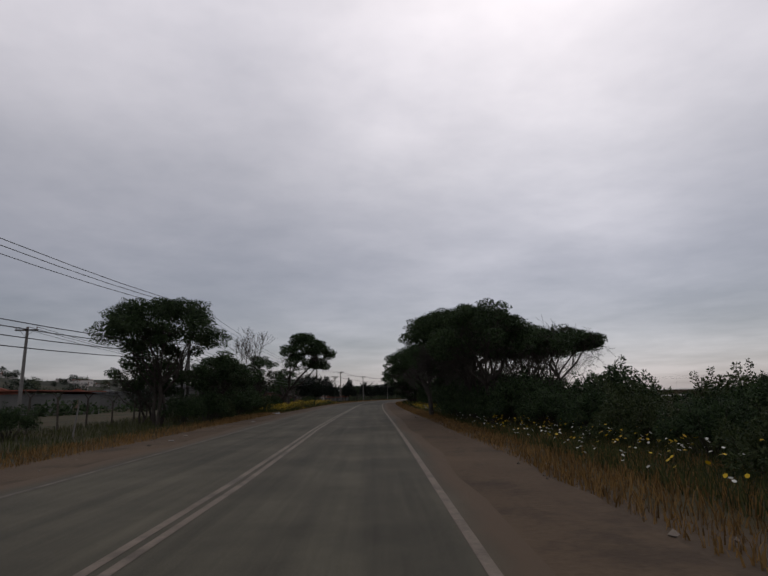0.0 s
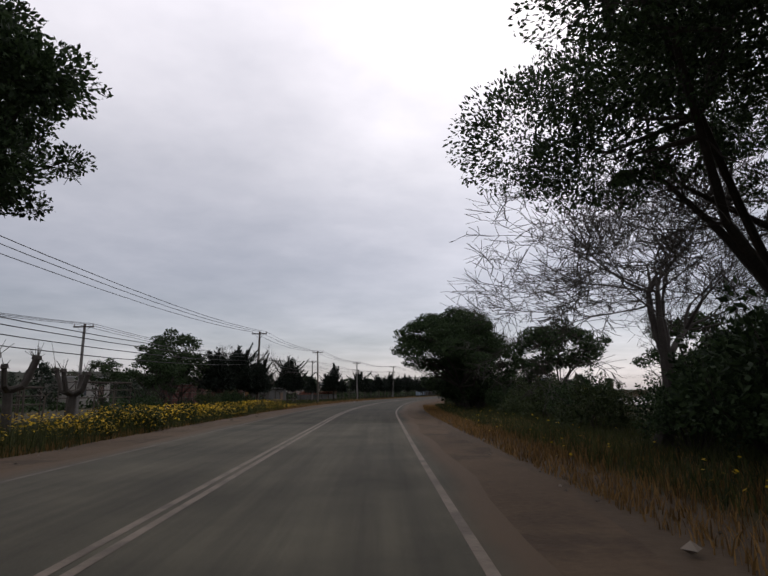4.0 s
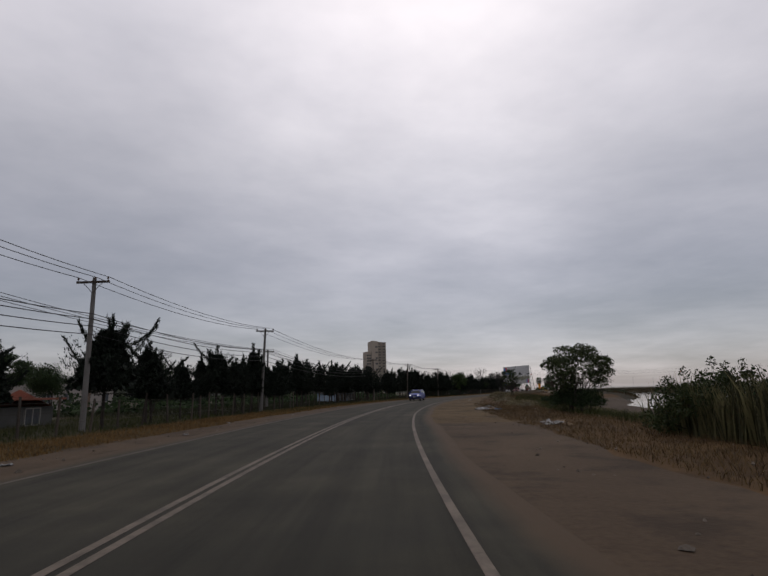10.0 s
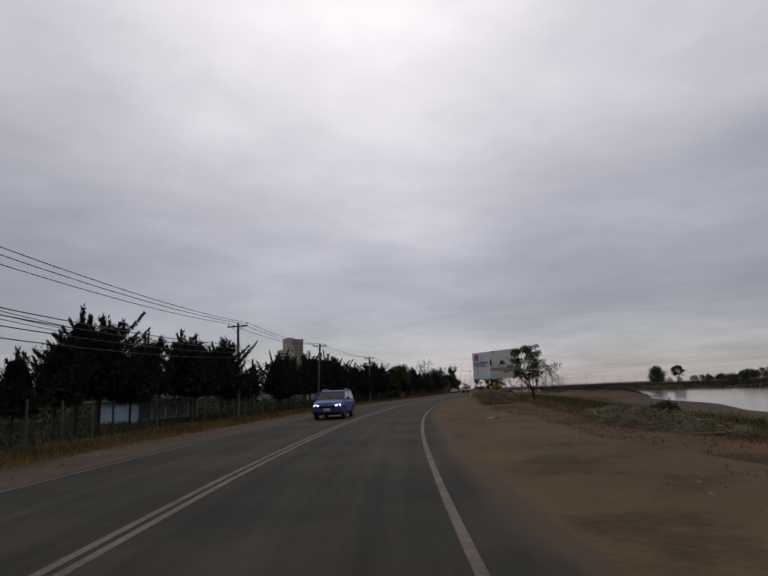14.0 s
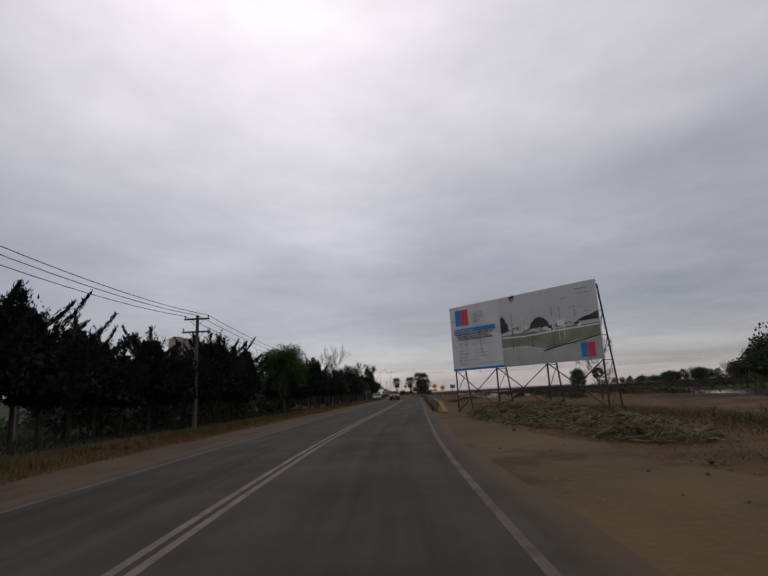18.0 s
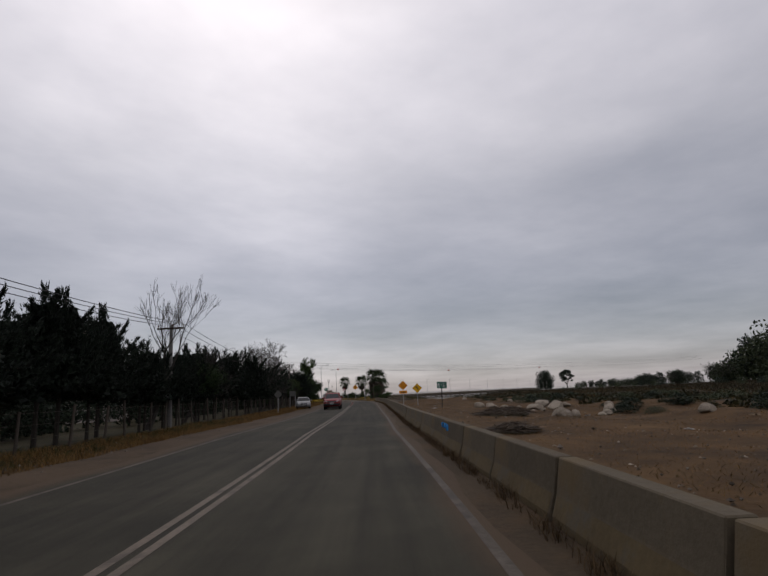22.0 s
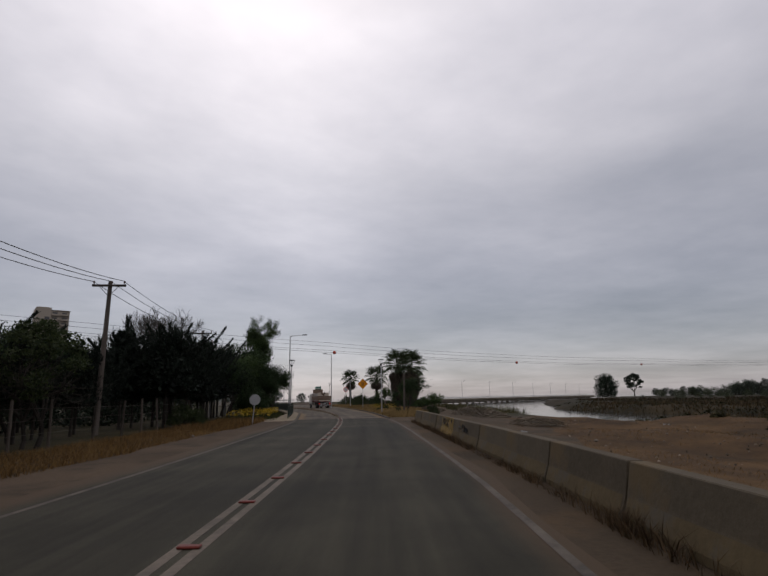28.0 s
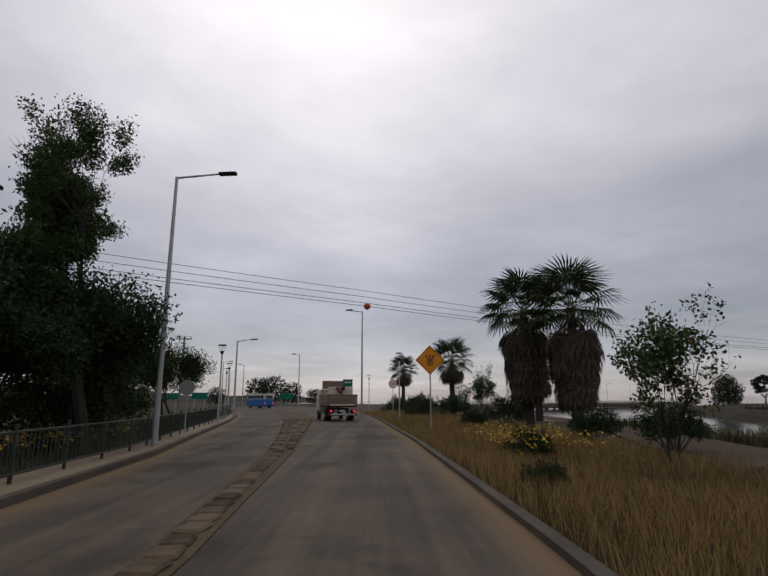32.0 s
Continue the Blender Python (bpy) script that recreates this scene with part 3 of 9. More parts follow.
def ground_mat():
    m = surface("ground_soil", (0.041, 0.029, 0.02), (0.082, 0.061, 0.041), 0.15, 5, 0.95, 0.6, dist=0.05)
    t = m.node_tree
    bsdf = t.nodes["Principled BSDF"]
    src = bsdf.inputs["Base Color"].links[0].from_socket
    coord = node(t, "ShaderNodeTexCoord")
    for field, stops in (("grass", [(0.0, (0.01496, 0.01768, 0.00748)), (0.5, (0.0374, 0.03264, 0.01564)), (1.0, (0.0714, 0.05236, 0.02584))]),
                         ("sand", [(0.0, (0.026, 0.0165, 0.0075)), (0.4, (0.058, 0.033, 0.0135)), (0.7, (0.088, 0.05, 0.0195)), (1.0, (0.125, 0.074, 0.031))]),
                         ("marsh", [(0.0, (0.0105, 0.0105, 0.0048)), (0.5, (0.024, 0.0195, 0.0088)), (1.0, (0.05, 0.034, 0.0155))]),
                         ("wood", [(0.0, (0.0082, 0.0106, 0.006)), (0.5, (0.018, 0.0205, 0.0115)), (1.0, (0.046, 0.041, 0.027))])):
        at = node(t, "ShaderNodeAttribute")
        at.attribute_name = field
        n1 = node(t, "ShaderNodeTexNoise", Scale={"wood": 0.03, "marsh": 0.12}.get(field, 0.35), Detail=8.0, Roughness=0.7)
        n2 = node(t, "ShaderNodeTexNoise", Scale=0.6, Detail=6.0, Roughness=0.6)
        join(t, coord, "Object", n1, "Vector")
        join(t, coord, "Object", n2, "Vector")
        tone = ramp_node(t, [(0.3 + 0.4 * p, c) for p, c in stops])
        t.links.new(n1.outputs[0], tone.inputs[0])
        mask = ramp_node(t, [(0.42, (0, 0, 0)), (0.58, (1, 1, 1))])
        t.links.new(maths(t, "ADD", at.outputs["Fac"], maths(t, "MULTIPLY", maths(t, "SUBTRACT", n2.outputs[0], 0.5), 0.6)), mask.inputs[0])
        mix = node(t, "ShaderNodeMixRGB")
        t.links.new(mask.outputs[0], mix.inputs[0])
        t.links.new(src, mix.inputs[1])
        t.links.new(tone.outputs[0], mix.inputs[2])
        src = mix.outputs[0]
    t.links.new(src, bsdf.inputs["Base Color"])
    return m


def build_ground():
    me = mesh_from("ground", GV, GF, ground_mat(), True)
    s, l = plan_of(GV[:, 0], GV[:, 1])
    sea = GV[:, 0] * 0.5 + GV[:, 1] * 0.866
    grass = np.maximum(smooth(-l, 8.5, 11) * (1 - smooth(-l, 60, 120)), np.where(s < 112, smooth(l, 3.0, 5), 0))
    grass = np.maximum(grass, np.where((s > 402) & (l > 0) & (l < 14), 1.0, 0))
    wander = 2.5 * np.sin(GV[:, 0] * 0.31) + 2.0 * np.sin(GV[:, 1] * 0.23)
    flat_end = np.where(s > 285, 24 + wander, 60)
    sand = np.where((l > 1.5) & (s > 105) & (s < 402) & (l < flat_end), 1.0, 0.0) * smooth(GV[:, 2], -1.4, -0.4)
    marsh = np.where((l > np.minimum(flat_end, 40)) & (GV[:, 2] < 1.5) & (GV[:, 2] > -3), 1.0, 0.0)
    wood = np.maximum(smooth(-l, 90, 150), smooth(l, 170, 230))
    for field, value in (("grass", grass), ("sand", sand), ("marsh", marsh), ("wood", wood)):
        me.attributes.new(field, "FLOAT", "POINT").data.foreach_set("value", value.astype(np.float32))
    tagged(put("ground", me), "dry grass, sandy soil and marsh beside the road", "ground", kind="structure")


build_ground()


def water_sheet():
    xs = np.linspace(-4200, 4200, 9)
    gx, gy = np.meshgrid(xs, xs)
    v = np.stack([gx.ravel(), gy.ravel(), np.full(gx.size, -1.6)], 1)
    i = (np.arange(8)[:, None] * 9 + np.arange(8)[None]).ravel()
    tagged(put("water", mesh_from("water", v, np.stack([i, i + 1, i + 10, i + 9], 1), WATER)), "calm grey river water reflecting the overcast sky", "water", kind="structure")


water_sheet()


def strip(s0, s1, step, left, right, z0, across=2, crown=0.0, depth=0.0):
    """A band along the road between two offsets; z may be a number or a function."""
    s = np.arange(s0, s1 + step * 0.5, step)
    lo = left(s) if callable(left) else np.full(len(s), float(left))
    hi = right(s) if callable(right) else np.full(len(s), float(right))
    v = []
    for k in range(across):
        u = k / (across - 1)
        x, y = spot(s, lo + (hi - lo) * u)
        v.append(np.stack([x, y, np.full(len(s), z0) + crown * (1 - (2 * u - 1) ** 2)], 1))
    n = len(s)
    v = np.vstack(v)
    i = (np.arange(across - 1)[:, None] * n + np.arange(n - 1)[None]).ravel()
    f = np.stack([i, i + n, i + n + 1, i + 1], 1)
    if depth:
        low = v.copy()
        low[:, 2] -= depth
        e = np.arange(n - 1)
        last = (across - 1) * n
        o = len(v)
        f = np.vstack([f, np.stack([e, e + 1, e + 1 + o, e + o], 1), np.stack([last + e + 1, last + e, last + e + o, last + e + 1 + o], 1),
                       [[0, o, last + o, last]], [[n - 1, last + n - 1, last + n - 1 + o, n - 1 + o]]])
        v = np.vstack([v, low])
    return v, f


def wavy(fun, amp, seed, scale=0.35):
    return lambda s: fun(s) + amp * (np.sin(s * scale + seed) + 0.6 * np.sin(s * scale * 2.7 + seed * 3) + 0.4 * np.sin(s * scale * 6.1 + seed))


def structure(name, vf, material, label, category, kind="structure"):
    return tagged(put(name, mesh_from(name, *vf, material)), label, category, kind=kind)


SEAM = 403.6
ROAD_LEFT, ROAD_RIGHT = wavy(lambda s: left_edge(s) - 0.75, 0.1, 1.0), wavy(lambda s: right_edge(s) + np.interp(s, [0, 60, 110, 125, 180, 260, 285, 300], [0.6, 0.6, 0.8, 1.0, 1.1, 0.7, 0.4, 0.25]), 0.09, 2.2)


def worn_strip(name, s0, s1, material, label, left=ROAD_LEFT, right=ROAD_RIGHT, z=0.02):
    """A stretch of road that knows how far along and across each point lies, and how near the rim."""
    v, f = strip(s0, s1, 2, left, right, z, 25, 0.0, 0.1)
    ob = structure(name, (v, f), material, label, "road")
    s, l = plan_of(v[:, 0], v[:, 1])
    rim = np.maximum(1 - np.abs(right(s) - l) / 0.85, 1 - np.abs(l - left(s)) / 1.0)
    for field, value in (("along", s), ("across", l), ("rim", np.clip(rim, 0, 1))):
        ob.data.attributes.new(field, "FLOAT", "POINT").data.foreach_set("value", value.astype(np.float32))


worn_strip("road", -150, 84, OLD_ASPHALT, "older greyish asphalt road with faded lines")
worn_strip("road_middle", 84, SEAM, ASPHALT, "dark worn asphalt road with faded lines")
worn_strip("road_beyond", SEAM, 560, CONCRETE_ROAD, "pale worn road surface past the seam", left_edge, right_edge, 0.016)
structure("shoulder_left", strip(-150, 404, 1, wavy(lambda s: left_edge(s) - 2.7, 0.22, 0.4), lambda s: left_edge(s) - 0.5, 0.004, 4, 0.0), DIRT, "packed brown dirt shoulder", "shoulder")
structure("shoulder_right", strip(-150, 166, 1, lambda s: right_edge(s) + 0.1, wavy(lambda s: right_edge(s) + np.interp(s, [-60, 0, 30, 60, 110, 130, 150, 166], [2.1, 2.1, 2.6, 1.8, 1.8, 3.0, 4.5, 4.8]), 0.2, 2.4), 0.005, 4), DIRT, "packed brown dirt shoulder", "shoulder")
structure("shoulder_sand", strip(164, 404, 1, lambda s: right_edge(s) + 0.1, wavy(lambda s: right_edge(s) + np.interp(s, [126, 150, 200, 240, 275, 300, 404], [3.0, 4.5, 5.5, 4.0, 3.2, 2.2, 2.2]), 0.3, 1.4), 0.007, 4), SAND, "sandy dirt lay-by beside the asphalt", "shoulder")


def lines():
    for off, name in ((-0.17, "centre_line"), (0.05, "centre_line")):
        structure(name, strip(-150, SEAM + 6, 1, lambda s, o=off: centre(s) + o, lambda s, o=off: centre(s) + o + 0.12, 0.0245), MARKING_CLEAN, "faded white double centre line", "road marking")
    structure("edge_line", strip(-150, 226, 1, lambda s: right_edge(s) - 0.06, lambda s: right_edge(s) + 0.06, 0.0245), MARKING_CLEAN, "faded white edge line", "road marking")
    structure("edge_line", strip(226, SEAM + 2, 1, lambda s: right_edge(s) - 0.06, lambda s: right_edge(s) + 0.06, 0.0245), MARKING, "worn dirty white edge line", "road marking")
    structure("edge_line", strip(-150, SEAM - 1, 1, lambda s: left_edge(s) - 0.05, lambda s: left_edge(s) + 0.06, 0.0245), MARKING, "worn thin white edge line", "road marking")


lines()


def median_and_kerbs():
    """Cobbled median that widens towards the roundabout, kerbs and pavement."""
    wide = lambda s: np.interp(s, [404, 412, 420, 430, 452, 470, 490], [0.1, 0.2, 0.28, 0.45, 1.05, 1.6, 2.2])
    structure("median", strip(406, 484, 1, lambda s: centre(s) - wide(s), lambda s: centre(s) + wide(s), 0.035, 4, 0.03, 0.1), surface("median_earth", (0.05, 0.037, 0.022), (0.11, 0.084, 0.05), 0.8, 9, 0.95, 0.6), "dirty yellowish paved median strip", "median")
    kerb = surface("kerb_concrete", (0.045, 0.039, 0.031), (0.12, 0.102, 0.08), 0.7, 14, 0.9, 0.4, blotch=((0.055, 0.0495, 0.04125), 1.0, 0.6))
    structure("kerb_right", strip(402.5, 560, 1, lambda s: right_edge(s), lambda s: right_edge(s) + 0.18, 0.1, 2, 0.0, 0.25), kerb, "worn pale concrete kerb", "kerb")
    structure("kerb_left", strip(402, 560, 1, lambda s: left_edge(s) - 0.18, left_edge, np.interp(np.arange(402, 560.5, 1.0), [402, 406, 411], [0.03, 0.07, 0.15]), 2, 0.0, 0.25), kerb, "worn pale concrete kerb", "kerb")
    structure("pavement", strip(402, 470, 1, lambda s: left_edge(s) - np.interp(s, [402, 404, 408, 418, 470], [2.6, 2.9, 1.7, 1.3, 1.3]), lambda s: left_edge(s) - 0.18, np.interp(np.arange(402, 470.5, 1.0), [402, 406, 411], [0.012, 0.05, 0.13]), 3, 0.0, 0.2), surface("pavement_sand", (0.15, 0.12, 0.0825), (0.27, 0.225, 0.1575), 0.5, 10, 0.9, 0.4), "sandy pale concrete footpath", "pavement")


median_and_kerbs()


def stones_and_studs():
    """Median setts and the red studs on the centre line, each a piece of its own."""
    rng = np.random.default_rng(5)
    med = next(o for o in scene.objects if o.name == "median")
    sett = surface("median_sett", (0.045, 0.033, 0.022), (0.125, 0.095, 0.063), 2, 12, 0.95, 0.5, per_object=0.6)
    bm = bmesh.new()
    box(bm, (0.32, 0.42, 0.07), bevel=0.03)
    me = bpy.data.meshes.new("sett")
    bm.to_mesh(me)
    bm.free()
    me.materials.append(sett)
    for s in np.arange(411, 456, 0.5):
        w = float(np.interp(s, [404, 412, 420, 430, 452, 470, 490], [0.1, 0.2, 0.28, 0.45, 1.05, 1.6, 2.2]))
        n = max(1, int(2 * w / 0.42))
        for k in range(n):
            put("sett", me, med, m=stand(s + rng.uniform(-0.06, 0.06), float(centre(s)) - w + (k + 0.5) * 2 * w / n, 0.062, rng.uniform(-8, 8)))
    stud_red = surface("red_stud", (0.09, 0.018, 0.014), (0.17, 0.04, 0.03), 4, 30, 0.5, 0)
    bm = bmesh.new()
    box(bm, (0.24, 0.1, 0.028), bevel=0.01)
    me = bpy.data.meshes.new("road_stud")
    bm.to_mesh(me)
    bm.free()
    me.materials.append(stud_red)
    for s in np.arange(362, 408, 2.4):
        tagged(put("road_stud", me, m=stand(s, float(centre(s)), 0.04)), "small red plastic road stud on the centre line", "road stud", "road studs")


stones_and_studs()


# a grey dirt track between the grass and the river
structure("dirt_track", strip(396, 470, 2, lambda s: np.interp(s, [396, 411, 424, 440, 470], [6.0, 5.2, 7.6, 12.0, 15.0]), lambda s: np.interp(s, [396, 411, 424, 440, 470], [11.2, 11.0, 11.2, 15.0, 17.5]), -0.005, 3), LAY_BY, "grey dirt track between dry grass and the river", "track")


# the worn dirt lay-by where the barrier ends, with a stray painted line
structure("lay_by", strip(288, SEAM + 1, 1, lambda s: right_edge(s) + 0.14, lambda s: np.where(s < 370, right_edge(s) + np.interp(s, [288, 300, 330, 370], [0.8, 1.3, 1.2, 1.3]), np.interp(s, [370, 384, 396, 405], [3.2, 7.6, 9.2, 9.4])), 0.012, 4), LAY_BY, "grey-brown packed dirt lay-by beside the road", "lay-by")
structure("side_line", strip(397.5, 404.5, 0.5, lambda s: np.interp(s, [397.5, 404.5], [3.78, 4.55]), lambda s: np.interp(s, [397.5, 404.5], [3.88, 4.65]), 0.0165), MARKING, "worn white line on the lay-by", "road marking")


# ---- trees and plants ----
def grow(rng, base, direction, length, radius, depth, segs, tips, spread=0.6, shrink=0.74, lift=0.12, kinks=3, fork=(2, 3), thin=0.62):
    """Branches by branching: rows for tubes() and the ends of the finest twigs."""
    p, d = np.array(base, float), np.array(direction, float)
    d /= np.linalg.norm(d)
    for k in range(kinks):
        q_dir = d + rng.normal(0, 0.13, 3) + np.array([0, 0, lift * 0.3])
        d = q_dir / np.linalg.norm(q_dir)
        nxt = p + d * length / kinks
        r0, r1 = radius * (1 - (1 - thin) * k / kinks), radius * (1 - (1 - thin) * (k + 1) / kinks)
        segs.append([*p, *nxt, r0, r1])
        if depth > 0 and k and rng.random() < 0.45:
            side = d + rng.normal(0, spread, 3)
            grow(rng, nxt, side, length * shrink * 0.8, r1 * 0.5, depth - 1, segs, tips, spread, shrink, lift, kinks, fork, thin)
        p = nxt
    if depth <= 0:
        tips.append(p)
        return
    for k in range(rng.integers(fork[0], fork[1] + 1)):
        side = d + rng.normal(0, spread, 3) + np.array([0, 0, lift])
        grow(rng, p, side, length * shrink * rng.uniform(0.8, 1.15), radius * thin * rng.uniform(0.6, 0.85), depth - 1, segs, tips, spread, shrink, lift, kinks, fork, thin)


def split_tubes(segs):
    segs = np.array(segs)
    thick = segs[:, 6] > 0.03
    v, f = tubes(segs[thick], 7) if thick.any() else (np.zeros((0, 3)), np.zeros((0, 4), int))
    v2, f2 = tubes(segs[~thick], 3) if (~thick).any() else (np.zeros((0, 3)), np.zeros((0, 4), int))
    return np.vstack([v, v2]), np.vstack([f, f2 + len(v)])


def lump_leaves(rng, lumps, per, size, core=26):
    """Leaves that stand out of rounded lumps, dense enough inside to hide the sky; lumps are (centre, radius, flatness)."""
    quads = []
    for c, cr, flat in lumps:
        n = max(30, int(per * cr * cr))
        g = rng.normal(size=(n, 3))
        g /= np.linalg.norm(g, axis=1)[:, None]
        ph = rng.uniform(0, 6, 3)
        puff = 1 + 0.16 * np.sin(4.3 * g[:, 0:1] + ph[0]) * np.sin(4.1 * g[:, 1:2] + ph[1]) + 0.12 * np.sin(7.7 * g[:, 2:3] + ph[2] + 3 * g[:, 0:1])
        at = c + g * cr * puff * (1 - 0.42 * rng.random((n, 1)) ** 1.7) * (1, 1, flat)
        d = g * (1, 1, 0.8) + rng.normal(0, 0.55, (n, 3)) + (0, 0, 0.15)
        d /= np.linalg.norm(d, axis=1)[:, None]
        side = np.cross(d, rng.normal(size=(n, 3)))
        side /= np.linalg.norm(side, axis=1)[:, None] + 1e-9
        ln = size * rng.uniform(0.55, 1.35, (n, 1))
        quads.append(np.stack([at - d * ln * 0.5, at + side * ln * 0.24, at + d * ln * 0.5, at - side * ln * 0.24], 1).reshape(-1, 3))
        m = int(core * cr * cr) + (6 if core else 1)
        g = rng.normal(size=(m, 3))
        g /= np.linalg.norm(g, axis=1)[:, None]
        quads.append(leaves(rng, c + g * rng.random((m, 1)) ** 0.5 * cr * 0.68 * (1, 1, flat), 0.42 * min(1.0, cr), 0.3 * min(1.0, cr))[0])
    v = np.vstack(quads)
    return v, np.arange(len(v)).reshape(-1, 4)


def evergreen_meshes(seed, h, r, low, lean=(0.0, 0.0), lumps=26, per=1700, size=0.115, leaf=DARK_LEAF, stems=2, haze=80, fill=0.45, bulk=(0.12, 0.26), girth=0.018, core=26):
    """A wind-shaped evergreen: bent stems, limbs fanning out, a crown of dense rounded lumps over a haze of dead twigs."""
    rng = np.random.default_rng(seed)
    segs, knots, crown = [], [], []
    for k in range(lumps):
        a, rr = k * 2.4 + rng.uniform(-0.5, 0.5), 0.83 * r * math.sqrt((k + 0.5) / lumps) * rng.uniform(0.82, 1.08)
        cr = r * rng.uniform(*bulk)
        top = low + (h - low) * max(0.1, 1 - (rr / r) ** 2) ** 0.7 - rng.uniform(0, 0.24) * (h - low)
        out = np.array([math.cos(a), math.sin(a), 0])
        spot_at = out * rr + np.array([lean[0], lean[1], max(low + 0.2 * cr, top - 0.6 * cr)])
        crown.append((spot_at, cr, 0.62))
        if rng.random() < fill:
            below = spot_at * (1, 1, 0) - out * rr * 0.2 + np.array([0, 0, low + (spot_at[2] - low) * rng.uniform(0.05, 0.6)])
            crown.append((below, cr * 0.85, 0.6))
    for k in range(stems):
        a = 6.28 * k / stems + rng.uniform(0, 1.5)
        foot = np.array([0.22 * math.cos(a), 0.22 * math.sin(a), -0.2]) * (0 if stems == 1 else 1)
        fork = np.array([lean[0] * 0.35 + 0.3 * math.cos(a), lean[1] * 0.35 + 0.3 * math.sin(a), low * rng.uniform(0.42, 0.6)])
        bend = (foot + fork) / 2 + rng.normal(0, 0.12, 3)
        w = girth * h * rng.uniform(0.8, 1.1) / math.sqrt(stems) + 0.03
        segs += [[*foot, *bend, w * 1.25, w], [*bend, *fork, w, w * 0.85]]
        for j in range(5):
            b = a + (j - 2) * 1.1 + rng.uniform(-0.3, 0.3)
            end = np.array([lean[0], lean[1], low + (h - low) * rng.uniform(0.05, 0.35)]) + np.array([math.cos(b), math.sin(b), 0]) * r * rng.uniform(0.3, 0.6)
            knee = fork + (end - fork) * 0.45 + rng.normal(0, 0.25, 3)
            segs += [[*fork, *knee, w * 0.6, w * 0.45], [*knee, *end, w * 0.45, w * 0.25]]
            knots += [(knee, w * 0.35), ((knee + end) / 2, w * 0.3), (end, w * 0.25)]
    for c, cr, _ in crown:
        root, w = min(knots, key=lambda q: np.linalg.norm(q[0] - c) + 0.6 * max(0, q[0][2] - c[2]))
        mid = root + (c - root) * 0.5 + rng.normal(0, 0.18, 3)
        segs += [[*root, *mid, w, w * 0.6], [*mid, *c, w * 0.6, 0.01]]
    for k in range(haze):
        root, w = knots[rng.integers(0, len(knots))]
        away = root - np.array([lean[0], lean[1], 0])
        grow(rng, root, (away[0] * 0.35 + rng.normal(0, 0.6), away[1] * 0.35 + rng.normal(0, 0.6), rng.uniform(-0.35, 0.6)), rng.uniform(0.4, 0.75), 0.016, 2, segs, [], 0.7, 0.78, 0.05)
    segs = np.array(segs)
    segs[:, 6:] = np.maximum(segs[:, 6:], 0.006)
    return mesh_from("trunk", *split_tubes(segs), BARK), mesh_from("crown", *lump_leaves(rng, crown, per, size, core), leaf)


def bush_meshes(seed, h, r, leaf, per=1500, size=0.11, lumps=17):
    """A low bush of rounded leafy lumps down to the ground, with stray shoots."""
    rng = np.random.default_rng(seed)
    made, segs = [], []
    for k in range(lumps):
        a, rr = k * 2.4, 0.8 * r * math.sqrt((k + 0.5) / lumps) * rng.uniform(0.8, 1.1)
        cr = r * rng.uniform(0.2, 0.34)
        z = max(0.35 * cr, h * math.sqrt(max(0.05, 1 - (rr / r) ** 2)) * rng.uniform(0.55, 1.0) - 0.7 * cr)
        c = np.array([rr * math.cos(a), rr * math.sin(a), z])
        made.append((c, cr, 0.75))
        segs.append([0.1 * c[0], 0.1 * c[1], -0.1, *c, 0.03, 0.012])
        tip = c + np.array([0.3 * math.cos(a), 0.3 * math.sin(a), 1.0]) * cr * rng.uniform(0.8, 1.5)
        segs.append([*c, *tip, 0.01, 0.005])
        made.append((tip - (0, 0, 0.08), cr * 0.28, 1.2))
    return mesh_from("trunk", *split_tubes(segs), BARK), mesh_from("crown", *lump_leaves(rng, made, per, size), leaf)


def pollard_meshes(seed, h):
    """A dead pollarded tree: a short thick trunk, a few crooked arms and a knob with short shoots on each."""
    rng = np.random.default_rng(seed)
    fork = np.array([rng.uniform(-0.15, 0.15), 0, h * 0.5])
    segs = [[0, 0, -0.2, *(fork * 0.6), 0.19, 0.16], [*(fork * 0.6), *fork, 0.16, 0.15]]
    for k in range(4):
        a = k * 1.57 + rng.uniform(-0.4, 0.4)
        knee = fork + np.array([math.cos(a), math.sin(a), 0.35]) * h * 0.16
        end = knee + np.array([math.cos(a) * 0.4, math.sin(a) * 0.4, 1]) * h * rng.uniform(0.16, 0.3)
        segs += [[*fork, *knee, 0.12, 0.1], [*knee, *end, 0.1, 0.08], [*end, *(end + (0, 0, 0.14)), 0.13, 0.1]]
        for _ in range(9):
            d = rng.normal(0, 0.5, 3) + (0, 0, 0.7)
            segs.append([*end, *(end + d * rng.uniform(0.25, 0.6)), 0.014, 0.007])
    return (mesh_from("trunk", *split_tubes(segs), TWIG),)


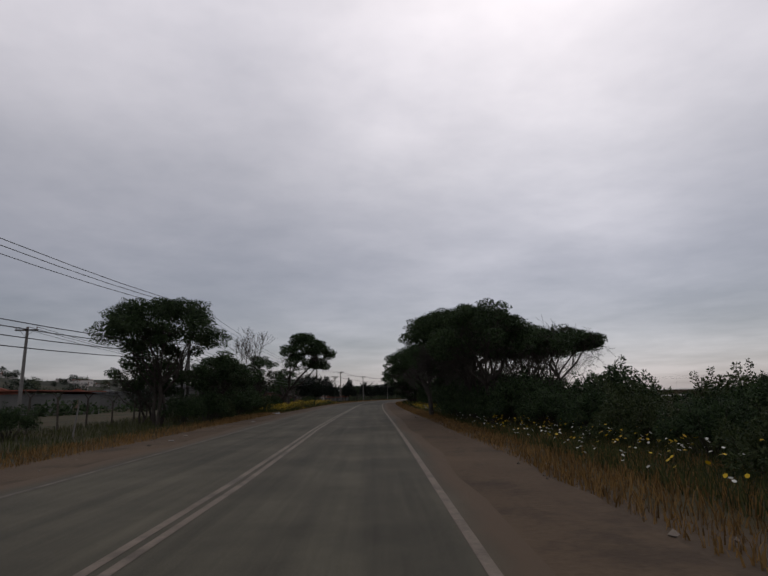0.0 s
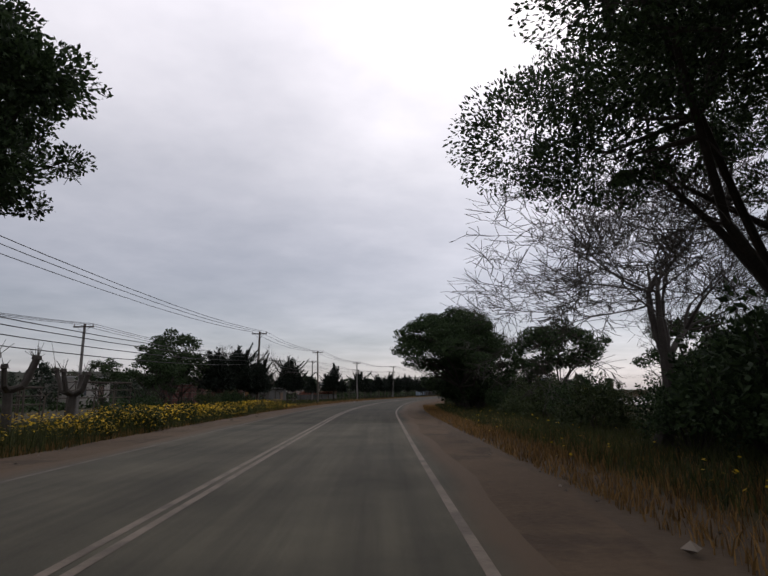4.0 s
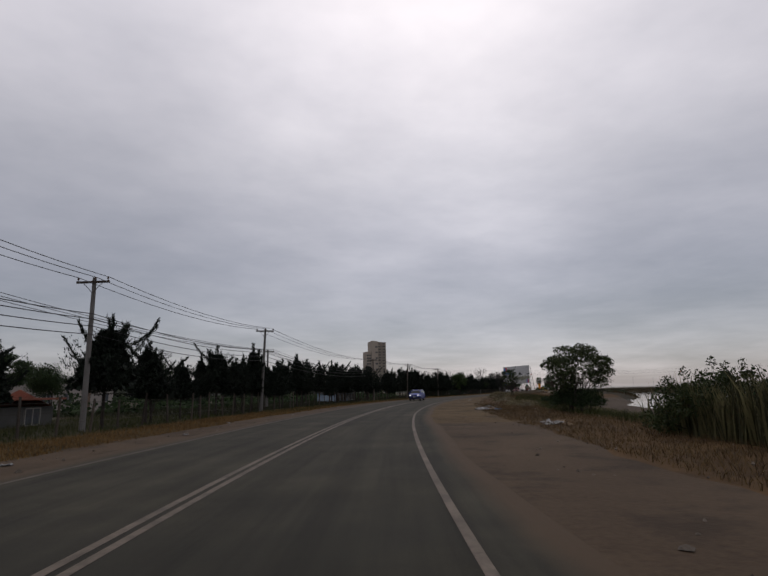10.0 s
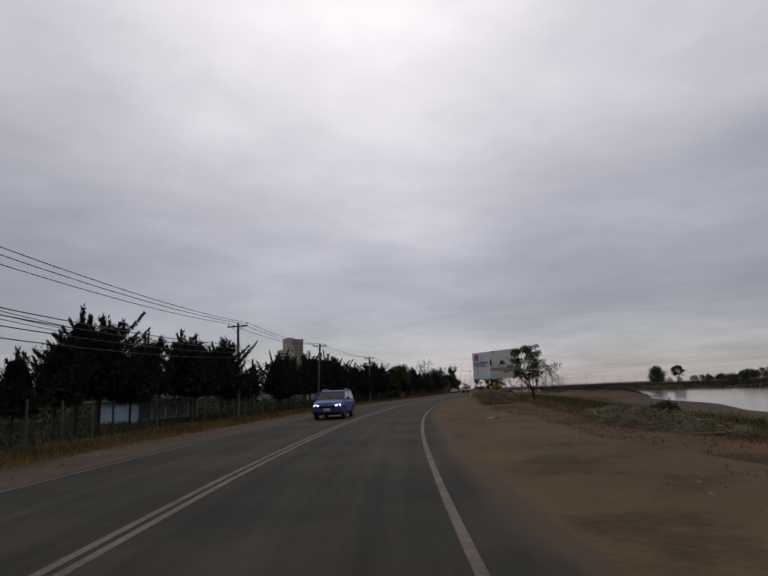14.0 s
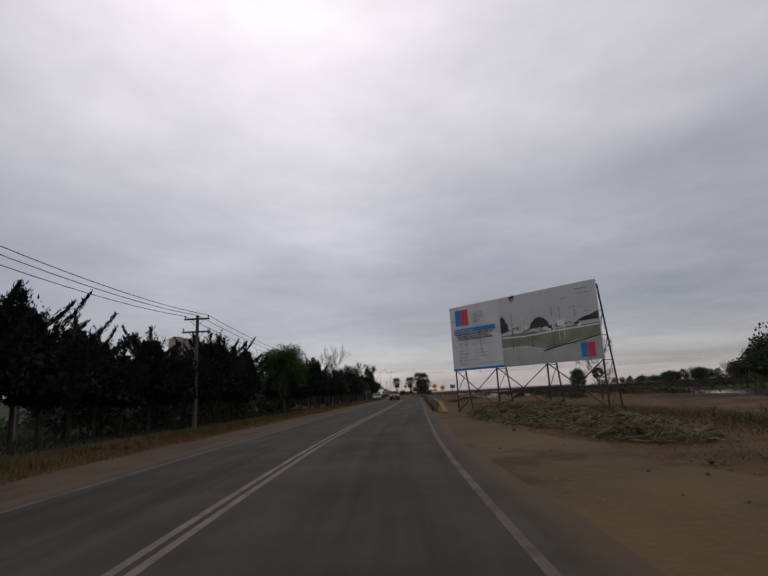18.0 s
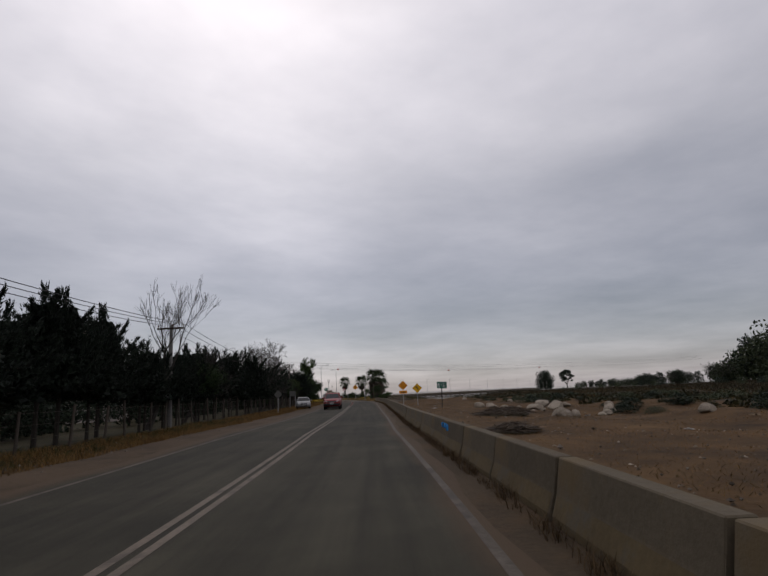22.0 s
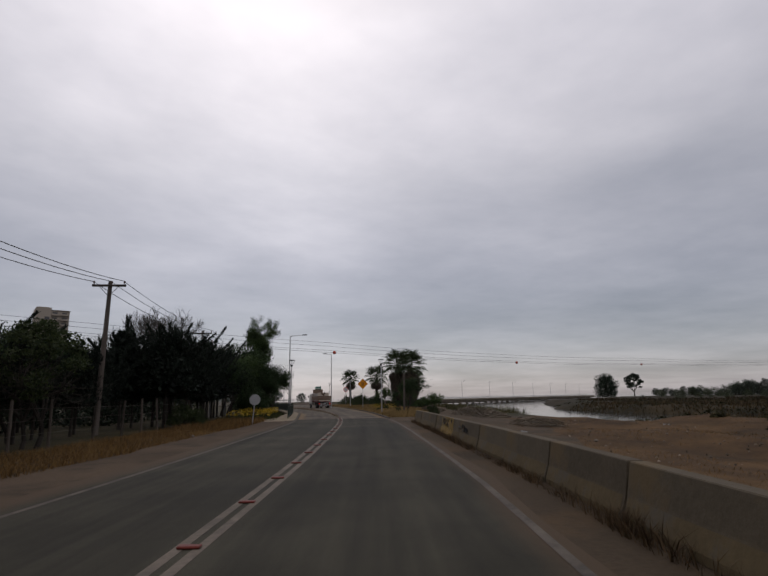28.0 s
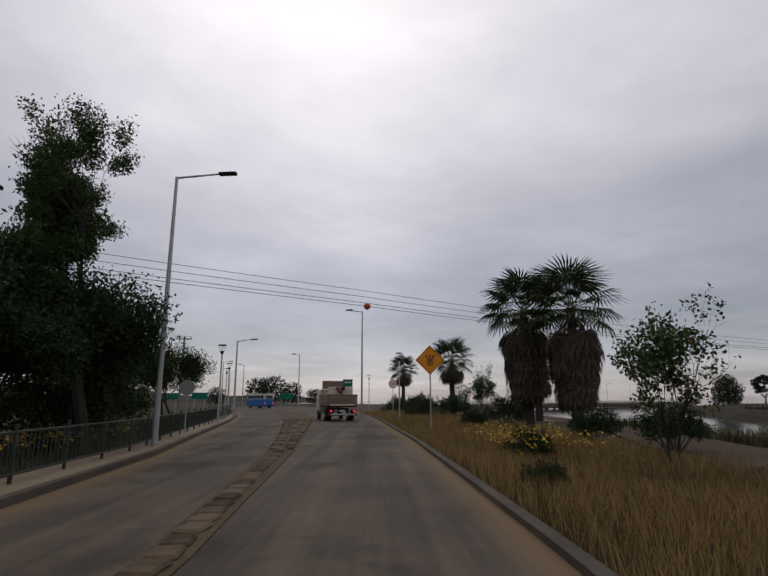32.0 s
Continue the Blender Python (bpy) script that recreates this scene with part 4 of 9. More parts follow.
def bare_meshes(seed, h, depth=6, spread=0.55, lean=(0.0, 0.0), trunk=0.35, lift=0.12, first=None, radius=None, fork=(2, 3), least=0.0075):
    rng = np.random.default_rng(seed)
    segs, tips = [], []
    grow(rng, (0, 0, -0.1), (lean[0], lean[1], 1), first or h * 0.3, radius or 0.022 * h, depth, segs, tips, spread, 0.76, lift, 3, fork)
    top = max(s[5] for s in segs)
    segs = np.array(segs)
    segs[:, :6] *= h / top
    segs[:, 6:] = np.maximum(segs[:, 6:], least)
    thick = segs[:, 6] > 0.28 * segs[:, 6].max()
    return mesh_from("trunk", *split_tubes(segs[thick]), TWIG), mesh_from("bare_crown", *split_tubes(segs[~thick]), TWIG)


def conifer_meshes(seed, h, r, ragged=0.35):
    """A dark cypress: bare lower trunk, sweeping boughs with upturned feathery ends and several leaders."""
    rng = np.random.default_rng(seed)
    segs, pts, dirs = [[0, 0, -0.1, 0, 0, h * 0.55, 0.1, 0.06], [0, 0, h * 0.55, 0, 0, h * 0.8, 0.06, 0.03]], [], []

    def spray(p, q, n, wide, rise):
        step = (q - p) / np.linalg.norm(q - p)
        n = int(n * 2.8)
        pts.append(p + (q - p) * rng.random((n, 1)) + rng.normal(0, wide, (n, 3)))
        dirs.append(np.repeat((step + np.array([0, 0, rise]))[None], n, 0))
    limbs = int(15 * h)
    for k in range(limbs):
        u = (k + rng.random()) / limbs
        z0 = h * (0.3 + 0.53 * u)
        a = rng.uniform(0, 2 * np.pi)
        reach = r * ((1 - u) ** 0.8 + 0.07) * rng.uniform(1 - ragged, 1 + 0.5 * ragged)
        out = np.array([math.cos(a), math.sin(a), 0])
        root = np.array([0, 0, z0])
        e1 = root + out * reach * 0.65 + np.array([0, 0, rng.uniform(-0.1, 0.2) * reach])
        e2 = e1 + out * reach * 0.4 + np.array([0, 0, rng.uniform(0.3, 1.0) * reach * (0.7 + 0.8 * u)])
        segs.append([*root, *e1, 0.02, 0.012])
        spray(root + (e1 - root) * 0.3, e1, int(7 + 12 * reach / r), 0.13, 0.3)
        spray(e1, e2, int(5 + 8 * reach / r), 0.09, 0.3)
    for k in range(10):
        z0, a = h * (0.34 + 0.46 * k / 10), k * 2.4 + rng.uniform(-0.6, 0.6)
        reach = r * rng.uniform(0.9, 1.6) * (1 - 0.4 * k / 10)
        out = np.array([math.cos(a), math.sin(a), 0])
        p, up = np.array([0, 0, z0]), rng.uniform(-0.1, 0.3)
        for j in range(6):
            q = p + out * reach / 6 + np.array([0, 0, up * reach / 6])
            segs.append([*p, *q, 0.035 - 0.005 * j, 0.03 - 0.005 * j])
            spray(p, q, 26, 0.14 - 0.021 * j, 0.3)
            p, up = q, up + rng.uniform(0.05, 0.35)
    for k in range(4):
        a = rng.uniform(0, 2 * np.pi)
        out = np.array([math.cos(a), math.sin(a), 0]) * (0 if k == 0 else rng.uniform(0.25, 0.6) * r)
        base, tip = np.array([0, 0, h * 0.62]) + out * 0.4, np.array([0, 0, h * (1.0 if k == 0 else rng.uniform(0.74, 0.95))]) + out
        segs.append([*base, *tip, 0.04, 0.012])
        for j in range(5):
            p, q = base + (tip - base) * j / 5, base + (tip - base) * (j + 1) / 5
            spray(p, q, 34 - 5 * j, 0.19 - 0.034 * j, 0.2)
            for _ in range(3):
                b = rng.uniform(0, 2 * np.pi)
                side = q + np.array([math.cos(b), math.sin(b), rng.uniform(0.3, 0.8)]) * (0.55 - 0.09 * j) * r * 0.45
                spray(p, side, 8, 0.04, 0.2)
    inner = 2600
    u = rng.random(inner)
    a = rng.uniform(0, 2 * np.pi, inner)
    rr = r * 0.72 * (1 - 0.75 * u) * np.sqrt(rng.random(inner))
    core = np.stack([rr * np.cos(a), rr * np.sin(a), h * (0.34 + 0.52 * u)], 1)
    pts, dirs = np.vstack(pts), np.vstack(dirs)
    n = len(pts)
    d = dirs / np.linalg.norm(dirs, axis=1)[:, None] + rng.normal(0, 0.38, (n, 3))
    d /= np.linalg.norm(d, axis=1)[:, None]
    side = np.cross(d, rng.normal(size=(n, 3)))
    side /= np.linalg.norm(side, axis=1)[:, None]
    ln, wd = rng.uniform(0.07, 0.2, (n, 1)), rng.uniform(0.014, 0.036, (n, 1))
    v = np.stack([pts - d * ln * 0.5, pts + side * wd, pts + d * ln, pts - side * wd], 1).reshape(-1, 3)
    big, _ = leaves(rng, core, 0.36, 0.25)
    v, n = np.vstack([v, big]), n + inner
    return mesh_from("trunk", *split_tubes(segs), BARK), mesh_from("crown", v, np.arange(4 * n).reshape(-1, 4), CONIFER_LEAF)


def leafy_meshes(seed, h, r, count=9000, leaf=MID_LEAF, depth=4, size=0.17, low=0.25, spread=0.5, scatter=0.35, trunks=1, lean=(0.0, 0.0)):
    """A branching broadleaf tree or shrub with leaves round its twigs."""
    rng = np.random.default_rng(seed)
    segs, tips = [], []
    for k in range(trunks):
        a = 2 * np.pi * k / trunks + rng.uniform(0, 1)
        tilt = 0.0 if trunks == 1 else 0.45
        grow(rng, (0.0, 0.0, -0.1), (tilt * math.cos(a) + lean[0], tilt * math.sin(a) + lean[1], 1), h * max(low, 0.16), 0.02 * h / math.sqrt(trunks), depth, segs, tips, spread, 0.78, 0.18)
    segs, tips = np.array(segs), np.array(tips)
    top, wide = max(segs[:, 5].max(), 0.1), np.percentile(np.hypot(segs[:, 3], segs[:, 4]), 96)
    k = np.array([r / wide, r / wide, (h - 0.2) / top])
    segs[:, :3] *= k
    segs[:, 3:6] *= k
    tips = tips * k
    fine = segs[segs[:, 6] < np.percentile(segs[:, 6], 60)]
    pick = rng.integers(0, len(fine), count)
    u = rng.random((count, 1))
    pts = fine[pick, :3] * (1 - u) + fine[pick, 3:6] * u + np.clip(rng.normal(0, scatter, (count, 3)), -1.3 * scatter, 1.3 * scatter) * (1, 1, 0.8)
    pts = pts[pts[:, 2] > 0.1]
    v, f = leaves(rng, pts, size, size * 0.6)
    return mesh_from("trunk", *split_tubes(segs), BARK), mesh_from("crown", v, f, leaf)


def tree(name, meshes, m, label, category="tree", group="", scale=1.0):
    t = thing(name, m, label, category, group)
    t.scale = (scale,) * 3
    for me in meshes:
        put(me.name.split(".")[0], me, t)
    return t


UMB = "dark spreading evergreen tree with a layered flat crown"
EVERGREENS = [
    # s, l, top, radius, underside, lean of the crown, lumps
    (24.7, 5.6, 5.9, 2.7, 3.3, (-0.6, -0.4), 30), (29.8, 5.6, 5.4, 3.0, 3.5, (-0.2, 0.0), 28), (27.5, 9.4, 5.0, 3.2, 3.6, (0.0, 0.0), 24),
    (33.5, 10.0, 5.2, 3.3, 3.7, (0.0, 0.0), 24), (38.4, 6.9, 7.5, 4.5, 5.1, (-0.8, -3.0), 44), (41.5, 11.5, 7.0, 4.2, 4.2, (0.0, 0.0), 30),
    (67.6, 6.7, 8.1, 5.1, 4.3, (-0.8, -4.0), 42), (66.4, 9.4, 7.2, 3.4, 2.6, (0.2, -2.6), 36), (98.6, 6.4, 7.7, 4.7, 3.0, (-1.5, -2.8), 54),
    (101.8, 7.5, 7.2, 4.2, 1.2, (-0.6, -0.6), 50), (108.5, 13.0, 4.8, 3.0, 1.4, (0.0, 0.0), 22),
    (33.0, -13.2, 8.2, 4.5, 4.3, (0.0, 0.0), 30), (41.0, -11.8, 5.2, 3.0, 2.2, (0.0, 0.0), 22), (37.0, -15.6, 5.2, 3.4, 1.8, (0.0, 0.0), 22),
    (50.0, -14.6, 5.7, 3.0, 3.0, (0.0, 0.0), 22), (58.5, -16.0, 5.6, 2.7, 2.4, (0.0, 0.0), 22), (64.6, -13.6, 6.9, 2.6, 3.4, (0.0, 0.0), 22), (68.2, -12.2, 9.8, 3.9, 4.9, (3.8, -1.8), 44)]
for k, (s, l, h, r, low, lean, lumps) in enumerate(EVERGREENS):
    tree("evergreen_tree", evergreen_meshes(100 + k, h, r, low, lean, lumps, stems=1 if abs(lean[0]) > 3 else 2 + k % 2, fill=0.3 if s == 67.6 else 0.4, core=0 if s == 67.6 else 22, size=0.07 if s == 67.6 else 0.11, per=4200 if s == 67.6 else 1800), stand(s, l), "leaning evergreen tree with a dense dark crown" if abs(lean[0]) > 3 else UMB, group="roadside evergreen trees")
ua_l, ub_l, uc_l = evergreen_meshes(17, 8.0, 4.6, 3.4, lumps=22, per=420, size=0.22, haze=16), evergreen_meshes(18, 8.0, 4.2, 2.8, lumps=20, per=420, size=0.22, haze=16), evergreen_meshes(19, 8.0, 5.2, 3.6, lumps=24, per=380, size=0.22, haze=16)
for meshes, s, l, h, turn in ((ub_l, 79.0, 12.5, 4.6, 60), (uc_l, 103.0, 14.5, 7.6, 40), (ua_l, 66.0, -17.0, 5.0, 20), (uc_l, 71.0, -16.0, 4.6, 90), (ub_l, 103.5, -18.5, 7.2, 300), (ua_l, 108.0, -19.5, 5.8, 45), (ub_l, 98.0, -17.0, 4.8, 15)):
    tree("evergreen_tree", meshes, stand(s, l, 0, turn), UMB, group="roadside evergreen trees", scale=h / 8.0)
for k, (s, l, h) in enumerate(((73.6, -11.7, 3.4), (76.8, -12.5, 3.3), (79.5, -12.0, 3.0))):
    tree("pollarded_tree", pollard_meshes(70 + k, h), stand(s, l), "dead pollarded tree with knobbed grey arms", group="pollarded trees")
BARE = "bare leafless tree with a haze of fine grey twigs"
bare_a, bare_b, bare_c = bare_meshes(21, 8.0, 5, 0.55), bare_meshes(22, 8.0, 5, 0.42, lift=0.25), bare_meshes(23, 8.0, 5, 0.5, lean=(0.5, 0))
bare_f = bare_meshes(25, 8.0, 6, 0.55, lift=0.2, fork=(3, 3), least=0.008, radius=0.11)
bare_g = bare_meshes(28, 8.0, 6, 0.42, lift=0.28, fork=(3, 3), least=0.007, radius=0.1, first=0.75)
for me, s, l, h, turn in ((bare_g, 38.6, 4.2, 5.6, 70), (bare_g, 39.8, 6.2, 5.8, 160), (bare_f, 40.6, 8.2, 5.6, 90), (bare_a, 76.5, 10.5, 5.2, 10), (bare_f, 107.5, 12.2, 7.0, 150), (bare_a, 27.0, 8.0, 4.0, 60), (bare_b, 63.5, 9.5, 4.6, 300), (bare_g, 100.6, 7.0, 8.2, 200), (bare_f, 100.2, 7.8, 8.2, 30), (bare_a, 31.0, 7.0, 4.2, 200), (bare_a, 23.5, 7.6, 3.6, 90), (bare_a, 64.0, 11.5, 4.6, 30),
                          (bare_b, 65.5, -13.5, 10.2, 0), (bare_b, 40.0, -14.0, 8.5, 70), (bare_a, 123.5, -16.2, 7.6, 40), (bare_b, 59.0, -15.0, 7.8, 120), (bare_f, 289.0, 16.0, 5.7, 0), (bare_f, 351.7, -12.0, 8.6, 0), (bare_f, 350.0, -12.6, 7.4, 90), (bare_f, 373.5, -15.2, 8.8, 200), (bare_f, 409.0, -15.4, 9.6, 30), (bare_f, 407.0, -15.0, 9.0, 130), (bare_b, 117.0, -18.5, 7.0, 77)):
    tree("bare_tree", me, stand(s, l, 0, turn), BARE, group="bare trees", scale=h / 8.0)
tree("bare_tree", bare_meshes(24, 9.4, 5, 0.3, lean=(0.12, 0.1), lift=0.3), stand(323.0, -13.4), "tall leaning leafless tree with forked bare limbs", group="bare trees")
wide_bare = bare_meshes(26, 8.4, 6, 0.62, lift=0.07, fork=(3, 4), least=0.006, radius=0.17, first=1.6)
tree("bare_tree", wide_bare, stand(72.4, 7.3, 0, 40), "wide spreading bare tree with long low limbs and fine twigs", group="bare trees").scale = (1.45, 1.45, 1.05)
stub = tree("tree_stub", (mesh_from("stub", *tubes([[0, 0, -0.2, -0.05, 0, 1.3, 0.17, 0.15], [-0.05, 0, 1.3, -0.5, 0.05, 2.35, 0.15, 0.12], [-0.5, 0.05, 2.35, -0.62, 0.06, 2.6, 0.12, 0.03]], 8), TWIG),), stand(38.2, 4.0), "broken grey tree stub with a splintered top")
tree("bare_tree", bare_c, stand(331.5, -14.0), BARE, group="bare trees", scale=0.75)

CON = "dark cypress with ragged upswept boughs in a windbreak row"
con = [conifer_meshes(31, 6.0, 2.3, 0.5), conifer_meshes(32, 6.0, 2.0, 0.65), conifer_meshes(33, 6.0, 2.6, 0.6), conifer_meshes(34, 6.0, 1.3, 0.55)]


def windbreak():
    rng = np.random.default_rng(3)
    rows = [(107.0, -15.6, 5.6, 2), (109.5, -14.6, 5.9, 0), (111.8, -15.4, 6.2, 2), (113.2, -13.8, 4.8, 1), (115.5, -14.6, 5.4, 0), (133.5, -17.0, 6.6, 2), (132.0, -15.4, 5.6, 1), (152.5, -16.0, 6.6, 3), (154.5, -16.8, 6.7, 3), (153.5, -17.4, 5.0, 2), (160.0, -17.0, 4.3, 1), (146.5, -18.0, 4.4, 0), (166.0, -15.6, 5.8, 2), (169.5, -15.2, 4.8, 0), (171.5, -16.0, 4.4, 1)]
    s = 175.0
    while s < 246:
        rows.append((s, -15.2 + rng.uniform(-0.8, 0.8), rng.uniform(3.4, 6.2), rng.integers(0, 4)))
        s += rng.uniform(1.8, 3.6)
    rows += [(216.5, -16.2, 6.3, 3), (218.0, -16.0, 6.0, 2), (226.0, -15.0, 5.4, 2), (231.5, -15.4, 5.9, 2), (190.5, -15.8, 5.4, 1), (187.0, -16.2, 5.2, 3)]
    rows += [(397.0, -12.4, 6.4, 2), (399.5, -11.8, 6.0, 0), (402.0, -12.2, 5.6, 2), (404.5, -11.9, 5.2, 1), (407.0, -12.3, 4.8, 0)]
    s = 245.0
    while s < 420:
        if not 289 < s < 295:
            rows.append((s, float(np.interp(s, [245, 262, 280, 310, 360, 378, 395, 405, 420], [-15.4, -15.2, -14.6, -13.2, -12.8, -14.6, -14.6, -12.9, -12.6])) + rng.uniform(-0.6, 0.6), rng.uniform(4.4, 6.7) * (1.02 if s < 340 else 0.95 if s < 372 else 1.1 if s < 378 else 0.8 if s < 393 else 1.0), rng.integers(0, 3)))
        s += rng.uniform(1.6, 2.5)
    for s, l, h, k in rows:
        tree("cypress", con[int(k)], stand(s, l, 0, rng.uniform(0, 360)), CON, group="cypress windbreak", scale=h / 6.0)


windbreak()
lf_a, lf_b = leafy_meshes(41, 6.0, 2.6, 16000, MID_LEAF, scatter=0.36, size=0.13), leafy_meshes(42, 6.0, 2.9, 19000, DARK_LEAF, scatter=0.36, size=0.13)
for meshes, s, l, h, turn, label in ((lf_a, 292.0, -12.0, 6.4, 0, "leafy green roadside tree among dark cypresses"), (lf_a, 295.0, -12.6, 5.4, 80, "leafy green roadside tree among dark cypresses"), (lf_b, 329.0, -12.4, 4.8, 0, "leafy dark green roadside tree"),
                                     (lf_b, 378.0, -12.4, 5.0, 40, "leafy dark green roadside tree"), (lf_b, 386.0, -14.8, 5.4, 10, "leafy dark green roadside tree"), (lf_b, 408.0, -12.5, 5.6, 60, "leafy dark green roadside tree"), (lf_b, 414.0, -11.6, 5.4, 120, "leafy dark green roadside tree"),
                                     (lf_a, 419.0, -11.6, 6.0, 30, "leafy green tree behind the footpath"), (lf_b, 422.0, -13.6, 6.4, 220, "leafy dark green roadside tree"), (lf_b, 447.0, -13.0, 5.8, 10, "rounded dark green tree beside the footpath"), (lf_b, 452.0, -15.5, 5.2, 70, "rounded dark green tree beside the footpath"),
                                     (lf_b, 425.0, -13.0, 8.4, 130, "leafy dark green roadside tree"), (lf_b, 430.0, -10.4, 5.6, 250, "leafy dark green roadside tree"), (lf_b, 427.0, -11.8, 6.6, 200, "leafy dark green roadside tree"), (lf_b, 431.5, -12.2, 6.2, 100, "leafy dark green roadside tree"), (lf_b, 423.5, -10.6, 5.4, 20, "leafy dark green roadside tree"), (lf_b, 429.0, -10.2, 6.2, 160, "leafy dark green roadside tree"), (lf_b, 426.5, -9.9, 5.4, 30, "leafy dark green roadside tree"), (lf_b, 434.0, -10.6, 4.4, 60, "leafy dark green roadside tree"), (lf_b, 425.5, -9.8, 4.6, 300, "leafy dark green roadside tree")):
    tree("leafy_tree", meshes, stand(s, l, float(height_at(*spot(s, l))[0]), turn), label, group="leafy trees", scale=h / 6.0)
tree("leafy_tree", evergreen_meshes(150, 4.7, 2.9, 1.5, (0.2, 0.0), 30, 1000, 0.13, BUSH_LEAF, 4, 50, 0.5, (0.13, 0.24), 0.014, 10), stand(174.4, 10.9, float(height_at(*spot(174.4, 10.9))[0])), "low spreading green tree on the river bank", group="leafy trees")
tree("leafy_tree", evergreen_meshes(152, 5.0, 2.0, 1.6, (0.1, 0.0), 26, 1000, 0.13, BUSH_LEAF, 2, 40, 0.5, (0.14, 0.26), 0.016, 14), stand(383.0, -12.2), "leafy green roadside tree among dark cypresses", group="leafy trees")
tree("leafy_tree", evergreen_meshes(151, 5.2, 2.0, 1.9, (-0.3, 0.0), 30, 1000, 0.12, BUSH_LEAF, 2, 60, 0.6, (0.13, 0.27), 0.014, 8), stand(238.5, 9.6, float(height_at(*spot(238.5, 9.6))[0])), "small leafy tree with thin trunks on the bank", group="leafy trees")
tree("leafy_tree", leafy_meshes(43, 11.6, 3.6, 52000, MID_LEAF, depth=5, scatter=0.2, low=0.3, spread=0.32, lean=(-0.25, 0.1), size=0.115), stand(428.0, -8.7), "tall leaning poplar with fresh green leaves", group="leafy trees")

for meshes, s, l, h, turn in ((ub_l, 128.0, -27.0, 5.6, 0), (ua_l, 137.0, -24.0, 4.6, 90), (lf_b, 143.0, -25.5, 4.2, 0), (ub_l, 149.0, -28.0, 5.2, 200), (lf_b, 158.0, -22.0, 3.8, 40), (ua_l, 165.0, -30.0, 5.6, 10), (lf_b, 172.0, -23.0, 4.2, 100), (uc_l, 178.0, -34.0, 6.2, 60), (ub_l, 190.0, -27.0, 5.4, 120), (ua_l, 206.0, -28.0, 5.4, 30), (ub_l, 118.0, -34.0, 6.0, 20), (lf_b, 124.0, -30.0, 4.6, 50)):
    tree("evergreen_tree", meshes, stand(s, l, float(height_at(*spot(s, l))[0]) - 0.05, turn), "dark rounded tree among the yards behind the fence", group="yard trees", scale=h / (6.0 if meshes is lf_b else 8.0))


def yard_scrub():
    """Dark scrub, hedges and garden trees over the yards and the slope behind them."""
    rng = np.random.default_rng(88)
    pts = []
    for _ in range(1500):
        s, l = rng.uniform(50, 300), -30 - 130 * rng.random() ** 1.4
        x, y = spot(s, l)
        wide, tall = rng.uniform(0.8, 2.8), rng.uniform(0.5, 1.9) * (1 + 0.006 * -l)
        g = rng.normal(size=(46, 3))
        g /= np.linalg.norm(g, axis=1)[:, None]
        g = g * rng.uniform(0.5, 1.0, (46, 1)) * (wide, wide, tall)
        g[:, 2] = np.abs(g[:, 2])
        pts.append(g + (float(x), float(y), float(height_at(x, y)[0])))
    v, f = leaves(rng, np.vstack(pts), 0.5, 0.34)
    tagged(put("yard_scrub", mesh_from("yard_scrub", v, f, DARK_LEAF)), "dark scrub and hedges over the slope behind the yards", "scrub", kind="stuff")


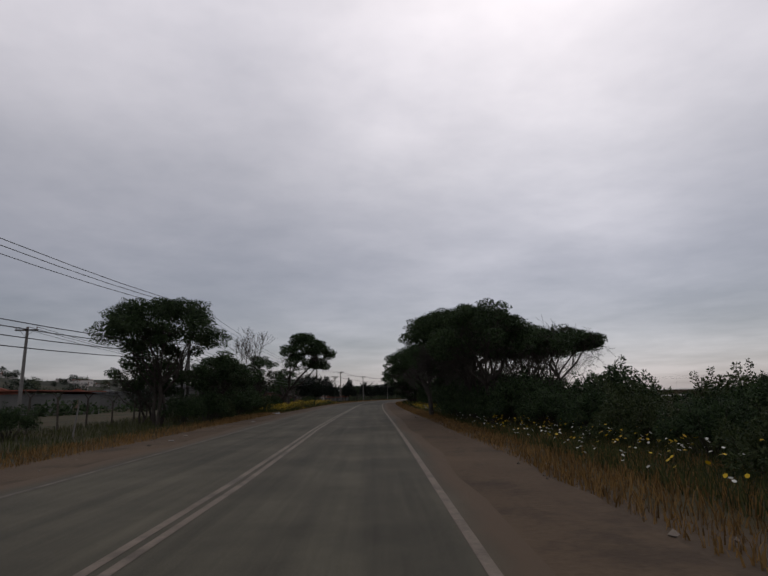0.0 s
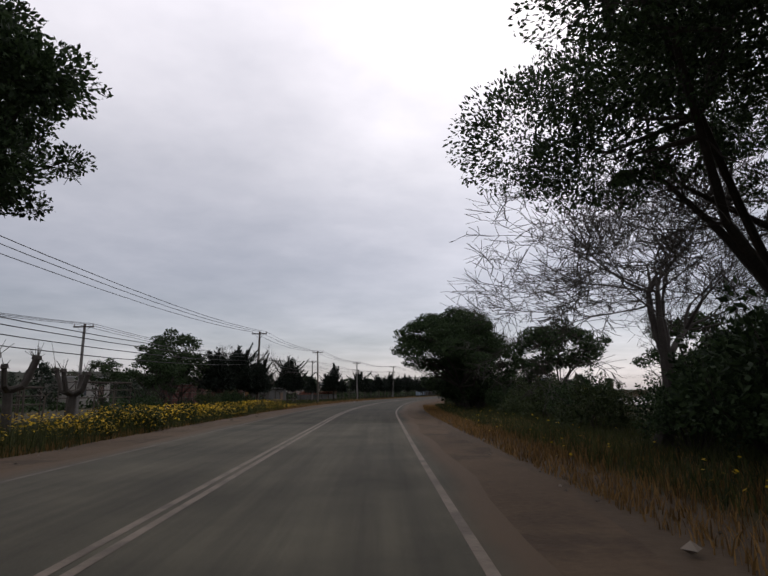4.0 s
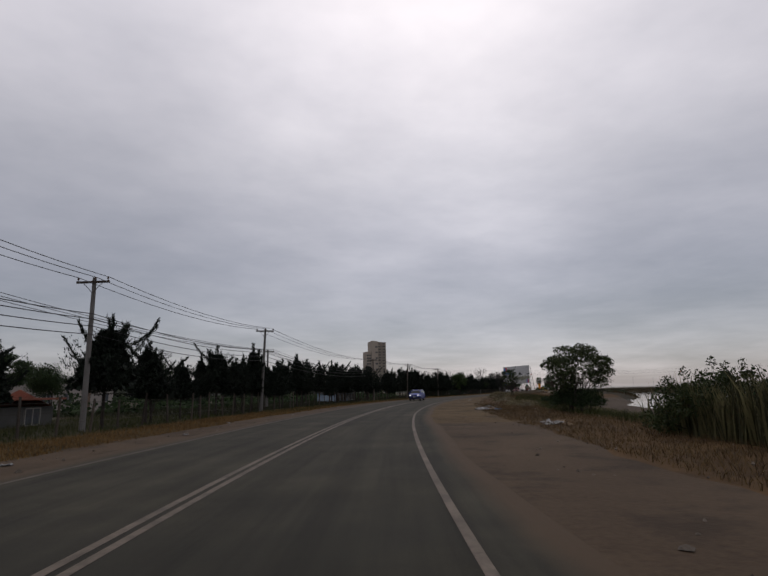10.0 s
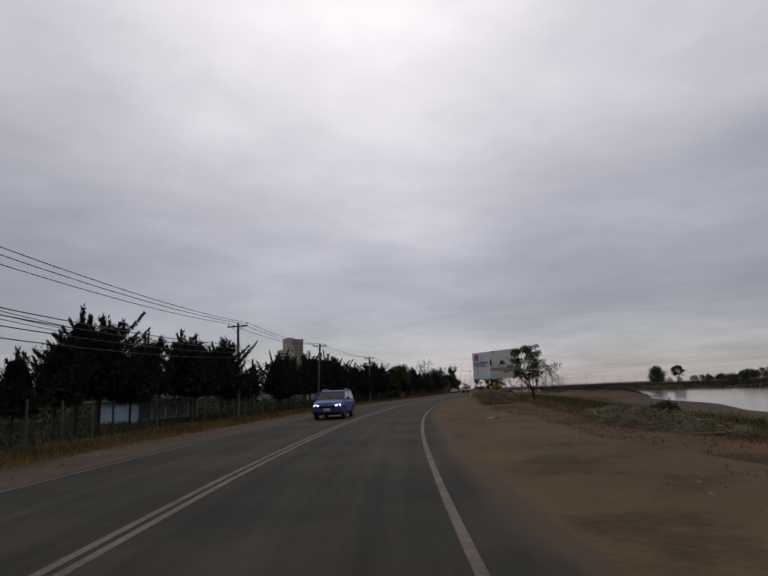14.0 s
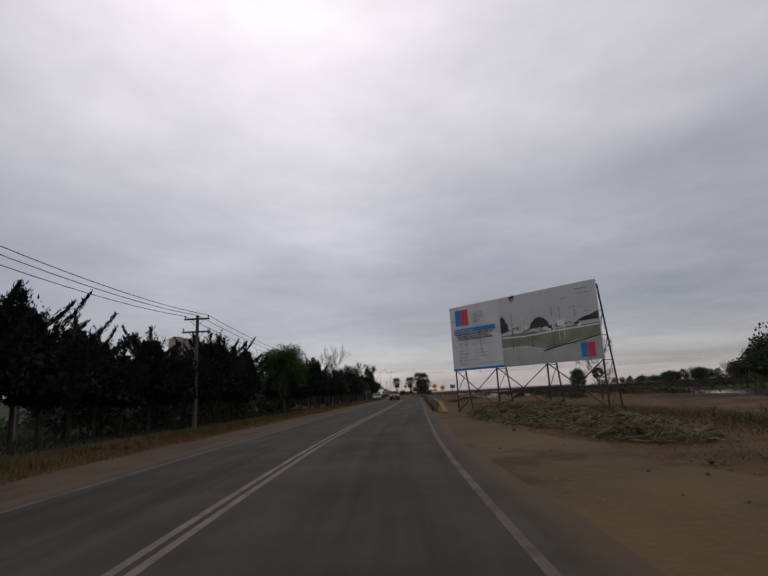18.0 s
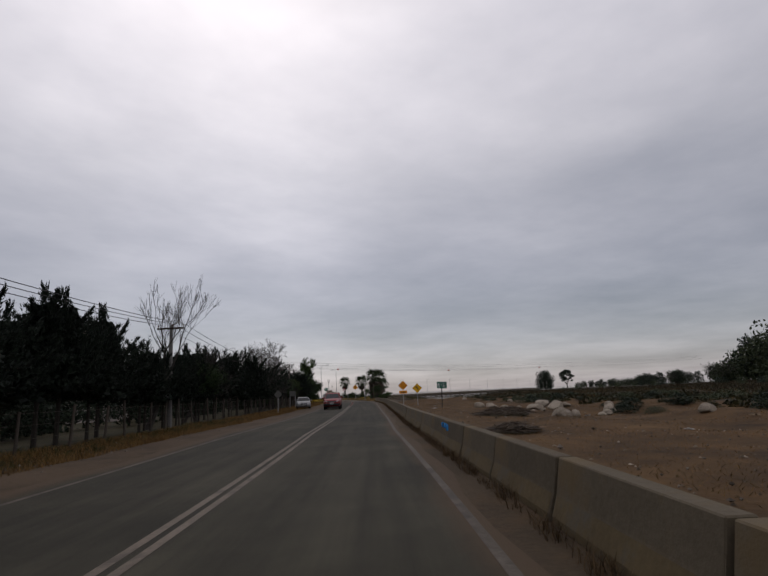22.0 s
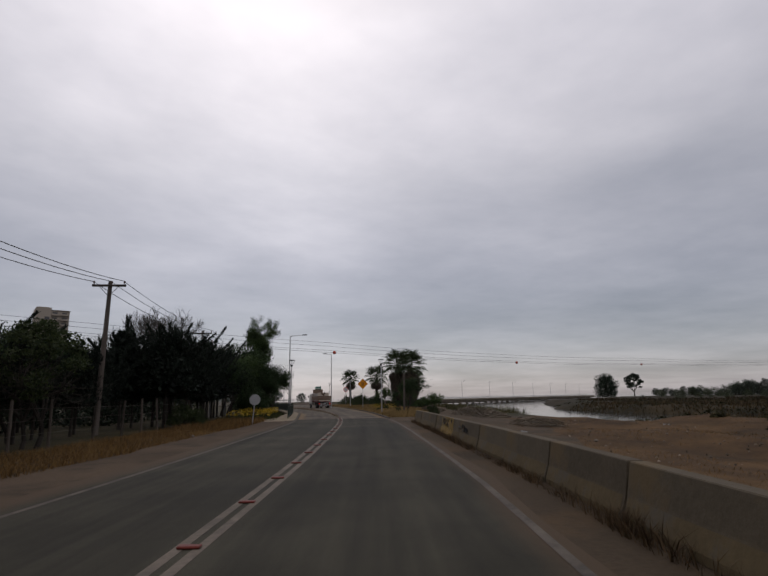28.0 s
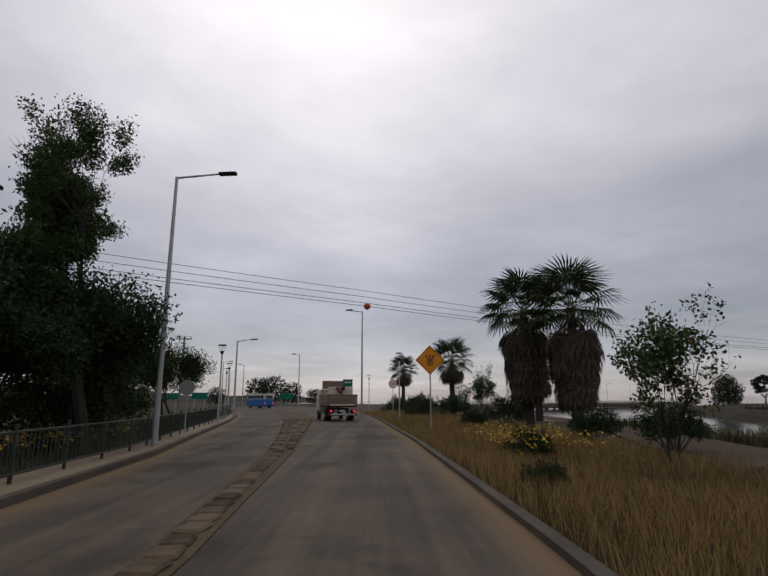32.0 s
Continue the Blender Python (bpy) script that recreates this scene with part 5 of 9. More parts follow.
yard_scrub()
bush = [bush_meshes(51, 2.4, 2.2, BUSH_LEAF), bush_meshes(52, 2.4, 1.9, DARK_LEAF)]
for k, s, l, h, turn in ((0, 111.0, 9.0, 2.3, 0), (1, 114.5, 8.5, 2.0, 90), (0, 118.0, 10.0, 2.4, 40), (0, 122.5, 8.6, 2.7, 130), (1, 121.5, 7.2, 2.4, 10), (1, 126.0, 10.5, 2.6, 60), (0, 134.0, 8.2, 2.2, 0), (1, 137.0, 9.6, 2.3, 120), (0, 140.5, 9.0, 2.0, 210), (1, 139.0, 7.8, 1.9, 80), (0, 146.0, 10.6, 2.4, 10), (1, 152.5, 11.0, 2.4, 20), (0, 156.0, 10.0, 2.2, 140), (1, 150.0, 9.4, 1.7, 0),
                         (1, 70.0, 9.0, 3.4, 0), (1, 66.6, 8.4, 3.8, 40), (1, 68.6, 7.9, 3.0, 150), (1, 46.0, 9.6, 3.6, 200), (1, 41.5, 9.4, 3.4, 100), (1, 71.0, 7.4, 1.9, 0), (1, 74.0, 9.4, 2.2, 50), (0, 73.0, 10.4, 2.5, 120), (1, 100.0, 7.4, 3.0, 0), (1, 104.0, 6.6, 3.0, 70), (0, 107.5, 7.6, 2.6, 20), (1, 44.0, 8.0, 3.0, 0), (1, 33.0, 6.6, 2.2, 60), (1, 27.0, 6.4, 2.2, 10), (0, 78.0, 8.0, 1.9, 0), (1, 82.0, 9.0, 2.3, 10), (0, 86.0, 8.5, 2.2, 100), (0, 90.5, 9.0, 2.1, 30), (1, 94.0, 8.2, 1.8, 70), (1, 68.0, 7.6, 2.1, 0), (1, 56.0, 8.0, 2.0, 0), (0, 51.0, 9.0, 2.2, 90), (1, 47.5, 9.5, 2.4, 40), (0, 34.5, 8.0, 2.6, 0), (1, 30.5, 9.0, 2.8, 80), (1, 25.0, 8.0, 2.4, 140), (0, 19.0, 8.6, 2.0, 30), (1, 13.0, 9.5, 1.9, 0), (0, 8.0, 9.0, 1.7, 50), (1, 38.5, 7.5, 2.2, 200),
                         (1, 46.5, -13.4, 3.3, 0), (1, 50.0, -12.8, 3.0, 70), (1, 24.0, -16.0, 1.6, 0), (0, 42.0, -12.0, 1.7, 30), (1, 48.5, -12.2, 1.9, 90), (0, 57.0, -12.6, 2.4, 0), (1, 55.0, -13.0, 2.6, 60), (0, 72.0, -13.5, 2.0, 20), (1, 92.0, -14.5, 1.6, 0), (0, 98.5, -13.2, 1.7, 40), (1, 104.0, -13.4, 1.9, 80), (0, 110.0, -14.6, 1.8, 10), (1, 109.5, 8.2, 2.0, 10), (1, 112.5, 9.4, 2.3, 60), (1, 124.0, 9.6, 2.5, 30), (1, 174.6, 10.4, 1.9, 0), (1, 173.2, 11.2, 1.7, 60), (0, 409.4, 6.3, 0.9, 0), (1, 57.0, 8.8, 2.3, 0), (1, 60.0, 10.6, 2.7, 60), (0, 54.5, 8.0, 1.6, 20), (1, 21.5, 9.6, 2.7, 0), (0, 17.0, 11.2, 2.2, 70), (1, 441.0, 5.5, 1.2, 0), (0, 426.3, 4.2, 0.9, 0), (1, 420.8, 2.9, 0.6, 50), (1, 427.8, 9.0, 1.6, 30), (1, 431.0, 8.0, 1.4, 70), (0, 448.0, 9.0, 2.0, 0), (1, 455.0, 6.5, 2.2, 40), (0, 462.0, 4.5, 2.0, 90), (1, 470.0, 5.0, 2.4, 10), (0, 478.0, 3.0, 2.2, 60),
                         (1, 6.0, 7.2, 1.3, 0), (0, 9.0, 7.0, 1.4, 60), (1, 12.0, 7.4, 1.5, 100), (0, 15.0, 7.0, 1.5, 30), (1, 18.0, 7.2, 1.7, 10), (1, 20.5, 6.8, 1.9, 130), (1, 11.0, 11.5, 1.8, 0), (1, 23.0, 6.2, 2.4, 0), (1, 25.0, 5.6, 1.8, 50), (1, 28.2, 5.6, 1.8, 100), (1, 31.5, 5.2, 1.8, 150), (1, 34.5, 5.4, 2.2, 10), (1, 36.8, 6.2, 1.8, 60), (1, 40.6, 6.0, 2.6, 20), (1, 42.6, 7.4, 2.6, 70), (1, 39.2, 8.6, 3.4, 0), (1, 61.5, 7.2, 2.4, 30), (1, 65.0, 7.0, 2.5, 80), (1, 67.0, 8.2, 3.0, 0), (1, 62.8, 9.6, 2.8, 120), (1, 100.4, 6.6, 4.0, 40), (1, 99.0, 6.8, 3.6, 90), (1, 102.0, 6.8, 3.2, 10), (1, 33.5, -11.8, 2.0, 0), (1, 37.5, -11.6, 2.2, 60), (1, 64.0, -12.2, 2.0, 20), (1, 372.0, -14.5, 2.2, 0), (0, 396.5, -11.0, 1.5, 0), (1, 416.0, -9.6, 2.8, 0), (0, 430.0, -11.0, 3.2, 80), (1, 436.0, -12.0, 3.0, 20), (1, 205.0, 15.0, 1.4, 0), (0, 210.0, 16.0, 1.5, 50), (1, 224.0, 15.0, 1.2, 20)):
    tree("bush", bush[k], stand(s, l, float(height_at(*spot(s, l))[0]) - 0.03, turn), "dense green roadside bush" if k == 0 else "dense dark green roadside bush", "bush", "roadside bushes", h / 2.4)
tree("small_tree", leafy_meshes(77, 3.75, 2.5, 6000, DARK_LEAF, depth=5, scatter=0.1, low=0.34, spread=0.5, lean=(0.3, 0.0), size=0.1), stand(412.7, 4.6, float(height_at(*spot(412.7, 4.6))[0])), "small crooked tree with dark glossy leaves by the track")
for s, l, h in ((423.5, 6.6, 4.1), (446.0, 7.0, 4.2), (420.5, 8.5, 2.2)):
    tree("sapling", leafy_meshes(int(s), h, 1.5, 4200, MID_LEAF, depth=4, scatter=0.11, low=0.22, spread=0.5, trunks=4, size=0.11), stand(s, l, float(height_at(*spot(s, l))[0])), "thin open shrub with sparse glossy leaves", "shrub", "open shrubs")
dead = bare_meshes(61, 1.0, 4, 0.9, lift=-0.02)
for s, l, h, turn in ((304.0, 5.8, 0.9, 0), (305.2, 6.4, 0.8, 90), (309.5, 4.4, 0.6, 40), (319.9, 6.4, 0.8, 10), (345.0, 4.0, 1.0, 0), (346.8, 4.4, 1.0, 60), (348.5, 4.9, 0.9, 30), (163.0, 7.6, 0.9, 0)):
    t = tree("dead_bush", dead[-1:], stand(s, l, -0.03, turn), "low grey-brown dead bush on the sand", "bush", "dead bushes", h)
    t.scale = (h * 1.7, h * 1.7, h)


# palms
def palm_meshes(seed, fan=0.95):
    rng = np.random.default_rng(seed)
    rows, n = [], 22
    stalk = 0.9
    rows = [[0, 0, 0, stalk, 0, 0.12, 0.016, 0.012]]
    v, f = tubes(rows, 4)
    vv, ff = [v], [f]
    o = len(v)
    for k in range(n):
        a = (k / (n - 1) - 0.5) * 4.2
        ln = fan * (1.0 - 0.22 * abs(a) / 2.1)
        d = np.array([math.cos(a), math.sin(a), -0.05])
        side = np.array([-d[1], d[0], 0.25]) * 0.032
        c = np.array([stalk, 0, 0.12])
        mid, end = c + d * ln * 0.6, c + d * ln + np.array([0, 0, -0.28 * ln * rng.uniform(0.6, 1.4)])
        vv.append(np.array([c, mid + side, end, mid - side]))
        ff.append(np.array([[o, o + 1, o + 2, o + 3]]))
        o += 4
    return np.vstack(vv), np.vstack(ff)


FROND, DEAD_FROND = mesh_from("frond", *palm_meshes(1), PALM_LEAF), mesh_from("frond", *palm_meshes(2, 0.8), PALM_DEAD)


def palm(s, l, h, skirt, seed):
    rng = np.random.default_rng(seed)
    t = thing("fan_palm", stand(s, l, float(height_at(*spot(s, l))[0]) - 0.03, rng.uniform(0, 360)), "fan palm with a thick skirt of dead brown fronds" if skirt > 1.5 else "slim fan palm with a round green crown", "palm", "fan palms by the river")
    segs = [[0, 0, h * a / 8, rng.uniform(-0.03, 0.03), rng.uniform(-0.03, 0.03), h * (a + 1) / 8, 0.3 - 0.012 * a, 0.29 - 0.012 * a] for a in range(8)]
    for a in range(1, 8):
        segs[a][:3] = segs[a - 1][3:6]
    put("trunk", mesh_from("trunk", *tubes(segs, 9), BARK), t)
    for k in range(34):
        a, u = k * 2.4, k / 33
        put("frond", FROND, t, m=pose(0.1 * math.cos(a), 0.1 * math.sin(a), h - 0.1 + 0.25 * (1 - u), 0, -72 + 105 * u + rng.uniform(-8, 8), math.degrees(a)) @ Matrix.Scale(1.4, 4))
    count = int(75 * skirt)
    for k in range(count):
        a, u = k * 2.4, k / count
        put("dead_frond", DEAD_FROND, t, m=pose(0.26 * math.cos(a), 0.26 * math.sin(a), h - 0.3 - skirt * u * 1.2, 0, rng.uniform(54, 74) + 8 * u, math.degrees(a) + rng.uniform(-10, 10)) @ Matrix.Scale(1.3 - 0.35 * u, 4))


palm(439.1, 8.0, 6.2, 2.7, 1)
palm(435.6, 9.2, 5.8, 2.6, 2)
palm(463.0, 7.6, 5.4, 0.5, 3)
palm(490.0, 4.4, 6.0, 0.6, 4)
palm(452.0, 12.5, 4.0, 0.4, 6)


# ---- grass, reeds and flowers: uncountable, joined ----
def blades(name, seed, n, s_range, l_of, h, material, label, category="grass", width=0.02, lean=0.4, clump=0.0):
    """Bent blades scattered over a band of the plan."""
    rng = np.random.default_rng(seed)
    s = rng.uniform(*s_range, n)
    if clump:
        home = rng.uniform(*s_range, max(4, n // 60))
        s = np.where(rng.random(n) < 0.75, home[rng.integers(0, len(home), n)] + rng.normal(0, clump, n), s)
    lo, hi = l_of(s)
    u = rng.random(n)
    x, y = spot(s, lo + (hi - lo) * u)
    z = height_at(x, y) - 0.02
    patch = 0.55 + 0.45 * np.sin(x * 0.9 + 1.7 * np.sin(y * 0.6)) * np.sin(y * 0.8 + 1.3 * np.sin(x * 0.5))
    hh = h * rng.uniform(0.45, 1.15, n) * (0.55 + 0.6 * patch)
    a = rng.uniform(0, 2 * np.pi, n)
    dx, dy = np.cos(a), np.sin(a)
    b = rng.uniform(0, 2 * np.pi, n)
    bend = lean * hh * rng.uniform(0.3, 1.4, n)
    w = width * rng.uniform(0.6, 1.4, n)
    base = np.stack([x, y, z], 1)
    side = np.stack([-dy, dx, 0 * dx], 1) * w[:, None] / 2
    way = np.stack([np.cos(b), np.sin(b), 0 * b], 1)
    mid = base + way * bend[:, None] * 0.35 + np.stack([0 * hh, 0 * hh, hh * 0.62], 1)
    tip = base + way * bend[:, None] + np.stack([0 * hh, 0 * hh, hh], 1)
    v = np.stack([base - side, base + side, mid + side * 0.7, tip, mid - side * 0.7], 1)
    quads = np.arange(n)[:, None] * 5 + np.array([[0, 1, 2, 4]])
    tris = np.arange(n)[:, None] * 5 + np.array([[4, 2, 3, 3]])
    me = bpy.data.meshes.new(name)
    me.vertices.add(5 * n)
    me.vertices.foreach_set("co", v.astype(np.float32).ravel())
    loops = np.concatenate([quads, tris[:, :3]], 1).ravel().astype(np.int32)
    me.loops.add(len(loops))
    me.loops.foreach_set("vertex_index", loops)
    me.polygons.add(2 * n)
    me.polygons.foreach_set("loop_start", (np.arange(n)[:, None] * 7 + np.array([[0, 4]])).ravel().astype(np.int32))
    me.update(calc_edges=True)
    me.materials.append(material)
    return tagged(put(name, me), label, category, kind="stuff")


def flowers(name, seed, n, s_range, l_of, z, material, label, size=0.09):
    rng = np.random.default_rng(seed)
    s = rng.uniform(*s_range, n)
    home = rng.uniform(*s_range, 14)
    s = np.where(rng.random(n) < 0.7, home[rng.integers(0, 14, n)] + rng.normal(0, 0.9, n), s)
    lo, hi = l_of(s)
    x, y = spot(s, lo + (hi - lo) * rng.random(n))
    c = np.stack([x, y, height_at(x, y) + rng.uniform(*z, n)], 1)
    ang = np.arange(6) * np.pi / 3
    tilt = rng.normal(0, 0.35, (n, 2))
    ring = np.stack([np.cos(ang), np.sin(ang)], 1)
    v = []
    for k in range(6):
        off = ring[k] * size / 2
        v.append(c + np.stack([np.full(n, off[0]), np.full(n, off[1]), tilt @ off], 1))
    v = np.stack(v, 1).reshape(-1, 3)
    i = np.arange(n)[:, None] * 6
    f = np.vstack([i + np.array([[0, 1, 2, 3]]), i + np.array([[0, 3, 4, 5]])])
    return tagged(put(name, mesh_from(name, v, f, material)), label, "flowers", kind="stuff")


def band(a, b):
    return lambda s: (a(s) if callable(a) else np.full(len(s), a), b(s) if callable(b) else np.full(len(s), b))


def barrier_offset(s):
    return np.interp(s, [279, 283, 296, 306, 317, 330, 346, 364, 375, 383, 396], [2.4, 2.15, 2.05, 1.95, 1.95, 2.25, 2.6, 3.02, 3.08, 3.0, 3.0])


LV = lambda s: left_edge(s) - 2.5
blades("dry_verge_grass", 1, 120000, (115, 300), band(lambda s: left_edge(s) - 6.2, LV), 0.25, DRY_GRASS, "dry straw-coloured grass along the verge", width=0.013, lean=0.95, clump=0.8)
blades("verge_weeds", 22, 22000, (180, 330), band(lambda s: left_edge(s) - 6.0, lambda s: left_edge(s) - 3.2), 0.32, GREEN_GRASS, "dull green weeds among the dry verge grass", "weeds", 0.022, 0.8, 0.5)
blades("dry_verge_grass", 2, 90000, (296, 402), band(lambda s: left_edge(s) - 6.0, LV), 0.28, DRY_GRASS, "dry straw-coloured grass along the verge", width=0.013, lean=0.95, clump=0.8)
blades("dry_verge_grass", 3, 26000, (-10, 116), band(lambda s: left_edge(s) - 5.0, LV), 0.3, DRY_GRASS, "dry straw-coloured grass along the verge")
blades("green_verge_grass", 4, 36000, (-10, 130), band(lambda s: left_edge(s) - 12, lambda s: left_edge(s) - 4.0), 0.4, GREEN_GRASS, "rough green grass behind the verge")
blades("green_field_grass", 5, 30000, (125, 180), band(-26, -13), 0.3, GREEN_GRASS, "rough green grass under the cypresses")
# darker grass colour stands in for the shade beneath the cypress row
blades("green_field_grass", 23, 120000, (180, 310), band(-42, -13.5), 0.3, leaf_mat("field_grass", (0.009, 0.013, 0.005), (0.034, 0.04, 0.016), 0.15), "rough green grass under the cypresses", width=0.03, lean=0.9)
blades("dry_bank_grass", 6, 64000, (-5, 112), band(lambda s: right_edge(s) + 2.2, lambda s: right_edge(s) + 6), 0.26, DRY_GRASS, "dry brown grass on the roadside bank", clump=0.7)
blades("green_bank_grass", 7, 78000, (-5, 112), band(lambda s: right_edge(s) + 3.4, lambda s: right_edge(s) + 10), 0.46, GREEN_GRASS, "tall green weeds on the roadside bank", clump=0.8)
DRY_WEED = leaf_mat("dry_weed", (0.04, 0.027, 0.013), (0.14, 0.094, 0.044), 0.2)
blades("dry_bank_grass", 8, 60000, (112, 200), band(lambda s: right_edge(s) + 4.6, lambda s: right_edge(s) + 12), 0.2, DRY_WEED, "low dry brown weeds at the edge of the lay-by", width=0.016, lean=0.9, clump=0.5)
blades("dry_bank_grass", 9, 60000, (180, 275), band(lambda s: right_edge(s) + 7.5, lambda s: right_edge(s) + 17), 0.36, DRY_WEED, "dry brown weeds sloping to the river", width=0.013, lean=1.4, clump=0.6)
blades("straw_litter", 24, 26000, (200, 300), band(lambda s: right_edge(s) + 3.4, lambda s: right_edge(s) + 11), 0.12, DRY_WEED, "trampled dry stalks strewn over the sand", "straw", 0.014, 2.2, 0.9)
blades("green_bank_weeds", 21, 26000, (160, 262), band(lambda s: right_edge(s) + 9.5, lambda s: right_edge(s) + 18), 0.5, GREEN_GRASS, "dark green weeds on the river bank", "weeds", 0.03, 0.6, 0.7)
blades("river_reeds", 10, 5000, (149, 158), band(9.0, 13.5), 1.7, GREEN_REED, "tall green reeds beside the river", "reeds", 0.06, 0.25, 0.8)
blades("river_reeds", 11, 6000, (190, 275), band(17, 22), 0.55, GREEN_REED, "green reeds along the river bank", "reeds", 0.035, 0.7, 0.97)
blades("river_reeds", 12, 7000, (416, 450), band(14.5, 17.6), 0.9, GREEN_REED, "green reeds along the river bank", "reeds", 0.05, 0.3, 0.9)
blades("dry_end_grass", 13, 100000, (405.5, 475), band(lambda s: right_edge(s) + 0.3, lambda s: right_edge(s) + np.interp(s, [405, 414, 424, 440], [3.6, 4.6, 6.0, 7.0])), 0.5, leaf_mat("tall_dry_grass", (0.085, 0.056, 0.021), (0.34, 0.232, 0.098), 0.3), "tall dry golden grass beside the kerb", width=0.013, clump=0.8)
blades("far_marsh_reeds", 20, 26000, (330, 520), band(75, 190), 0.8, leaf_mat("far_marsh_reed", (0.022, 0.018, 0.01), (0.06, 0.045, 0.024), 0.1), "brown marsh reeds on the far flat", "reeds", 0.5, 0.3)
blades("marsh_reeds", 14, 36000, (300, 470), band(27, 75), 0.55, leaf_mat("marsh_reed", (0.03, 0.023, 0.012), (0.085, 0.06, 0.03), 0.2), "brown marsh reeds across the channel", "reeds", 0.16, 0.3)
blades("barrier_weeds", 15, 15000, (283, 396), band(lambda s: barrier_offset(s) - 0.48, lambda s: barrier_offset(s) - 0.26), 0.3, leaf_mat("dead_weed", (0.035, 0.022, 0.012), (0.12, 0.08, 0.042), 0.15), "dry weeds along the foot of the barrier", "weeds", 0.012, 0.6, 0.1)
blades("tuft_grass", 16, 110000, (284, 392), band(4.5, 26), 0.1, DRY_GRASS, "low dry weeds matted over the sand", width=0.009, lean=1.6, clump=0.3)
blades("pavement_weeds", 17, 9000, (404, 460), band(lambda s: left_edge(s) - 6, lambda s: left_edge(s) - 1.6), 0.5, GREEN_GRASS, "green plants behind the railing", clump=0.6)
blades("dry_verge_grass", 18, 5000, (392, 404), band(lambda s: left_edge(s) - 5.5, lambda s: left_edge(s) - 2.2), 0.45, DRY_GRASS, "dry straw-coloured grass along the verge")
flowers("yellow_daisies", 1, 500, (54, 74), band(-11.5, -9.0), (0.3, 0.9), YELLOW, "yellow daisies in bloom on the verge")
flowers("yellow_daisies", 2, 3200, (74, 108), band(-13, -9.3), (0.25, 0.95), YELLOW, "yellow daisies in bloom on the verge")
flowers("yellow_daisies", 3, 1500, (46, 66), band(4.3, 7.8), (0.25, 0.6), YELLOW, "yellow daisies in bloom on the bank", 0.052)
flowers("yellow_daisies", 4, 260, (6, 22), band(4.2, 8.5), (0.3, 0.7), YELLOW, "yellow daisies in bloom on the bank", 0.07)
flowers("yellow_daisies", 5, 700, (104, 113), band(-11.5, -9.2), (0.2, 0.45), YELLOW, "yellow daisies in bloom on the verge", 0.08)
flowers("yellow_daisies", 6, 1800, (404, 436), band(lambda s: left_edge(s) - 5.5, lambda s: left_edge(s) - 2.2), (0.35, 0.8), YELLOW, "yellow daisies behind the railing", 0.1)
flowers("yellow_daisies", 7, 420, (423.6, 429.5), band(2.9, 5.6), (0.45, 0.85), YELLOW, "yellow daisies among the dry grass", 0.07)
flowers("yellow_daisies", 8, 90, (66, 104), band(3.6, 7), (0.2, 0.5), YELLOW, "yellow daisies in bloom on the bank", 0.07)
flowers("white_daisies", 9, 500, (0, 60), band(3.8, 9), (0.3, 0.6), WHITE_PETAL, "white daisies on the bank", 0.06)


def daisy_mounds():
    """Rounded mounds of yellow daisies on the verge."""
    rng = np.random.default_rng(61)
    for s, l, r, h in ((58.5, -10.3, 0.9, 0.6), (66.0, -10.2, 1.1, 0.7), (68.5, -9.9, 0.8, 0.6), (77.0, -10.4, 1.2, 0.8), (80.5, -10.2, 1.5, 1.0), (83.5, -10.9, 1.7, 1.15), (86.5, -10.4, 1.5, 1.0), (89.5, -10.8, 1.4, 0.9), (93.0, -10.4, 1.2, 0.8)):
        t = thing("daisy_clump", stand(s, l, float(height_at(*spot(s, l))[0]), rng.uniform(0, 360)), "rounded clump of yellow daisies in bloom", "flowers", "daisy clumps")
        lumps = [(np.array([rng.normal(0, 0.45) * r, rng.normal(0, 0.45) * r, h * rng.uniform(0.3, 0.6)]), h * rng.uniform(0.5, 0.75), 0.7) for _ in range(6)]
        put("foliage", mesh_from("foliage", *lump_leaves(rng, lumps, 1500, 0.1), BUSH_LEAF), t)
        c = np.vstack([q + (g := rng.normal(size=(150, 3))) / np.linalg.norm(g, axis=1)[:, None] * (1, 1, 0.72) * w for q, w, _ in lumps])
        c = c[c[:, 2] > 0.3 * h]
        n, ang = len(c), np.arange(6) * np.pi / 3
        ring = np.stack([np.cos(ang), np.sin(ang), 0 * ang], 1) * 0.035
        tilt = rng.normal(0, 0.4, (n, 1, 2))
        v = c[:, None] + ring[None] + np.concatenate([np.zeros((n, 6, 2)), (ring[None, :, :2] * tilt).sum(-1, keepdims=True)], -1)
        i = np.arange(n)[:, None] * 6
        put("blossoms", mesh_from("blossoms", v.reshape(-1, 3), np.vstack([i + [[0, 1, 2, 3]], i + [[0, 3, 4, 5]]]), YELLOW), t, "yellow petals")


daisy_mounds()
blades("daisy_stems", 19, 16000, (54, 108), band(-13, -9.0), 0.85, GREEN_GRASS, "green daisy stems on the verge", clump=0.8)


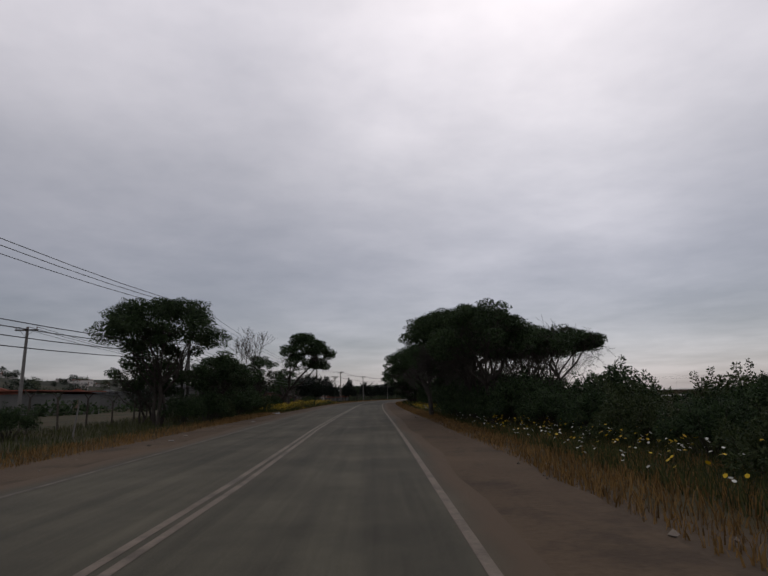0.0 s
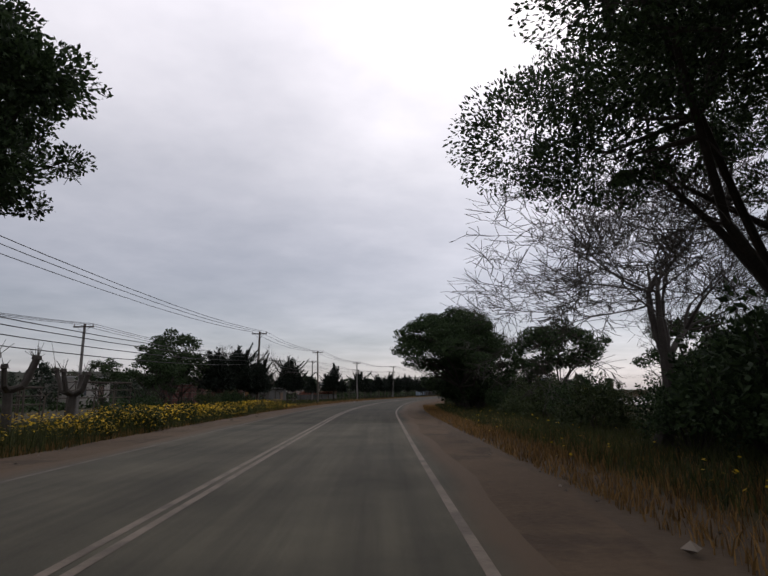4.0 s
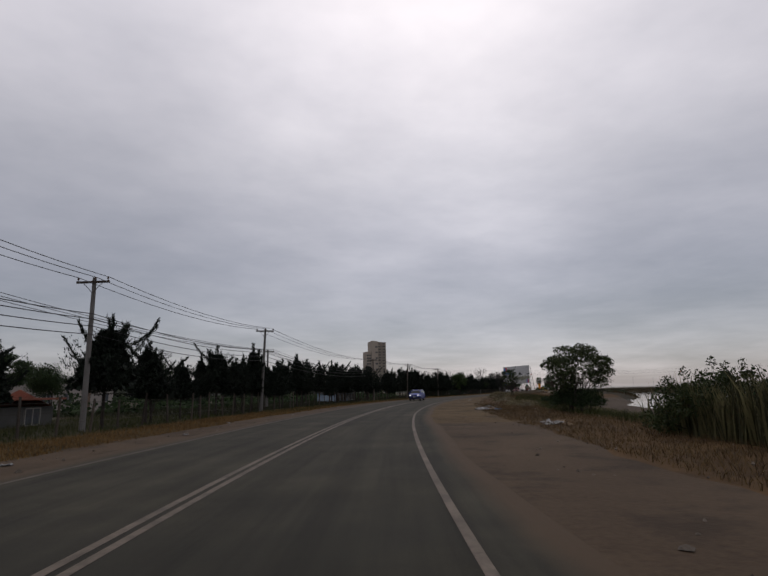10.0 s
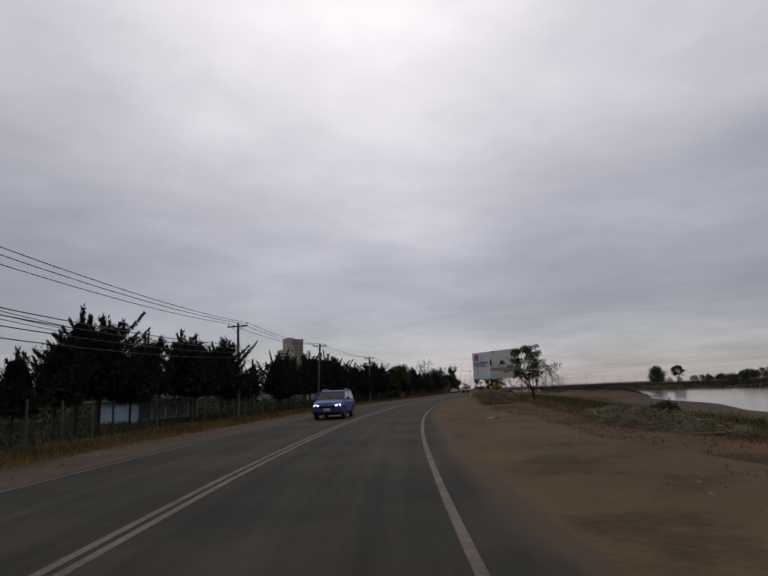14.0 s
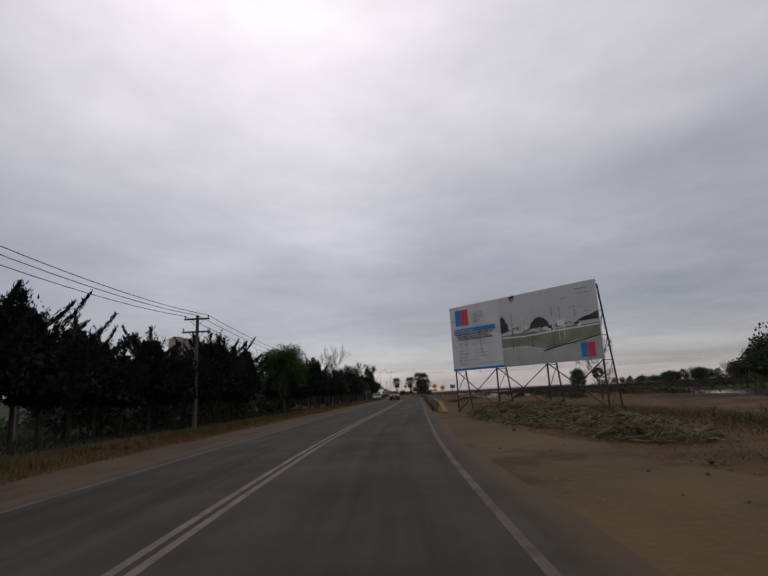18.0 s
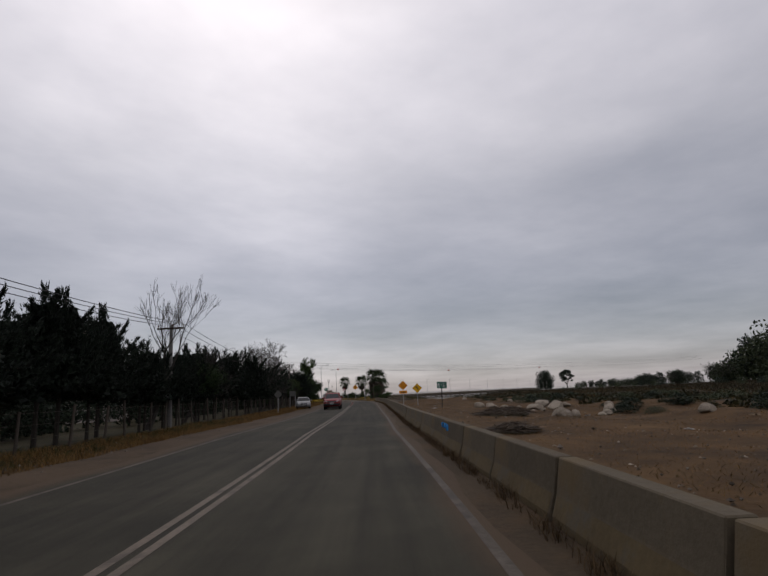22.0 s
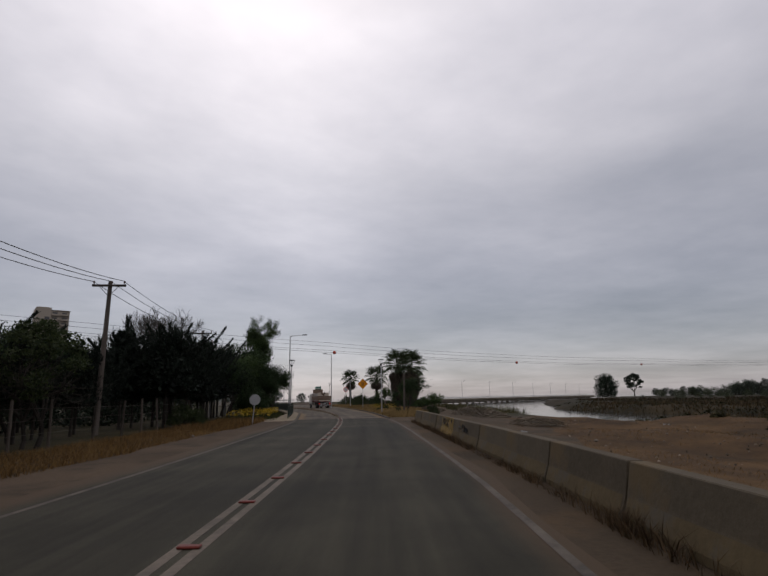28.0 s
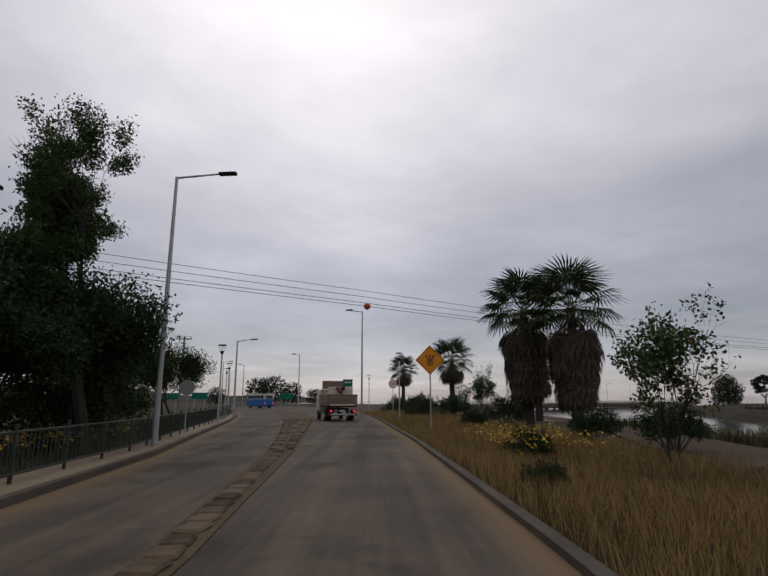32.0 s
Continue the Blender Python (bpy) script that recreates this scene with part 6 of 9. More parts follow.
# ---- poles, wires and fences on the land side ----
def utility_pole(s, l, h, arms=1, wood=False, lean=0.0, turn=0.0):
    t = thing("utility_pole", stand(s, l, -0.05, turn, lean), "weathered wooden utility pole with a crossarm and insulators" if wood else "slender concrete utility pole with a crossarm and insulators", "utility pole", "utility poles")
    part("shaft", rod(bmesh.new(), (0, 0, -0.2), (0, 0, h), 0.15, 0.095, 10), POLE_WOOD if wood else POLE_CONCRETE, t)
    for k in range(arms):
        z, w = h - 0.25 - 0.85 * k, 1.7 if k == 0 else 1.9
        arm = part("crossarm", box(bmesh.new(), (w, 0.09, 0.11), (0, -0.11, z), bevel=0.01), DARK_STEEL, t)
        for x in (-w / 2 + 0.08, 0.12, w / 2 - 0.08):
            bm = rod(bmesh.new(), (x, -0.11, z + 0.05), (x, -0.11, z + 0.15), 0.02, 0.02, 6)
            rod(bm, (x, -0.11, z + 0.13), (x, -0.11, z + 0.24), 0.055, 0.035, 8)
            part("insulator", bm, CERAMIC, arm)
        for x in (-0.5, 0.5):
            part("brace", rod(bmesh.new(), (0, -0.11, z - 0.55), (x, -0.11, z - 0.04), 0.014, 0.014, 5), DARK_STEEL, t)
    return t


POLES = [(-12, -14.4, 8.4), (41, -14.2, 8.6), (114.5, -14.3, 8.1), (140.5, -14.7, 8.0), (163.7, -15.1, 7.5), (186.3, -14.1, 7.6), (231.6, -14.0, 7.4), (252.0, -13.6, 7.4), (276.0, -13.5, 7.2), (323.8, -12.4, 6.4), (373.5, -13.2, 7.0), (390.5, -13.5, 7.7), (411.9, -13.6, 7.7), (427.0, -14.0, 7.6), (470.0, -21.0, 8.5)]
for k, (s, l, h) in enumerate(POLES):
    utility_pole(s, l, h, 2 if k in (8, 12) else 1, wood=k in (8, 11, 2, 3, 6, 7), lean=(2.0 if k == 5 else 3.2 if k == 7 else 0.8 * ((k * 7) % 3 - 1)))
BACK_POLES = [(40, -26, 7.2), (100, -24, 7.2), (154.6, -21.0, 7.4), (199.4, -18.7, 6.8), (233.5, -18.5, 5.6), (268, -19, 5.6)]
for s, l, h in BACK_POLES:
    utility_pole(s, l, h, 1)
for s, l, h in ((421.5, -14.6, 7.4), (424.0, -16.4, 7.4)):
    utility_pole(s, l, h, 2)


def wire_run(points, sag, name, label, radius=0.017, group="overhead wires"):
    """One cable hung from point to point."""
    segs = []
    for a, b in zip(points[:-1], points[1:]):
        a, b = np.array(a, float), np.array(b, float)
        drop = sag * np.linalg.norm(b - a) / 25
        last = a
        for k in range(1, 13):
            u = k / 12
            p = a + (b - a) * u - np.array([0, 0, drop * 4 * u * (1 - u)])
            segs.append([*last, *p, radius, radius])
            last = p
    v, f = tubes(segs, 4)
    return tagged(put(name, mesh_from(name, v, f, WIRE)), label, "wire", group)


def overhead():
    tops = lambda dx, dz: [(*[float(q) for q in spot(s, l + dx)], h + dz) for s, l, h in POLES]
    for dx in (-0.77, 0.12, 0.77):
        wire_run(tops(dx, -0.05), 0.5, "power_cable", "thin dark power cable between the poles")
    back = lambda dx, dz: [(*[float(q) for q in spot(s, l + dx)], h + dz) for s, l, h in BACK_POLES]
    for dx in (-0.7, 0.1, 0.7):
        wire_run(back(dx, -0.05), 0.45, "power_cable", "thin dark power cable between the poles behind the fence")
    low = [p for p in POLES if p[0] < 235]
    for dx, z in ((0.12, 5.6), (0.14, 5.35), (0.12, 5.0), (0.1, 4.6)):
        wire_run([(*[float(q) for q in spot(s, l + dx)], z) for s, l, h in low], 0.45, "phone_cable", "dark telephone cable strung below the power lines", 0.02)
    # lines that cross the road, with warning balls
    for dy, z in ((0, 9.3), (0.6, 9.7), (2.2, 10.6), (2.8, 11.3)):
        wire_run([(80, 413.5 + dy, z + 1.6), (141.3, 420.7 + dy, z), (190, 425 + dy, z - 0.5), (245, 429 + dy, z + 0.3), (420, 443 + dy, z + 5)], 0.12, "crossing_cable", "thin cable crossing high over the road and river", 0.02)
    for x, y, z in ((141.3, 420.7, 9.3), (245, 429, 9.6), (190, 425, 8.8)):
        bm = bmesh.new()
        bmesh.ops.create_uvsphere(bm, u_segments=16, v_segments=10, radius=0.29, matrix=pose(x, y, z))
        rod(bm, (x - 0.32, y, z), (x + 0.32, y, z), 0.05, 0.05, 8)
        ob = part("marker_ball", bm, BALL_RED, None, flat=False)
        tagged(ob, "red aircraft warning ball on a crossing cable", "marker ball", "cable marker balls")


overhead()


def fences():
    rng = np.random.default_rng(8)
    bm = rod(bmesh.new(), (0, 0, -0.3), (0, 0, 1.75), 0.06, 0.05, 7)
    me_post = bpy.data.meshes.new("post")
    bm.to_mesh(me_post)
    me_post.materials.append(POST_WOOD)
    for x in (-0.32, 0.32):
        rod(bm, (0, 0, 1.72), (x, 0, 2.1), 0.035, 0.03, 6)
    me_y = bpy.data.meshes.new("post")
    bm.to_mesh(me_y)
    bm.free()
    me_y.materials.append(POST_WOOD)
    for name, s0, s1, l_of, gap, yform in (("wire_fence", -12, 68, lambda s: -17.5, 2.6, True), ("wire_fence", 84, 150, lambda s: float(np.interp(s, [84, 120, 150], [-18.5, -17.6, -16.6])), 2.3, True), ("wire_fence", 151, 240, lambda s: float(np.interp(s, [151, 170, 240], [-15.0, -13.6, -13.8])), 1.9, False), ("wire_fence", 301, 400, lambda s: -11.6, 2.4, False)):
        t = thing(name, Matrix.Identity(4), "old wooden fence posts with sagging wire along the verge", "fence", "roadside fences")
        s, rows = s0, []
        while s < s1:
            l = l_of(s) + rng.uniform(-0.15, 0.15)
            put("post", me_y if yform and rng.random() < 0.7 else me_post, t, m=stand(s, l, float(height_at(*spot(s, l))[0]), rng.uniform(-10, 10), rng.uniform(-5, 5)) @ Matrix.Diagonal((1, 1, rng.uniform(0.8, 1.05), 1)))
            rows.append((s, l))
            s += gap * rng.uniform(0.8, 1.3)
        for z in (0.5, 0.95, 1.35):
            segs = [[*[float(q) for q in spot(*a)], z, *[float(q) for q in spot(*b)], z, 0.007, 0.007] for a, b in zip(rows[:-1], rows[1:])]
            put("strand", mesh_from("strand", *tubes(segs, 3), DARK_STEEL), t)


fences()


# ---- barrier, billboard and signs on the river side ----
def barrier_mesh(length, ends=1.0):
    prof = [(-0.24, 0), (0.24, 0), (0.24, 0.08), (0.165, 0.3), (0.1, 0.69), (-0.1, 0.69), (-0.165, 0.3), (-0.24, 0.08)]
    bm = bmesh.new()
    rings = []
    for y, k in ((-length / 2, 1.0), (length / 2, ends)):
        rings.append([bm.verts.new((x, y, z * k if z > 0.1 else z)) for x, z in prof])
    n = len(prof)
    for i in range(n):
        bm.faces.new((rings[0][i], rings[0][(i + 1) % n], rings[1][(i + 1) % n], rings[1][i]))
    bm.faces.new(rings[0][::-1])
    bm.faces.new(rings[1])
    bmesh.ops.bevel(bm, geom=list(bm.edges), offset=0.012, segments=1, affect="EDGES")
    bmesh.ops.recalc_face_normals(bm, faces=bm.faces)
    return bm


def barrier_line():
    rng = np.random.default_rng(4)
    lane = lambda s: float(barrier_offset(s))
    dirty = surface("barrier_concrete", (0.062, 0.05, 0.034), (0.118, 0.098, 0.069), 0.6, 14, 0.9, 0.35, blotch=((0.115, 0.082, 0.042), 0.7, 0.7), per_object=0.2)
    stain = surface("yellow_barrier_stain", (0.07, 0.053, 0.03), (0.125, 0.094, 0.05), 0.8, 10, 0.9, 0.3, blotch=((0.085, 0.074, 0.057), 1.6, 0.95))
    body = part("barrier_segment", barrier_mesh(2.9), dirty, None)
    body.matrix_basis = stand(282.85, lane(282.85), 0.02)
    tagged(body, "weathered concrete road barrier segment with dirty foot", "barrier", "concrete barriers")
    foot = bmesh.new()
    for side in (-1, 1):
        vs = [foot.verts.new(p) for p in ((side * 0.245, -1.4, 0.0), (side * 0.245, 1.4, 0.0), (side * 0.245, 1.4, 0.085), (side * 0.174, 1.4, 0.292), (side * 0.174, -1.4, 0.292), (side * 0.245, -1.4, 0.085))]
        foot.faces.new((vs[0], vs[1], vs[2], vs[5]))
        foot.faces.new((vs[5], vs[2], vs[3], vs[4]))
    part("stained_foot", foot, stain, body, "yellowish stained foot")
    s, k = 285.8, 0
    while s < 396.0:
        a, b = spot(s - 1.5, lane(s - 1.5)), spot(s + 1.5, lane(s + 1.5))
        turn = math.degrees(math.atan2(-(float(b[0]) - float(a[0])), float(b[1]) - float(a[1])))
        copy_thing(body, pose(float(a[0] + b[0]) / 2 + rng.uniform(-0.02, 0.02), float(a[1] + b[1]) / 2, 0.02, 0, 0, turn + rng.uniform(-0.7, 0.7)))
        s += 2.95
    end = part("barrier_end", barrier_mesh(3.0, 1.0), YELLOW_PAINT, None)
    for v in end.data.vertices:
        if v.co.y < -1.0 and v.co.z > 0.1:
            v.co.z *= 0.12
            v.co.x *= 1.3
    end.matrix_basis = stand(279.9, 2.36, 0.02, 4)
    tagged(end, "sloping yellow-painted end of the concrete barrier", "barrier")
    # sprayed scrawls on two stretches, and a faded blue one
    def face(z):
        return -0.165 + (z - 0.3) * 0.141 - 0.008

    def scrawl(name, s0, label, lines, mat, width, patch=False):
        a, b = spot(s0 - 1.4, lane(s0 - 1.4)), spot(s0 + 1.4, lane(s0 + 1.4))
        turn = math.degrees(math.atan2(-(float(b[0]) - float(a[0])), float(b[1]) - float(a[1])))
        g = thing(name, pose(float(a[0] + b[0]) / 2 - 0.012, float(a[1] + b[1]) / 2, 0.02, 0, 0, turn), label, "graffiti", "sprayed graffiti")
        if patch:
            bm = bmesh.new()
            for q in (((face(0.3), -1.43, 0.3), (face(0.3), 1.43, 0.3), (face(0.7), 1.43, 0.7), (face(0.7), -1.43, 0.7)), ((-0.25, -1.43, 0.09), (-0.25, 1.43, 0.09), (face(0.3), 1.43, 0.3), (face(0.3), -1.43, 0.3))):
                bm.faces.new([bm.verts.new(p) for p in q])
            part("yellow_patch", bm, YELLOW_PAINT, g)
        for pts in lines:
            bm = bmesh.new()
            for (y0, z0), (y1, z1) in zip(pts[:-1], pts[1:]):
                rod(bm, (face(z0) - 0.004, y0, z0), (face(z1) - 0.004, y1, z1), width, width, 5)
            part("scrawl", bm, mat, g)
    loop = lambda y, z, w, h: [(y + w * math.cos(k * math.pi / 5), z + h * math.sin(k * math.pi / 5)) for k in range(11)]
    scrawl("graffiti", 384.3, "black sprayed scrawl on a yellow painted patch", [[(1.2, 0.6), (1.05, 0.66), (0.95, 0.58), (1.15, 0.42), (0.9, 0.4)], loop(0.7, 0.53, 0.1, 0.13), [(0.45, 0.66), (0.42, 0.4)], [(0.25, 0.64), (0.1, 0.62), (0.2, 0.52), (0.05, 0.45), (0.2, 0.36)], [(-0.1, 0.66), (-0.2, 0.34)], [(-0.5, 0.67), (-0.16, 0.5), (-0.62, 0.3), (-0.72, 0.22)], loop(-1.05, 0.58, 0.1, 0.08), [(-1.25, 0.3), (-1.1, 0.16)]], INK, 0.016, True)
    scrawl("graffiti", 381.2, "black sprayed arrow and scrawl on grey concrete", [[(0.6, 0.5), (0.2, 0.44)], [(0.32, 0.5), (0.2, 0.44), (0.34, 0.4)], [(0.0, 0.42), (-0.1, 0.58), (-0.18, 0.5), (-0.05, 0.44), (-0.3, 0.34)], [(-0.3, 0.55), (-0.42, 0.56), (-0.38, 0.36)], [(-0.5, 0.36), (-0.6, 0.5), (-0.68, 0.36), (-0.8, 0.5), (-0.86, 0.34), (-1.0, 0.46)], [(-0.55, 0.42), (-1.05, 0.36)]], INK, 0.014)
    scrawl("graffiti", 304.6, "faded blue sprayed scrawl on grey concrete", [[(0.5, 0.6), (0.4, 0.5), (0.3, 0.62)], [(0.1, 0.5), (0.0, 0.62), (-0.1, 0.5), (-0.2, 0.62)], [(-0.3, 0.6), (-0.4, 0.46), (-0.5, 0.6), (-0.6, 0.46)]], SIGN_BLUE, 0.02)


barrier_line()


def flat_text(text, size, material, parent, at, name="lettering", label="", align="LEFT", narrow=1.0, bold=0.0):
    cu = bpy.data.curves.new(name, "FONT")
    cu.body, cu.size, cu.extrude, cu.align_x, cu.resolution_u, cu.offset = text, size, 0.001, align, 2, bold
    tmp = bpy.data.objects.new(name, cu)
    scene.collection.objects.link(tmp)
    bpy.context.view_layer.update()
    me = bpy.data.meshes.new_from_object(tmp.evaluated_get(bpy.context.evaluated_depsgraph_get()))
    bpy.data.objects.remove(tmp)
    me.materials.clear()
    me.materials.append(material)
    return put(name, me, parent, label, pose(*at, 90, 0, 0) @ Matrix.Diagonal((narrow, 1, 1, 1)))


def rect(w, h, x, z, y, depth=0.004):
    return box(bmesh.new(), (w, depth, h), (x + w / 2, y, z - h / 2))


def billboard():
    """x runs along the panel from the end by the road, z up; the front looks to -y."""
    (x0, y0), (x1, y1) = [tuple(float(q) for q in spot(*p)) for p in ((278.0, 3.25), (270.5, 10.55))]
    wide, turn = math.hypot(x1 - x0, y1 - y0), math.degrees(math.atan2(y1 - y0, x1 - x0))
    t = thing("billboard", pose(x0, y0, 0, 0, 0, turn), "large weathered project billboard on a steel truss frame", "billboard")
    low, top = 2.65, 6.85
    tall = top - low
    panel = part("panel", box(bmesh.new(), (wide, 0.06, tall), (wide / 2, 0, (low + top) / 2), bevel=0.01), BOARD_WHITE, t)
    f = -0.036
    part("picture_sky", rect(wide * 0.607, tall * 0.985, wide * 0.391, top - 0.03, f), surface("printed_sky", (0.4, 0.41, 0.41), (0.56, 0.56, 0.56), 0.4, 5, 0.7, 0), panel)
    f -= 0.005
    at = lambda pairs: [(wide * u, low + tall * v) for u, v in pairs]
    part("picture_field", plate_move(at([(0.393, 0.27), (0.393, 0.44), (0.5, 0.45), (0.7, 0.447), (0.997, 0.455), (0.997, 0.29), (0.86, 0.27), (0.69, 0.19), (0.56, 0.265)]), f), PRINT_GREEN, panel)
    part("picture_path", plate_move(at([(0.393, 0.01), (0.393, 0.25), (0.56, 0.24), (0.68, 0.175), (0.86, 0.255), (0.997, 0.275), (0.997, 0.01)]), f), surface("printed_path", (0.3, 0.3, 0.285), (0.44, 0.44, 0.42), 1, 6, 0.7, 0), panel)
    f -= 0.005
    part("picture_path", plate_move(at([(0.66, 0.18), (0.8, 0.235), (0.997, 0.3), (0.997, 0.288), (0.8, 0.22), (0.67, 0.165)]), f), PRINT_DARK, panel)
    part("picture_path", plate_move(at([(0.4, 0.42), (0.55, 0.405), (0.75, 0.43), (0.997, 0.44), (0.997, 0.425), (0.75, 0.41), (0.55, 0.388), (0.4, 0.405)]), f), SIGN_WHITE, panel)
    rng = np.random.default_rng(9)
    for k in range(44):
        u = 0.44 + 0.45 * k / 44
        z = low + tall * (0.44 + rng.uniform(-0.01, 0.075))
        w, h = rng.uniform(0.08, 0.34), rng.uniform(0.05, 0.2)
        part("picture_building", rect(w, h, wide * u, z + h, f - 0.002 * (k % 3)), (PRINT_GREY, PRINT_DARK, SIGN_WHITE, PRINT_GREEN)[rng.integers(0, 4)], panel)
    part("picture_tree", plate_move(at([(0.394, 0.47), (0.394, 0.7), (0.404, 0.69), (0.41, 0.745), (0.418, 0.69), (0.43, 0.67), (0.428, 0.63), (0.445, 0.61), (0.448, 0.5)]), f - 0.007), PRINT_DARK, panel)
    part("picture_tree", plate_move(at([(0.59, 0.49), (0.6, 0.56), (0.63, 0.62), (0.66, 0.635), (0.69, 0.6), (0.71, 0.55), (0.715, 0.5)]), f - 0.007), PRINT_DARK, panel)
    part("picture_tree", plate_move(at([(0.87, 0.5), (0.91, 0.545), (0.95, 0.56), (0.997, 0.6), (0.997, 0.5)]), f - 0.007), PRINT_DARK, panel)
    part("picture_board", rect(wide * 0.045, 0.32, wide * 0.763, low + tall * 0.55, f - 0.01), SIGN_WHITE, panel)
    for u in (0.77, 0.8):
        part("picture_post", rect(0.03, 0.7, wide * u, low + tall * 0.47, f - 0.009), SIGN_WHITE, panel)
    for u, v, hh in ((0.475, 0.76, 0.9), (0.735, 0.74, 0.5), (0.655, 0.6, 0.5), (0.87, 0.66, 0.4)):
        part("picture_post", rect(0.025, hh, wide * u, low + tall * v, f - 0.009), PRINT_DARK, panel)
    for u, v, w in ((0.8, 0.83, 0.5), (0.88, 0.92, 0.8), (0.84, 0.7, 0.4), (0.92, 0.62, 0.25)):
        part("picture_cloud", rect(w, 0.035, wide * u, low + tall * v, f - 0.009), PRINT_GREY, panel)
    for u, z in ((0.47, 1.1), (0.6, 1.4), (0.73, 1.0), (0.78, 2.5)):
        part("tear", rect(0.02, rng.uniform(0.5, 1.0), wide * u, low + z + 0.5, f - 0.008), INK, panel)
    for u, z, w in ((0.01, 3.25, 0.9), (0.36, 2.2, 0.6), (0.02, 1.55, 0.7), (0.7, 1.0, 2.2), (0.9, 3.6, 0.6)):
        part("tear", rect(w, 0.02, wide * u, low + z, f - 0.008), INK, panel)
    # blue and red square emblems, as plain shapes
    for x, z, s in ((0.5, top - 0.27, 0.54), (wide * 0.884, low + 0.93, 0.4)):
        part("emblem_blue", rect(s * 0.95, s * 1.9, x, z, f - 0.01), SIGN_BLUE, panel)
        part("emblem_red", rect(s * 1.05, s * 1.9, x + s * 0.95, z, f - 0.01), SIGN_RED, panel)
    y = f - 0.012
    for k, line in enumerate(("CHILE LO", "HACEMOS", "TODOS")):
        flat_text(line, 0.25, FADED_INK, panel, (1.86, y, top - 0.72 - 0.25 * k), narrow=0.88)
    part("blue_band", rect(3.38, 0.27, 0.33, top - 1.5, f - 0.01), SIGN_BLUE, panel)
    flat_text("Mejoramiento", 0.27, FADED_WHITE, panel, (0.4, y - 0.004, top - 1.72))
    for k, line in enumerate(('"MEJORAMIENTO RUTA F-30-E, SECTOR 1: ROTONDA CONCÓN - CALLE', "VERGARA, TRAMO DM. 77,380.00 - DM. 77,974.00; COMUNA DE", "CONCÓN, PROVINCIA DE VALPARAÍSO, REGIÓN DE VALPARAÍSO\"")):
        flat_text(line, 0.165, INK, panel, (0.38 + 0.12 * k, y, top - 1.94 - 0.16 * k), narrow=0.58, bold=0.004)
    for line, z in (("Unidad Técnica:", 2.57), ("Inversión:", 2.98), ("Financiamiento:", 3.19), ("Fecha inicio:", 3.4), ("Plazo de ejecución:", 3.61), ("Contratista:", 3.82)):
        flat_text(line, 0.15, PALE_INK, panel, (0.62, y, top - z), narrow=0.85)
    for line, z in (("Dirección de Obras", 2.44), ("Públicas, Dirección de Vialidad", 2.63), ("540 días", 3.6)):
        flat_text(line, 0.15, FAINT_INK, panel, (1.78, y, top - z), narrow=0.85)
    for w, z in ((1.0, 2.92), (1.15, 3.12), (1.3, 3.33), (2.1, 3.8)):
        part("faded_line", rect(w, 0.05, 1.8, top - z, f - 0.004, 0.002), surface("ghost_print", (0.4, 0.4, 0.4), (0.52, 0.52, 0.52), 3, 12, 0.7, 0), panel)
    part("bottom_band", rect(wide * 0.4, 0.13, 0.02, low + 0.14, f - 0.01), SIGN_BLUE, panel)
    part("tear", rod(bmesh.new(), (2.15, y, top - 0.7), (2.45, y, top - 2.2), 0.008, 0.012, 4), INK, panel)
    part("tear", rod(bmesh.new(), (2.4, y, top - 2.2), (2.6, y, top - 3.4), 0.014, 0.006, 4), INK, panel)
    part("dead_frond", plate_move([(wide * 0.47, top - 0.05), (wide * 0.475, top - 0.4), (wide * 0.482, top - 0.1), (wide * 0.487, top - 0.45), (wide * 0.493, top - 0.1), (wide * 0.5, top - 0.38), (wide * 0.505, top)], f - 0.01), INK, panel)
    # truss legs
    for x in (0.12, wide * 0.33, wide * 0.67, wide - 0.12):
        part("front_leg", rod(bmesh.new(), (x, 0.06, -0.3), (x, 0.06, top), 0.05, 0.05, 6), DARK_STEEL, t)
        part("back_leg", rod(bmesh.new(), (x, 1.5, -0.3), (x, 0.35, top - 0.2), 0.045, 0.045, 6), DARK_STEEL, t)
        for z0, z1 in ((0.1, 1.3), (1.3, 2.6), (2.6, 3.9), (3.9, 5.2)):
            y0_, y1_ = 1.5 - 1.15 * z0 / 6.6, 1.5 - 1.15 * z1 / 6.6
            part("lacing", rod(bmesh.new(), (x, 0.06, z0), (x, y1_, z1), 0.022, 0.022, 5), DARK_STEEL, t)
            part("tie", rod(bmesh.new(), (x, 0.06, z1), (x, y1_, z1), 0.022, 0.022, 5), DARK_STEEL, t)
    xs = (0.12, wide * 0.33, wide * 0.67, wide - 0.12)
    for a, b in zip(xs[:-1], xs[1:]):
        part("diagonal", rod(bmesh.new(), (a, 0.1, 0.1), (b, 0.1, low), 0.03, 0.03, 5), DARK_STEEL, t)
        part("diagonal", rod(bmesh.new(), (b, 0.14, 0.1), (a, 0.14, low), 0.03, 0.03, 5), DARK_STEEL, t)
    for z in (low + 0.1, top - 0.1, (low + top) / 2):
        part("rail", rod(bmesh.new(), (0, 0.08, z), (wide, 0.08, z), 0.035, 0.035, 5), DARK_STEEL, t)


def plate_move(points, y):
    bm = plate_bm(points, 0.004)
    bmesh.ops.translate(bm, verts=bm.verts, vec=(0, y, 0))
    return bm


billboard()


